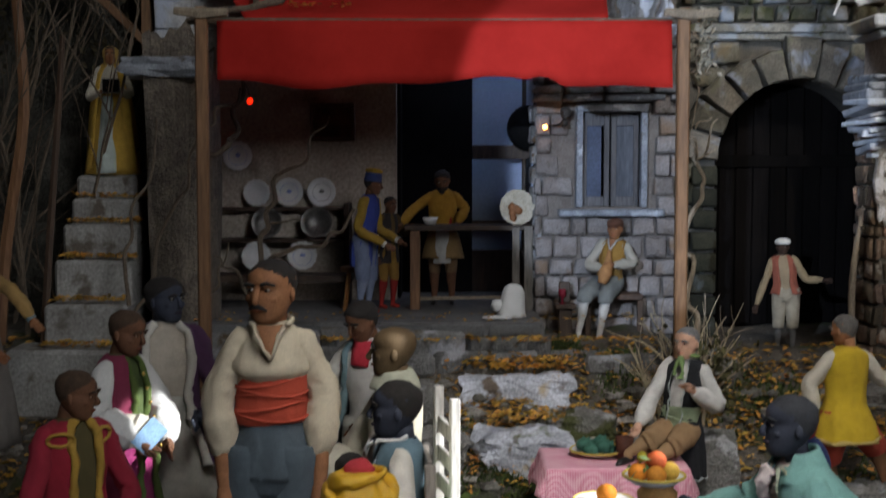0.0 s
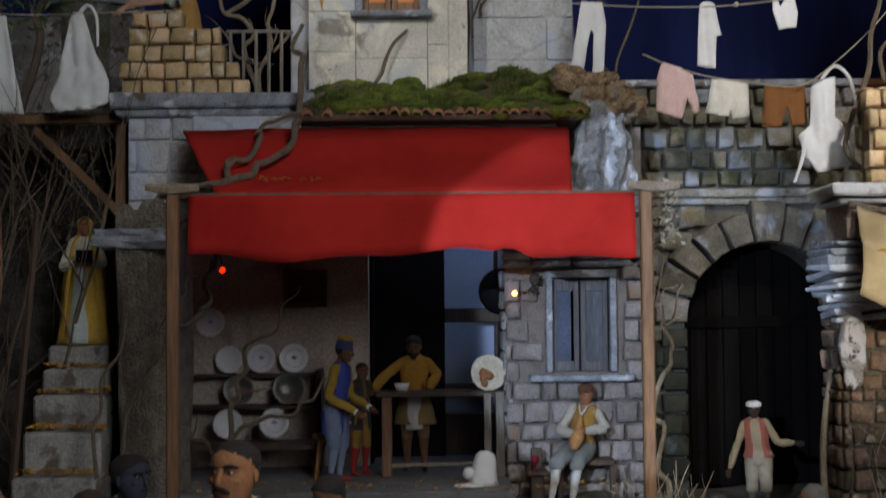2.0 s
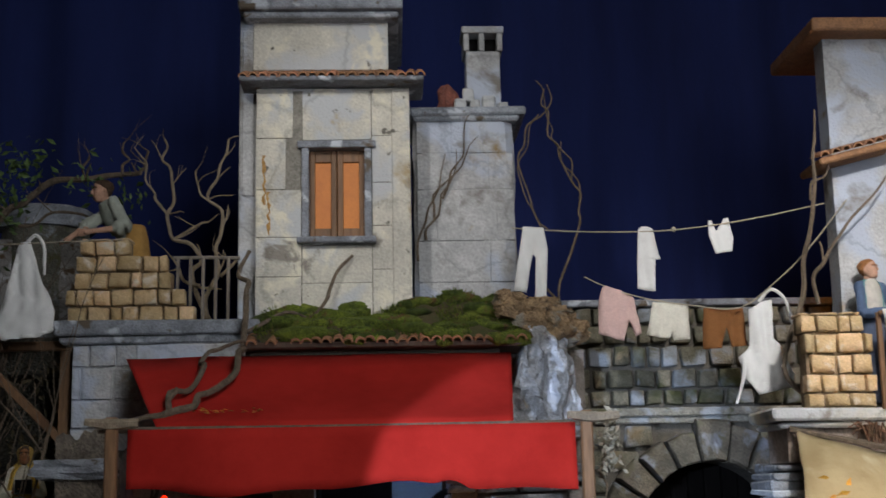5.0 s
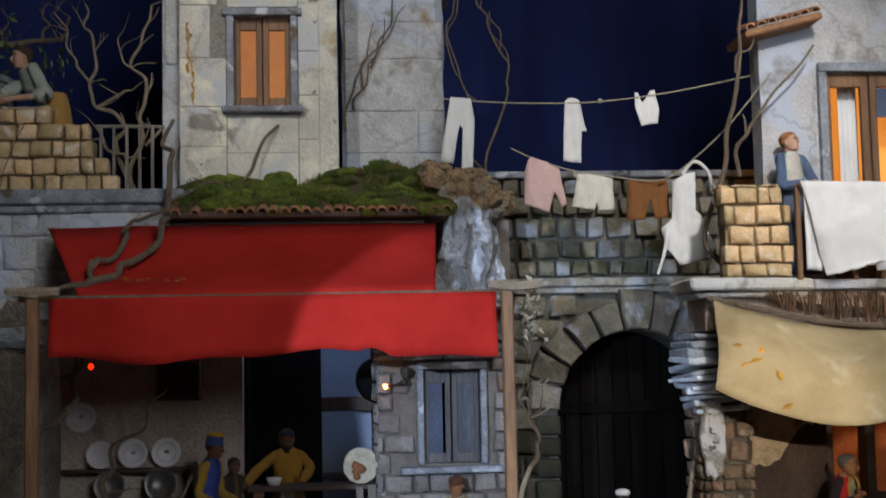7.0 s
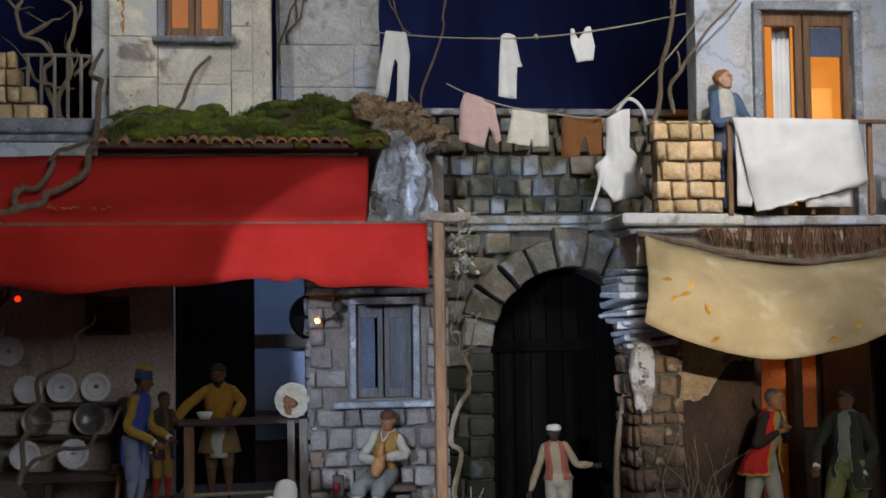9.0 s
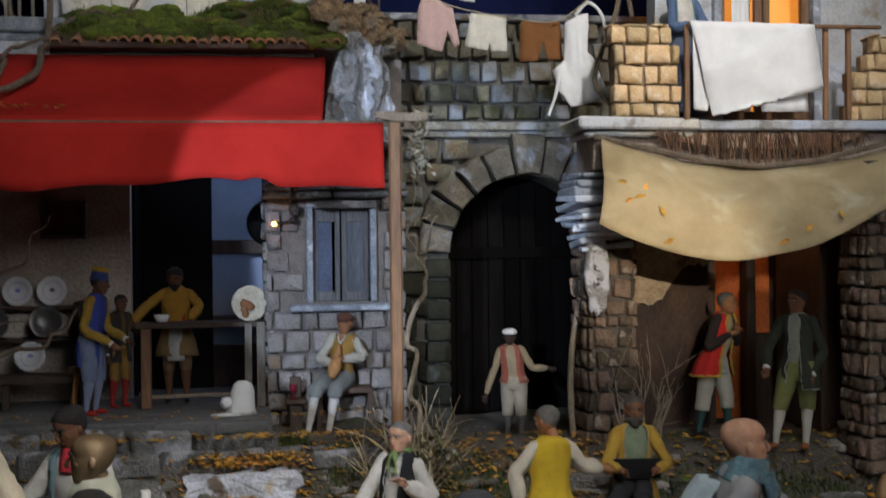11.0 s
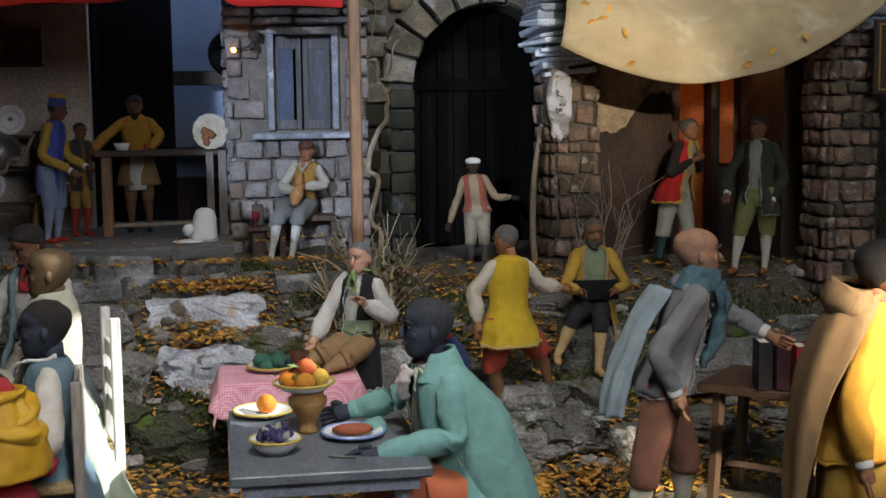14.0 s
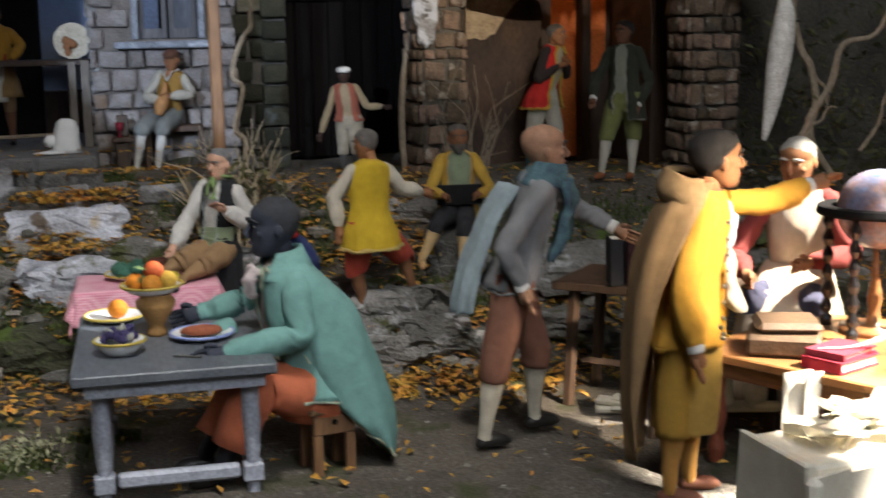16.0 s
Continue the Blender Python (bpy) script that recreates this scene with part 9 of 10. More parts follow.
for k in range(700):
    x, y = r.uniform(-0.55, 0.42), r.gauss(2.5, 0.028)
    if noise.noise(Vector((x * 8, y * 8, 2))) > -0.1:
        litter(x, y, (0.337 if y > 2.5 else ground_z(x, y)) + r.uniform(0, 0.006), r.uniform(0.006, 0.012), 0.5)
for k in range(420):
    x, y = r.uniform(0.45, 1.0), 2.0 - abs(r.gauss(0, 0.05))
    litter(x, y, ground_z(x, y) + r.uniform(0, 0.005), r.uniform(0.006, 0.012), 0.5)
for k in range(130):
    litter(r.uniform(-0.55, 0.42), r.uniform(2.54, 2.7), 0.369 + r.uniform(0, 0.004), r.uniform(0.005, 0.009), 0.3)
for i, (y, z) in enumerate(STEPS[:5]):
    for k in range(110):
        litter(r.uniform(-0.775, -0.625), y + 0.008 + abs(r.gauss(0.02, 0.018)), z + r.uniform(0, 0.008), r.uniform(0.006, 0.01), 0.6)
for k in range(240):
    litter(0.146 + r.uniform(-0.1, 0.1), 2.535 + r.uniform(-0.04, 0.05), 0.297 + r.uniform(0, 0.01), r.uniform(0.006, 0.011), 0.5)
for k in range(220):
    litter(0.146 + r.gauss(0, 0.055), r.uniform(2.482, 2.516), 0.286 + abs(r.gauss(0, 0.008)), r.uniform(0.006, 0.012), 0.7)
for k in range(110):
    litter(0.155 + r.uniform(-0.075, 0.075), 2.375 + r.uniform(-0.05, 0.05), 0.211 + r.uniform(0, 0.008), r.uniform(0.006, 0.011), 0.5)
for k in range(26):
    x = -0.24 + r.uniform(-0.06, 0.07)
    litter(x, 2.37 + r.uniform(-0.02, 0.03), 0.972 + r.uniform(0, 0.01), 0.007, 0.4)
tagged(part("leaf_litter", bm, LEAF), "yellow and brown fallen leaves on the ground", "leaves", kind="stuff")
bm = bmesh.new()
for k in range(9000):
    patch = r.choice(((0.10, 2.27, 0.09, 0.06), (0.83, 2.22, 0.16, 0.06), (1.2, 2.37, 0.24, 0.045), (0.9, 2.16, 0.12, 0.04), (0.05, 1.80, 0.10, 0.05), (0.05, 1.80, 0.10, 0.05), (0.21, 1.88, 0.05, 0.02), (-0.05, 2.42, 0.16, 0.04), (0.24, 2.56, 0.04, 0.02), (1.3, 2.25, 0.2, 0.05), (0.56, 2.12, 0.05, 0.06), (0.6, 2.4, 0.1, 0.08), (0.12, 2.30, 0.1, 0.05), (0.98, 2.3, 0.2, 0.05), (1.1, 2.4, 0.2, 0.05), (0.78, 2.12, 0.1, 0.05), (0.35, 2.5, 0.06, 0.03)))
    x, y = patch[0] + r.gauss(0, 0.5) * patch[2], patch[1] + r.gauss(0, 0.5) * patch[3]
    z, h, a = ground_z(x, y), r.uniform(0.006, 0.02), r.uniform(0, 6.28)
    d = Vector((math.cos(a), math.sin(a), 0)) * 0.003
    p, t = Vector((x, y, z - 0.002)), Vector((x + r.uniform(-0.01, 0.01), y + r.uniform(-0.01, 0.01), z + h))
    bm.faces.new([bm.verts.new(q) for q in (p - d, p + d, t)])
tagged(part("moss_tufts", bm, MOSS), "tufts of moss and grass on the ground", "moss", kind="stuff")
bm = bmesh.new()
for k in range(500):
    leaves(bm, (0.05 + r.gauss(0, 0.05), 1.80 + r.gauss(0, 0.03), 0.012 + r.random() * 0.018), 1, 0.004, 0.006, r)
tagged(part("lichen_clump", bm, mat("pale_lichen", (0.4, 0.4, 0.26), (0.26, 0.27, 0.14), 0.9, 60, 300, 0.3, rand=0.3, island=True)), "pale dry lichen clump lying on the ground", "lichen", kind="stuff")


# ---- dining table and its dishes ----
TOP = 0.19
table = thing("dining_table", "dark grey painted wooden table with turned legs", "table")
part("tabletop", boxes((0.185, 0.445, 1.545, 1.905, TOP - 0.014, TOP), bevel=0.002), TABLE_GREY, table)
part("apron", boxes((0.200, 0.43, 1.562, 1.574, TOP - 0.034, TOP - 0.0145), (0.200, 0.43, 1.875, 1.887, TOP - 0.034, TOP - 0.0145), (0.200, 0.212, 1.574, 1.875, TOP - 0.034, TOP - 0.0145), (0.418, 0.43, 1.574, 1.875, TOP - 0.034, TOP - 0.0145), bevel=0.001), LEG_GREY, table)
for x in (0.218, 0.412):
    for y in (1.60, 1.858):
        bm = bmesh.new()
        lathe(bm, [(0.009, 0.0), (0.008, 0.015), (0.012, 0.018)], (x, y, 0), seg=14)
        box(bm, x - 0.0135, x + 0.0135, y - 0.0135, y + 0.0135, 0.018, 0.042, 0.002)
        lathe(bm, [(0.008, 0.042), (0.0105, 0.06), (0.0125, 0.10), (0.0115, 0.14), (0.009, 0.156), (0.014, 0.157), (0.014, TOP - 0.0145)], (x, y, 0), seg=14)
        part("leg", bm, LEG_GREY, table)
    part("stretcher", boxes((x - 0.009, x + 0.009, 1.617, 1.841, 0.022, 0.04), bevel=0.003), LEG_GREY, table)
part("stretcher", boxes((0.235, 0.395, 1.592, 1.608, 0.022, 0.042), bevel=0.004), LEG_GREY, table)


def dish(name, label, at, prof, material, rim=None, category="plate"):
    ob = thing(name, label, category, at=at)
    bm = bmesh.new()
    lathe(bm, prof, seg=30)
    part("body", bm, material, ob, smooth=True)
    if rim:
        bm = bmesh.new()
        rr, zz = max(prof, key=lambda q: q[0])
        tube(bm, [(rr * math.cos(a), rr * math.sin(a), zz, 0.0022) for a in np.linspace(0, 6.283, 25)], sub=1)
        part("rim", bm, rim, ob, "yellow painted rim")
    return ob


YELLOW_GLAZE = painted((0.5, 0.38, 0.08))
FLAT = [(0.001, 0.002), (0.024, 0.002), (0.03, 0.0045), (0.042, 0.009), (0.044, 0.0085), (0.03, 0.001), (0.02, 0.0), (0.001, 0.0)]


def fruit(at, r, col, label, category="fruit", name="orange", sq=(1, 1, 0.92)):
    bm = bmesh.new()
    ball(bm, (0, 0, r * sq[2] * 0.97), r, seg=14, rough=0.06, sq=sq)
    key = painted(col)
    ob = part(name, bm, key, smooth=True)
    ob.location = at
    return tagged(ob, label, category, "table fruit")


ORANGE = (0.6, 0.2, 0.02)
dish("fruit_plate", "white plate with yellow painted rim on the table", (0.237, 1.866, TOP), FLAT, CERAMIC, YELLOW_GLAZE)
fruit((0.242, 1.868, TOP + 0.003), 0.0155, ORANGE, "ripe orange lying on a white plate")
bowl = dish("fig_bowl", "white bowl with yellow rim filled with dark figs", (0.247, 1.655, TOP), [(0.85 * u, 0.92 * w) for u, w in ((0.001, 0.004), (0.024, 0.005), (0.035, 0.02), (0.039, 0.023), (0.04, 0.021), (0.034, 0.011), (0.022, 0.0), (0.001, 0.0))], CERAMIC, YELLOW_GLAZE, "bowl")
rr = rng(5)
for i in range(26):
    a, k = i * 2.4, 0.022 * math.sqrt((i + 0.5) / 26)
    bm = bmesh.new()
    lathe(bm, [(0.001, -0.005), (0.0048, -0.003), (0.0056, 0.001), (0.0036, 0.0045), (0.0014, 0.0075), (0.001, 0.0085)], seg=9, m=pose(0, 0, 0, rr.uniform(-40, 40), rr.uniform(-40, 40), 0))
    ob = part("fig", bm, painted((0.055, 0.045, 0.12) if i % 6 else (0.3, 0.3, 0.26)), smooth=True)
    ob.location = (0.247 + k * math.cos(a), 1.655 + k * math.sin(a), TOP + 0.0225 + 0.006 * (1 - i / 26) + (0.006 if i % 4 == 0 else 0))
    tagged(ob, "small dark blue fig heaped in the bowl", "fig", "figs in the bowl")
dish("stem_pot", "turned ochre clay stem pot on the table", (0.297, 1.752, TOP), [(0.001, 0.0), (0.014, 0.0), (0.014, 0.006), (0.011, 0.014), (0.017, 0.026), (0.027, 0.042), (0.028, 0.05), (0.022, 0.056), (0.024, 0.06), (0.02, 0.06), (0.001, 0.05)], painted((0.4, 0.22, 0.08)), None, "pot")
dish("fruit_dish", "cream dish heaped with oranges on the stem pot", (0.293, 1.755, TOP + 0.06), [(0.001, 0.002), (0.024, 0.003), (0.04, 0.011), (0.043, 0.013), (0.043, 0.011), (0.03, 0.002), (0.02, 0.0), (0.001, 0.0)], CERAMIC, YELLOW_GLAZE)
for i, (dx, dy, dz) in enumerate(((-0.022, 0.0, 0.006), (0.0, 0.02, 0.005), (0.022, 0.004, 0.006), (0.0, -0.02, 0.006), (0.003, 0.0, 0.022))):
    fruit((0.293 + dx, 1.755 + dy, TOP + 0.058 + dz), 0.0145, (ORANGE, (0.5, 0.16, 0.03), (0.42, 0.26, 0.04), (0.55, 0.22, 0.03), (0.5, 0.1, 0.03))[i], "orange heaped in the fruit dish")
bm = bmesh.new()
leaves(bm, (0.275, 1.745, TOP + 0.085), 12, 0.010, 0.010, rr)
tagged(part("orange_leaf", bm, LEAF_GREEN), "green leaves among the oranges", "leaf", kind="stuff")
dish("meat_plate", "blue-bordered white plate with meat on the table", (0.358, 1.715, TOP), FLAT, CERAMIC, CERAMIC_BLUE)
bm = bmesh.new()
ball(bm, (0.358, 1.715, TOP + 0.011), 0.026, rough=0.3, sq=(1.1, 0.7, 0.3))
tagged(part("roast_meat", bm, painted((0.32, 0.1, 0.05)), smooth=True), "slice of roast meat on the plate", "meat")
bm = bmesh.new()
tube(bm, [(0.315, 1.615, TOP + 0.002, 0.0012), (0.35, 1.60, TOP + 0.002, 0.002)], sub=1)
tagged(part("table_knife", bm, PEWTER), "dark knife lying on the table", "knife")
stool = thing("wooden_stool", "brown wooden stool with pierced side boards", "stool", at=(0.522, 1.66, 0), turn=12)
part("seat", boxes((-0.037, 0.037, -0.036, 0.036, 0.088, 0.1), bevel=0.004, jit=0.001), WOOD_BROWN, stool)
for y in (-0.027, 0.027):
    bm = bmesh.new()
    for s in (-1, 1):
        box(bm, s * 0.024 - 0.007, s * 0.024 + 0.007, y - 0.005, y + 0.005, 0.0, 0.06, 0.001)
    box(bm, -0.03, 0.03, y - 0.0055, y + 0.0055, 0.06, 0.0875, 0.002)
    part("side_board", bm, WOOD_BROWN, stool)
    # solid black plug, its colour imitating the dark inside a pierced hole
    bm = bmesh.new()
    lathe(bm, [(0.001, 0.0), (0.0045, 0.0), (0.0045, 0.013), (0.001, 0.013)], (-0.0, y - 0.0065, 0.078), m=pose(0, 0, 0, -90, 0, 0), seg=10)
    part("pierced_hole", bm, BLACK, stool)

# ---- checked cloth table ----
small = thing("side_table", "low grey wooden table under a checked cloth", "table")
part("tabletop", boxes((0.175, 0.40, 2.075, 2.22, 0.178, 0.190), bevel=0.002), LEG_GREY, small)
for x in (0.19, 0.385):
    for y in (2.085, 2.205):
        part("leg", boxes((x - 0.008, x + 0.008, y - 0.008, y + 0.008, 0.0, 0.178), bevel=0.001), LEG_GREY, small)
gm = bpy.data.materials.new("pink_gingham")
gm.use_nodes = True
nt = gm.node_tree
tc = nt.nodes.new("ShaderNodeTexCoord")
val = []
for axis in ("X", "Y", "Z"):
    sep = nt.nodes.new("ShaderNodeSeparateXYZ") if not val else sep
    if not val:
        nt.links.new(tc.outputs["Object"], sep.inputs[0])
    mth = nt.nodes.new("ShaderNodeMath")
    mth.operation = "MULTIPLY"
    mth.inputs[1].default_value = 1500.0
    nt.links.new(sep.outputs[axis], mth.inputs[0])
    sn = nt.nodes.new("ShaderNodeMath")
    sn.operation = "SINE"
    nt.links.new(mth.outputs[0], sn.inputs[0])
    val.append(sn)
ad = nt.nodes.new("ShaderNodeMath")
ad.operation = "ADD"
nt.links.new(val[0].outputs[0], ad.inputs[0])
ad2 = nt.nodes.new("ShaderNodeMath")
ad2.operation = "ADD"
nt.links.new(val[1].outputs[0], ad2.inputs[0])
nt.links.new(val[2].outputs[0], ad2.inputs[1])
nt.links.new(ad2.outputs[0], ad.inputs[1])
mr = nt.nodes.new("ShaderNodeMapRange")
mr.inputs["From Min"].default_value, mr.inputs["From Max"].default_value = -1.4, 1.4
nt.links.new(ad.outputs[0], mr.inputs["Value"])
mx = nt.nodes.new("ShaderNodeMix")
mx.data_type = "RGBA"
mx.inputs["A"].default_value, mx.inputs["B"].default_value = (0.6, 0.2, 0.28, 1), (0.74, 0.44, 0.5, 1)
nt.links.new(mr.outputs[0], mx.inputs["Factor"])
nt.links.new(mx.outputs["Result"], nt.nodes["Principled BSDF"].inputs["Base Color"])
nt.nodes["Principled BSDF"].inputs["Roughness"].default_value = 0.9
bm = bmesh.new()
n = 44
g = []
for i in range(n):
    row = []
    for j in range(n):
        u, v = -0.5 + i / (n - 1), -0.5 + j / (n - 1)
        x, y = 0.2875 + u * 0.33, 2.1475 + v * 0.27
        dx, dy = max(0, abs(x - 0.2875) - 0.118), max(0, abs(y - 2.1475) - 0.078)
        d = math.hypot(dx, dy)
        ang = math.atan2(y - 2.1475, x - 0.2875)
        z = 0.1945 - d * 0.95 + 0.0015 * noise.noise(Vector((x * 30, y * 30, 0)))
        k = min(1, d / 0.04)
        px = 0.2875 + (x - 0.2875) - math.copysign(dx, x - 0.2875) * 0.72 + 0.006 * k * math.sin(ang * 13) * math.copysign(1, x - 0.2875)
        py = 2.1475 + (y - 2.1475) - math.copysign(dy, y - 2.1475) * 0.72 + 0.007 * k * math.sin(x * 110) * math.copysign(1, y - 2.1475)
        row.append(bm.verts.new((px, py, z)))
    g.append(row)
for i in range(n - 1):
    for j in range(n - 1):
        bm.faces.new((g[i][j], g[i + 1][j], g[i + 1][j + 1], g[i][j + 1]))
ob = part("checked_cloth", bm, gm, smooth=True)
md = ob.modifiers.new("thickness", "SOLIDIFY")
md.thickness = 0.0015
tagged(ob, "pink and white checked tablecloth draped over the low table", "tablecloth")
dish("green_plate", "white plate with green vegetables on the checked cloth", (0.262, 2.165, 0.1965), FLAT, CERAMIC, YELLOW_GLAZE)
for i in range(6):
    bm = bmesh.new()
    ball(bm, (0, 0, 0.009), 0.014, rough=0.5, seg=12, sq=(1, 0.9, 0.8))
    ob = part("green_pepper", bm, painted((0.05, 0.14, 0.1)), smooth=True)
    ob.location = (0.262 + 0.02 * math.cos(i * 1.05), 2.165 + 0.018 * math.sin(i * 1.05), 0.1995 + (0.006 if i % 2 else 0))
    tagged(ob, "dark green pepper on the plate", "vegetable", "peppers")
dish("brown_cup", "dark brown cup on the checked cloth", (0.307, 2.14, 0.196), [(0.001, 0.003), (0.012, 0.003), (0.014, 0.036), (0.0155, 0.036), (0.0135, 0.0), (0.001, 0.0)], painted((0.07, 0.025, 0.015)), None, "cup")
fruit((0.333, 2.115, 0.196), 0.0095, (0.36, 0.3, 0.03), "small yellow-green lemon on the cloth", name="lemon")
fruit((0.362, 2.12, 0.196), 0.012, (0.42, 0.26, 0.08), "pale yellow pear on the cloth", name="pear", sq=(1.2, 1, 0.8))

# ---- chairs at the left ----
def ladder_chair(at, turn, label, tall=0.31, wood=WOOD_GREY):
    ob = thing("ladder_chair", label, "chair", "ladder-back chairs", at=at, turn=turn)
    for x in (-0.06, 0.06):
        part("back_post", boxes((x - 0.0075, x + 0.0075, 0.045, 0.06, 0, tall), bevel=0.0015), wood, ob)
        part("front_leg", boxes((x - 0.0075, x + 0.0075, -0.06, -0.045, 0, 0.13), bevel=0.0015), wood, ob)
        part("side_rail", boxes((x - 0.004, x + 0.004, -0.0445, 0.0445, 0.05, 0.06), bevel=0.001), wood, ob)
    part("seat", boxes((-0.066, 0.066, -0.062, 0.044, 0.131, 0.143), bevel=0.002), mat("rush_seat", (0.3, 0.22, 0.1), (0.2, 0.14, 0.07), 0.9, 60, 300, 0.6), ob)
    for z in (0.17, 0.215, 0.262):
        part("slat", boxes((-0.0522, 0.0522, 0.049, 0.056, z, z + 0.026), bevel=0.0015), wood, ob)
    return ob


# the spotlight on this chair is put into its whitened wood colour
ladder_chair((-0.046, 1.985, 0), -78, "ladder-back chair under the gowned figure, spotlight put into its white colour", 0.335, mat("spotlit_chair_wood", (0.66, 0.64, 0.6), (0.5, 0.47, 0.43), 0.6, 22, 200, 0.4, stretch=(1, 1, 0.15)))
ladder_chair((-0.075, 1.775, 0), -85, "grey weathered ladder-back chair beside the square", 0.285)
for x, y, h in ((-0.522, 1.79, 0.16), (-0.085, 1.66, 0.098), (1.335, 1.80, 0.165)):
    ob = thing("block_seat", "plain dark wooden box seat under a figure", "seat", "box seats", at=(x, y, ground_z(x, y)))
    part("box", boxes((-0.04, 0.04, -0.035, 0.035, 0.0, h - 0.012), bevel=0.003), WOOD_DARK, ob)
    part("lid", boxes((-0.044, 0.044, -0.039, 0.039, h - 0.0115, h), bevel=0.002), WOOD_DARK, ob)
for i, (dx, rot) in enumerate(((0, 10), (0.004, 28), (0.008, 46))):
    ob = thing("playing_card", "white and blue playing card held up", "card", "cards", at=(-0.462 + dx, 1.888 - i * 0.002, 0.27))
    ob.matrix_world = pose(-0.462 + dx, 1.888 - i * 0.002, 0.27, 78, rot, 20)
    part("face", boxes((-0.016, 0.016, 0.0, 0.05, -0.0006, 0.0006), bevel=0), PAPER if i < 2 else painted((0.25, 0.4, 0.6)), ob)

# ---- study on the right ----
study = thing("study_table", "varnished orange-brown writing table", "table", at=(1.262, 1.46, 0), turn=-60)
part("tabletop", boxes((-0.2, 0.2, -0.165, 0.165, 0.152, 0.165), bevel=0.002), WOOD_ORANGE, study)
part("apron", boxes((-0.185, 0.185, -0.15, -0.138, 0.128, 0.1515), (-0.185, 0.185, 0.138, 0.15, 0.128, 0.1515), (-0.185, -0.173, -0.138, 0.138, 0.128, 0.1515), (0.173, 0.185, -0.138, 0.138, 0.128, 0.1515), bevel=0.001), WOOD_ORANGE, study)
for x in (-0.17, 0.17):
    for y in (-0.135, 0.135):
        bm = bmesh.new()
        lathe(bm, [(0.010, 0.0), (0.013, 0.02), (0.009, 0.04), (0.015, 0.07), (0.011, 0.1), (0.014, 0.128)], (x, y, 0), seg=12)
        part("leg", bm, mat("red_wood", (0.22, 0.06, 0.03), (0.13, 0.035, 0.02), 0.4, 20, 200, 0.2), study)
globe = thing("table_globe", "painted globe in a black turned wooden stand", "globe", at=(1.315, 1.56, 0.1655))
bm = bmesh.new()
ball(bm, (0, 0, 0.18), 0.058, seg=32, sq=(1, 1, 1))
part("sphere", bm, mat("globe_paint", (0.1, 0.16, 0.28), (0.3, 0.14, 0.08), 0.25, 16, 120, 0.05, spec=0.6), globe, "blue and rust painted globe", smooth=True)
bm = bmesh.new()
lathe(bm, [(0.062, 0.174), (0.085, 0.174), (0.087, 0.178), (0.085, 0.186), (0.062, 0.186), (0.062, 0.174)], seg=40)
part("horizon_ring", bm, BLACK, globe, "glossy black horizon ring")
for a in (35, 125, 215, 305):
    bm = bmesh.new()
    c, s = 0.074 * math.cos(radians(a)), 0.074 * math.sin(radians(a))
    prof = [(0.009, 0.0), (0.009, 0.014)]
    for k in range(6):
        z = 0.016 + k * 0.026
        prof += [(0.0045, z), (0.0085, z + 0.008), (0.0085, z + 0.014), (0.0045, z + 0.024)]
    prof += [(0.007, 0.174)]
    lathe(bm, prof, (c, s, 0), seg=12)
    part("turned_leg", bm, mat("ebony", (0.02, 0.018, 0.017), (0.014, 0.012, 0.012), 0.2, 20, 200, 0.05, spec=0.7), globe, smooth=True)
bm = bmesh.new()
lathe(bm, [(0.002, 0.0), (0.05, 0.0), (0.05, 0.008), (0.012, 0.011), (0.008, 0.03), (0.011, 0.05), (0.006, 0.08), (0.004, 0.122)], seg=20)
part("foot", bm, WOOD_ORANGE, globe, smooth=True)


def book(at, turn, size, col, label, group="books"):
    ob = thing("book", label, "book", group, at=at)
    ob.matrix_world = pose(*at, 0, 0, turn)
    w, d, t = size
    part("cover", boxes((-w / 2, w / 2, -d / 2, d / 2, 0, 0.0025), (-w / 2, w / 2, -d / 2, d / 2, t - 0.0025, t), (-w / 2, -w / 2 + 0.003, -d / 2, d / 2, 0.0026, t - 0.0026), bevel=0.0005), cloth(col), ob)
    part("page_block", boxes((-w / 2 + 0.0035, w / 2 - 0.003, -d / 2 + 0.003, d / 2 - 0.003, 0.0026, t - 0.0026), bevel=0), PAPER, ob)
    return ob


BOOKRED = (0.36, 0.02, 0.04)
book((1.170, 1.405, 0.1655), 25, (0.085, 0.062, 0.016), BOOKRED, "red-bound book lying on the study table")
book((1.172, 1.407, 0.1818), 28, (0.078, 0.058, 0.009), (0.3, 0.03, 0.05), "red-bound book lying on another book")
bm = bmesh.new()
tube(bm, [(1.135, 1.40, 0.1925, 0.001), (1.18, 1.39, 0.194, 0.002), (1.215, 1.385, 0.203, 0.004), (1.23, 1.38, 0.21, 0.001)], sub=3)
tagged(part("quill_pen", bm, LINEN), "white quill pen resting on a book", "pen")
bm = bmesh.new()
box(bm, -0.05, 0.05, -0.05, 0.05, 0.0, 0.03, 0.006, m=pose(1.140, 1.500, 0.1655, 0, 0, -30))
box(bm, -0.045, 0.045, -0.045, 0.04, 0.0301, 0.045, 0.008, m=pose(1.145, 1.505, 0.1655, 0, 0, -20))
tagged(part("leather_case", bm, mat("brown_leather", (0.14, 0.085, 0.045), (0.08, 0.05, 0.03), 0.5, 30, 200, 0.4)), "worn brown leather case on the study table", "case")
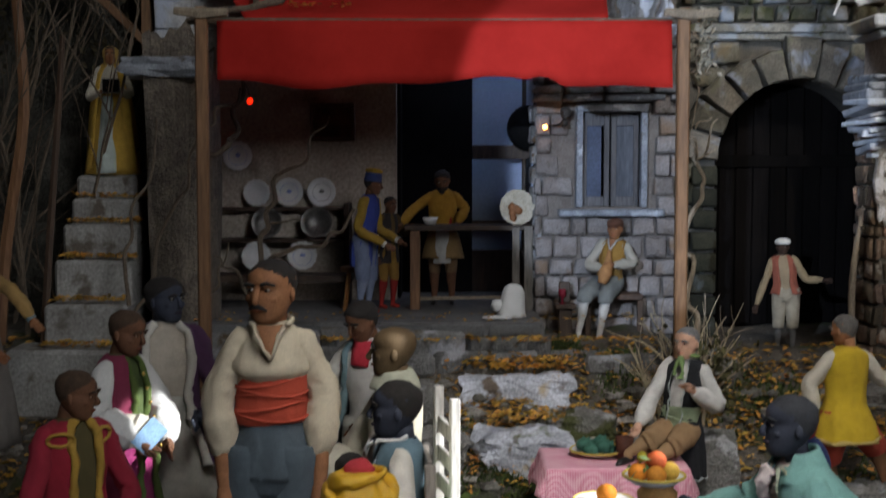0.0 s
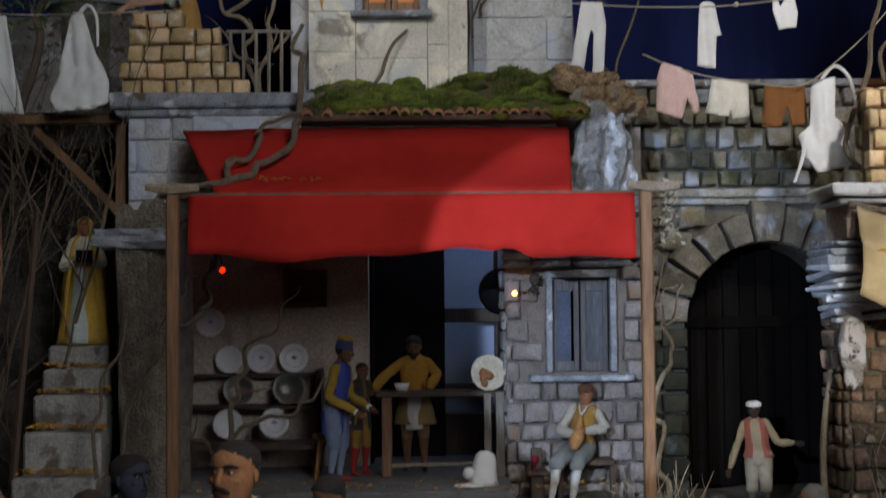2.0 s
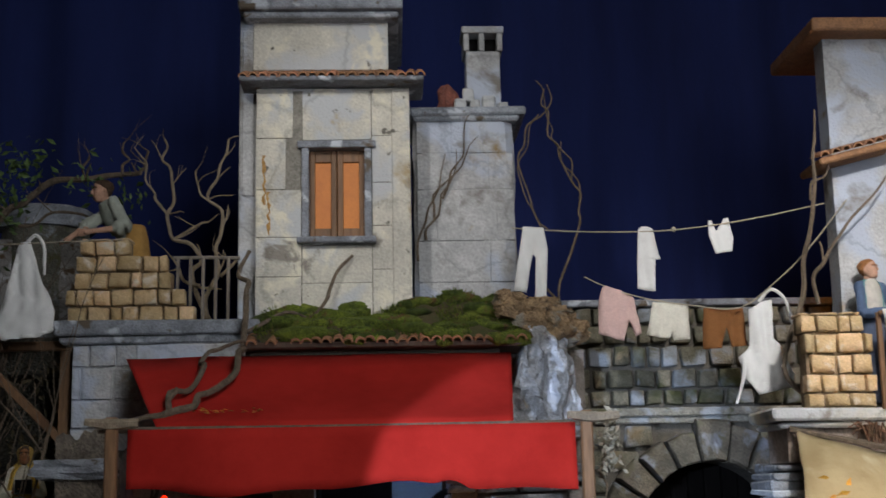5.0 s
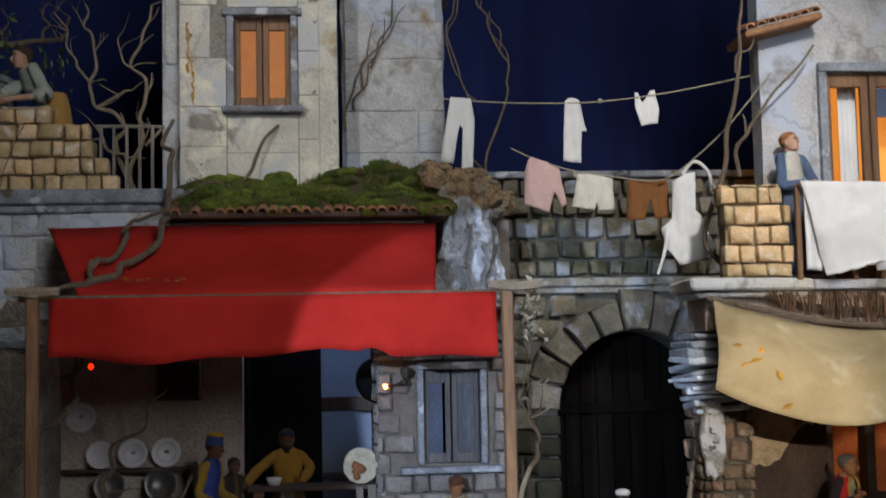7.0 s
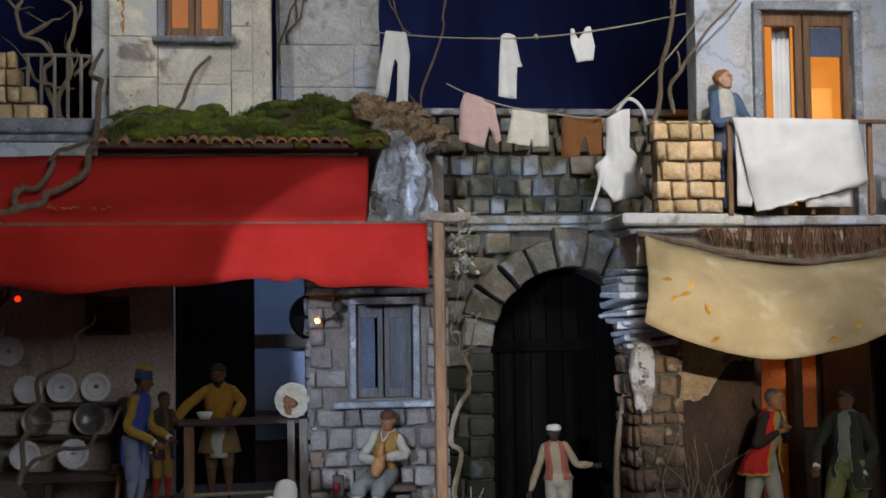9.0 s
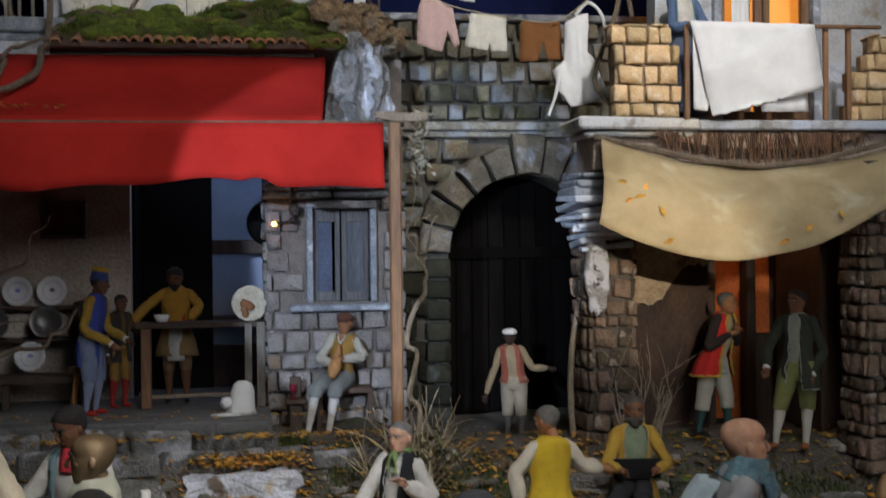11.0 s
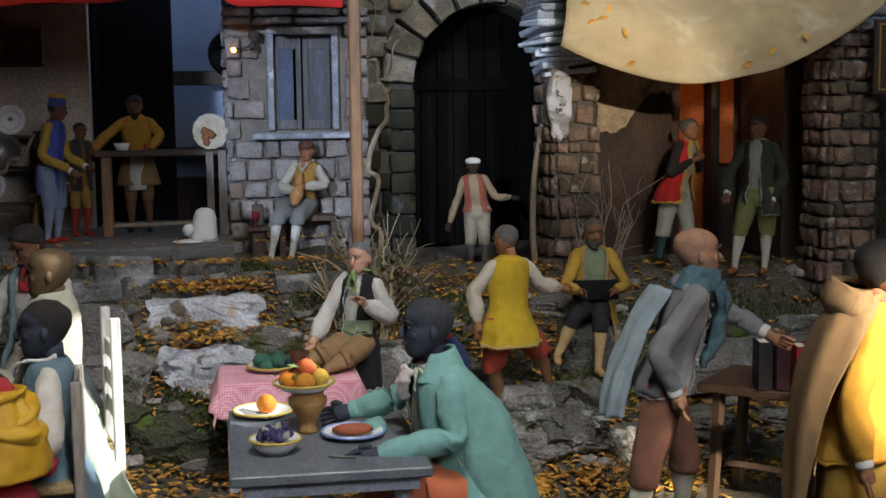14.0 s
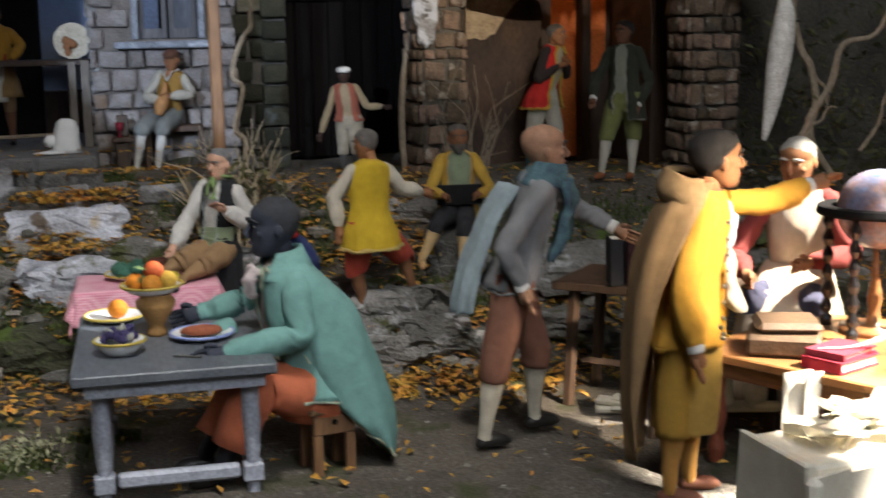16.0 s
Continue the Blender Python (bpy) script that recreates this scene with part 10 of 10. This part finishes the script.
for i, (x, y, w, t) in enumerate(((1.098, 1.385, 0.02, 8), (1.115, 1.375, 0.012, -6))):
    garment("hanging_paper", "strip of parchment hanging over the table edge", [(x - w, 0.168), (x + w, 0.17), (x + w * 0.7, 0.09 + 0.02 * i), (x - w * 1.2, 0.08 + 0.02 * i)], y, PAPER, wave=0.002, seed=20 + i, category="paper", group="papers")
crate = thing("paper_crate", "white box heaped with papers and a rope handle", "box", at=(1.07, 1.235, 0.0), turn=8)
part("body", boxes((-0.085, 0.13, -0.07, 0.07, 0.0, 0.125), bevel=0.004, jit=0.003), PAPER, crate)
part("flap", boxes((-0.1, -0.086, -0.072, 0.06, 0.03, 0.135), bevel=0.003, jit=0.004), PAPER, crate)
part("roll", boxes((-0.105, -0.087, -0.09, -0.0725, 0.02, 0.12), bevel=0.006), PAPER, crate)
bm = bmesh.new()
tube(bm, [(-0.02, -0.03, 0.124, 0.004), (0.0, -0.03, 0.15, 0.004), (0.05, -0.03, 0.158, 0.004), (0.1, -0.03, 0.126, 0.004)], sub=4)
part("handle", bm, ROPE, crate)
rr = rng(17)
for i in range(15):
    bm = bmesh.new()
    w, h, cu = rr.uniform(0.035, 0.06), rr.uniform(0.03, 0.05), rr.uniform(-0.012, 0.016)
    top = [[bm.verts.new((w * (a / 5 - 0.5), h * (b_ / 3 - 0.5), cu * ((a / 2.5 - 1) ** 2) + 0.003 * math.sin(a * 1.3 + b_))) for b_ in range(4)] for a in range(6)]
    for a in range(5):
        for b_ in range(3):
            bm.faces.new((top[a][b_], top[a + 1][b_], top[a + 1][b_ + 1], top[a][b_ + 1]))
    ex = bmesh.ops.solidify(bm, geom=bm.faces[:], thickness=0.0015)
    sh = part("sheet", bm, PAPER, crate)
    sh.matrix_world = crate.matrix_world @ pose(rr.uniform(-0.08, 0.1), rr.uniform(-0.055, 0.05), 0.129 + 0.0022 * i, rr.uniform(-9, 9), rr.uniform(-12, 12), rr.uniform(0, 360))
for i, x in enumerate((-0.07, -0.02, 0.04)):
    sh = part("sheet", boxes((-0.022, 0.024, -0.001, 0.001, -0.035, 0.035), bevel=0, jit=0.002), PAPER, crate)
    sh.matrix_world = crate.matrix_world @ pose(x, -0.078 - 0.002 * i, 0.09, 10, rr.uniform(-20, 20), rr.uniform(-8, 8))
desk = thing("sloping_desk", "dark brown sloping trestle desk", "desk")
m = pose(1.075, 1.84, 0.200, 0, 0, -42)
bm = bmesh.new()
box(bm, -0.13, 0.14, -0.085, 0.085, -0.007, 0.007, 0.002, m=m)
part("desktop", bm, WOOD_DARK, desk)
for px, py in ((-0.1, -0.06), (0.11, -0.06), (-0.1, 0.06), (0.11, 0.06)):
    p = m @ Vector((px, py, -0.008))
    bm = bmesh.new()
    tube(bm, [(p.x, p.y, p.z, 0.010), (p.x - 0.012, p.y - 0.005, 0.0, 0.009)], sub=1, seg=4)
    part("leg", bm, WOOD_DARK, desk)
a, b = m @ Vector((-0.1, 0, -0.09)), m @ Vector((0.11, 0, -0.09))
bm = bmesh.new()
tube(bm, [(a.x - 0.01, a.y, 0.06, 0.007), (b.x - 0.01, b.y, 0.06, 0.007)], sub=1, seg=4)
part("crossbar", bm, WOOD_DARK, desk)
for k, col, h, lab in ((1.000, (0.025, 0.025, 0.03), 0.074, "black-bound book standing on the desk"), (1.024, (0.05, 0.015, 0.018), 0.07, "dark-bound book standing on the desk"), (1.05, BOOKRED, 0.07, "red-bound book standing on the desk")):
    ob = book((0, 0, 0), 0, (0.052, h, 0.021), col, lab)
    ob.matrix_world = pose(k, 1.815 - (k - 1.0) * 0.5, 0.2085 + h / 2, 0, 0, 78) @ pose(0, 0, 0, 90, 0, 0)
for i in range(3):
    q = m @ Vector((0.04 + 0.02 * i, 0.0, 0.009 + 0.004 * i))
    bm = bmesh.new()
    box(bm, -0.035, 0.035, -0.025, 0.025, 0, 0.003, m=pose(*q, 0, 0, -42 + 15 * i))
    tagged(part("loose_paper", bm, PAPER), "loose white sheets lying on the desk", "paper", "papers")
bn = thing("low_bench", "dark carved low bench draped with papers", "bench", at=(1.10, 1.64, 0), turn=-14)
part("seat", boxes((-0.1, 0.1, -0.04, 0.04, 0.118, 0.132), bevel=0.003), WOOD_DARK, bn)
for x in (-0.085, 0.085):
    bm = bmesh.new()
    lathe(bm, [(0.012, 0.0), (0.009, 0.02), (0.014, 0.05), (0.009, 0.09), (0.013, 0.118)], (x, 0, 0), seg=12)
    part("leg", bm, WOOD_DARK, bn)
part("stretcher", boxes((-0.075, 0.075, -0.008, 0.008, 0.03, 0.045), bevel=0.002), WOOD_DARK, bn)
for i, (x, w) in enumerate(((1.075, 0.028), (1.14, 0.018))):
    garment("draped_sheet", "white paper sheet draped over the bench edge", [(x - w, 0.138), (x + w, 0.138), (x + w * 1.1, 0.07), (x, 0.055), (x - w * 0.9, 0.07)], 1.585, PAPER, wave=0.003, seed=40 + i, category="paper", group="papers")
rr = rng(6)
for i in range(6):
    ob = thing("paper_bundle", "folded bundle of white papers lying on the ground", "paper", "paper bundles", at=(1.005 + 0.02 * (i % 3), 1.795 - 0.012 * (i % 3), 0.002 + 0.011 * (i // 3) + 0.004 * (i % 3)))
    ob.matrix_world = ob.matrix_world @ pose(0, 0, 0, 0, 0, -28 + rr.uniform(-16, 16))
    part("fold", boxes((-0.03, 0.03, -0.016, 0.016, 0.0, 0.010), bevel=0.003, jit=0.0015), PAPER, ob)
bm = bmesh.new()
tube(bm, [(1.06, 1.62, 0.06, 0.009), (1.11, 1.60, 0.058, 0.009), (1.18, 1.585, 0.056, 0.008)], sub=2, seg=10)
tagged(part("paper_scroll", bm, PAPER), "rolled parchment on the bench stretcher", "scroll")


# ---- masonry pieces ----
# tavern front
fw = bpy.data.objects["front_wall"]


def near_window(u, v, w, h):
    x, z = 0.197 + u, 0.32 + v
    return WIN[0] - 0.016 - w / 2 < x < WIN[1] + 0.016 + w / 2 and WIN[2] - 0.022 - h * 0.4 < z < WIN[3] + 0.016 + h * 0.4


courses(fw, mat("tavern_stone", (0.31, 0.285, 0.275), (0.22, 0.19, 0.175), 0.92, 22, 240, 1.0, rand=0.22, dist=0.006, grain=0.18, placed=True, flakes=(((0.22, 0.15, 0.1), 9, 0.58, 0.68), ((0.13, 0.115, 0.1), 26, 0.62, 0.7))), face(0.197, 2.776, 0.32), 0.31, [0.04, 0.041, 0.048, 0.037, 0.05, 0.04, 0.046, 0.04, 0.05, 0.038, 0.046, 0.04], 0.05, 0.034, near_window, seed=4, rough=0.1, inset=0.1, gap=0.0008, tilt=2)
courses(fw, SLATE, face(0.19, 2.765, 0.822), 0.32, [0.018, 0.02, 0.022], 0.1, 0.045, seed=9, gap=0.002, tilt=2.5)
part("quoin_core", boxes((0.203, 0.2045, 2.781, 2.86, 0.37, 0.82), bevel=0), MORTAR, tavern)
courses(fw, STONE, pose(0.203, 2.865, 0.372, 0, 0, -90), 0.09, [0.045] * 10, 0.05, 0.02, seed=3)
PAVING = mat("paving_stone", (0.2, 0.205, 0.21), (0.115, 0.112, 0.108), 0.85, 24, 220, 0.8, rand=0.25, dist=0.004, flakes=(((0.09, 0.08, 0.06), 16, 0.56, 0.66),))
courses(bpy.data.objects["floor_slab"], PAVING, face(-0.6, 2.562, 0.316), 0.8, [0.027, 0.0275], 0.1, 0.03, seed=33, name="paving_stone", rough=0.06, inset=0.06, gap=0.0025, tilt=1)
# plaster blocks of the flaking left front
lf = bpy.data.objects["left_front"]
courses(lf, PLASTER_GREY, face(-0.605, 2.712, 0.90), 0.21, [0.07, 0.06, 0.07, 0.05], 0.075, 0.012, seed=6, rough=0.03, inset=0.04, tilt=0.6)
# house front blocks, shallow joints
uwall = bpy.data.objects["upper_wall"]
for x0, w0, z0, hs0 in ((-0.228, 0.104, 1.2, [0.105, 0.09, 0.11, 0.12, 0.115]), (0.035, 0.046, 1.2, [0.12, 0.1, 0.1, 0.11, 0.11]), (-0.1235, 0.158, 1.2, [0.09, 0.085]), (-0.1235, 0.158, 1.62, [0.118])):
    courses(uwall, PLASTER, face(x0, 2.798, z0), w0, hs0, 0.15, 0.008, None, seed=21 + int(w0 * 100), rough=0.006, inset=0.008, tilt=0.15, gap=0.0011)
# arch masonry and voussoirs


def in_arch(u, v, w, h):
    x, z = 0.46 + u, 0.28 + v
    rr = RO + 0.072
    if z < SP:
        return abs(x - CX) < RO + w / 2 - 0.01
    return math.hypot(x - CX, z - SP) < rr + 0.015


ARCH_STONE = mat("green_grey_stone", (0.16, 0.15, 0.115), (0.08, 0.075, 0.05), 0.9, 28, 240, 0.9, rand=0.4, dist=0.005, placed=True, flakes=(((0.26, 0.29, 0.33), 9, 0.52, 0.62), ((0.2, 0.16, 0.1), 13, 0.58, 0.66), ((0.07, 0.075, 0.03), 5, 0.54, 0.64)))
# mossy stone; the dimmer light low on the arch is put into its colour
SHADED_MOSSY_JAMB = mat("shaded_mossy_stone", (0.032, 0.03, 0.018), (0.016, 0.017, 0.009), 0.95, 28, 240, 0.9, rand=0.4, dist=0.005, placed=True, flakes=(((0.07, 0.075, 0.07), 14, 0.6, 0.68),))
VOUSSOIR = mat("voussoir_stone", (0.165, 0.145, 0.11), (0.09, 0.08, 0.062), 0.9, 24, 240, 0.8, rand=0.3, dist=0.005, placed=True, flakes=(((0.25, 0.27, 0.31), 12, 0.53, 0.62), ((0.13, 0.12, 0.08), 20, 0.58, 0.64)))
courses(arch, SHADED_MOSSY_JAMB, face(0.46, 3.022, 0.28), 0.75, [0.055, 0.05, 0.056, 0.048, 0.055, 0.05, 0.056], 0.062, 0.03, in_arch, seed=12, rough=0.09, tilt=3)
courses(arch, ARCH_STONE, face(0.46, 3.022, 0.65), 0.75, [0.056, 0.05, 0.056, 0.052, 0.054, 0.056], 0.062, 0.03, lambda u, v, w, h: in_arch(u, v + 0.37, w, h), seed=13, rough=0.09, tilt=3)
r, top_z = rng(17), 1.016
for h0 in (0.042, 0.05, 0.056, 0.048, 0.044):
    courses(arch, ARCH_STONE, face(0.46, 3.02, top_z), 0.75, [h0], 0.05, 0.034, None, seed=int(top_z * 1000), gap=0.0022, rough=0.13, inset=0.08, tilt=2.5)
    top_z += h0


def wedge(parent, cx, cz, a0, a1, r0, r1, y0, y1, material, seed):
    """One wedge stone of an arch between two angles and two radii, with worn edges."""
    rr = rng(seed)
    outline = [(r0, a0), (r0, (a0 + a1) / 2), (r0, a1), ((r0 + r1) / 2, a1), (r1, a1), (r1, (a0 + a1) / 2), (r1, a0), ((r0 + r1) / 2, a0)]
    pts = [Vector((cx + q * math.cos(a), 0, cz + q * math.sin(a))) + Vector((rr.uniform(-1, 1), 0, rr.uniform(-1, 1))) * 0.0025 for q, a in outline]
    mid = sum(pts, Vector()) / 8
    bm = bmesh.new()
    rings = []
    for y, k in ((y1, 1.0), (y0 + 0.01, 1.0), (y0 + 0.003, 0.95), (y0, 0.87)):
        rings.append([mid + (p - mid) * k + Vector((0, y + (rr.uniform(-0.003, 0.003) if y < y1 else 0), 0)) for p in pts])
    skin_rings(bm, rings, 0)
    return part("voussoir", bm, material, parent, smooth=False)


ends = [math.pi * k / 11 for k in range(12)]
ends = [a + (0.02 * math.sin(k * 7.3) if 0 < k < 11 else 0) for k, a in enumerate(ends)]
for k in range(11):
    key = k == 5
    wedge(arch, CX, SP, ends[k] + (0.018 if not key else 0.0), ends[k + 1] - (0.018 if not key else 0.0), RO, RO + (0.098 if key else 0.08 + 0.008 * math.sin(k * 5)), 2.972 if key else 2.985, 3.05, VOUSSOIR, k + 50)
us = units(SHADED_MOSSY_JAMB, rough=0.06, inset=0.1)
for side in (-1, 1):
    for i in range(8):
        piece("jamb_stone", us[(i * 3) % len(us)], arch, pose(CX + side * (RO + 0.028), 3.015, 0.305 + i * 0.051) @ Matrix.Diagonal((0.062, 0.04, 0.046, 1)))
# shop piers
PIER_STONE = mat("pier_stone", (0.2, 0.14, 0.095), (0.095, 0.068, 0.048), 0.92, 26, 240, 1.0, rand=0.55, dist=0.006, flakes=(((0.34, 0.3, 0.25), 20, 0.58, 0.64), ((0.06, 0.05, 0.04), 22, 0.57, 0.63)), placed=True)
for name, x, y, z, w, tall, seed in (("pier_core", 0.850, 2.522, 0.29, 0.1, 0.51, 5), ("pier_right_core", 1.382, 2.362, 0.25, 0.105, 0.578, 8)):
    ob, r = bpy.data.objects[name], rng(seed)
    hs = [r.uniform(0.022, 0.048) for _ in range(40)]
    while sum(hs) > tall:
        hs.pop()
    hs.append(tall - sum(hs))
    for k, (m_, w_, d_) in enumerate(((face(x, y + 0.008, z), w, 0.03), (pose(x + 0.008, y + 0.115, z, 0, 0, -90), 0.11, 0.024), (pose(x + w - 0.006, y + 0.005, z, 0, 0, 90), 0.11, 0.024))):
        courses(ob, PIER_STONE, m_, w_, hs, 0.036, d_, seed=seed + k, rough=0.13, inset=0.1, gap=0.0012, tilt=5)


# tufa parapets
def brick_heap(name, label, x, y, z, width, rows, skip, seed):
    ob = thing(name, label, "parapet", at=(x, y, z))
    bm = bmesh.new()
    zz = 0
    for i, h in enumerate(rows):
        a, b = skip(i)
        box(bm, a + 0.006, b - 0.006, 0.004, 0.045, zz, zz + h)
        zz += h
    part("core", bm, mat("tufa_mortar", (0.3, 0.22, 0.13), (0.19, 0.14, 0.09), 0.95, 40, 300, 0.8), ob)
    zz = 0
    for i, h in enumerate(rows):
        a, b = skip(i)
        courses(ob, TUFA, pose(x, y, z) @ pose(a, 0, zz), b - a, [h], 0.04, 0.03, seed=seed + i, name="tufa_block", rough=0.1, inset=0.05, gap=0.0012, tilt=3)
        zz += h
    courses(ob, TUFA, pose(x, y, z) @ pose(skip(len(rows) - 1)[0], 0.02, zz - 0.004), skip(len(rows) - 1)[1] - skip(len(rows) - 1)[0], [0.012], 0.045, 0.05, seed=seed + 30, name="tufa_block")
    return ob


brick_heap("brick_parapet", "stepped parapet of yellow tufa blocks", -0.628, 2.735, 1.197, 0.29, [0.037, 0.037, 0.037, 0.037, 0.034], lambda i: ((0.004, 0.28), (0, 0.258), (0.01, 0.23), (0.018, 0.218), (0.028, 0.138))[i], 40)
brick_heap("balcony_parapet", "yellow tufa parapet on the balcony ledge", 0.897, 2.49, 0.975, 0.15, [0.03, 0.038, 0.04, 0.042, 0.036], lambda i: ((0, 0.15), (0, 0.145), (0.002, 0.147), (0.0, 0.14), (-0.006, 0.125))[i], 60)
brick_heap("corner_parapet", "broken yellow tufa parapet at the balcony end", 1.404, 2.49, 0.9695, 0.3, [0.034, 0.033, 0.038, 0.036, 0.036], lambda i: ((0, 0.32), (0.012, 0.32), (0.008, 0.32), (0.04, 0.32), (0.055, 0.32))[i], 90)
# eave tiles
bm = bmesh.new()
pr = [(0.011 * math.cos(a), 0.011 * math.sin(a)) for a in np.linspace(0, math.pi, 7)] + [(0.008 * math.cos(a), 0.008 * math.sin(a)) for a in np.linspace(math.pi, 0, 7)]
skin_rings(bm, [[Vector((x, y, z)) for x, z in pr] for y in (-0.03, 0.03)], 0)
tile = bpy.data.meshes.new("tile")
bm.to_mesh(tile)
bm.free()
tile.materials.append(TERRACOTTA)
deck = bpy.data.objects["eave_roof"]
for i in range(19):
    piece("roof_tile", tile, deck, pose(-0.252 + i * 0.0222, 2.757 + random.uniform(-0.004, 0.004), 1.7625, 22, 0, random.uniform(-4, 4)))
board = bpy.data.objects["eave_board"]
for i in range(26):
    if random.random() < 0.85:
        piece("roof_tile", tile, board, pose(-0.212 + i * 0.0222, 2.592 + random.uniform(-0.006, 0.004), 1.137, 16 + random.uniform(-5, 5), 0, random.uniform(-8, 8)))
lean = bpy.data.objects["lean_roof"]
for i in range(7):
    piece("roof_tile", tile, lean, pose(0.995 + i * 0.024, 2.58, 1.5145 + i * 0.0061, 10, -14, random.uniform(-4, 4)))

# stones of the rough pier and of its cap
hs_ = [0.05, 0.06, 0.045, 0.055, 0.05, 0.06, 0.05, 0.05, 0.055, 0.05]
courses(lp, STONE_WARM, face(-0.602, 2.592, 0.335), 0.135, hs_, 0.055, 0.03, seed=71, rough=0.16)
courses(lp, STONE_WARM, pose(-0.472, 2.60, 0.335, 0, 0, 90), 0.12, hs_, 0.055, 0.025, seed=72, rough=0.16)
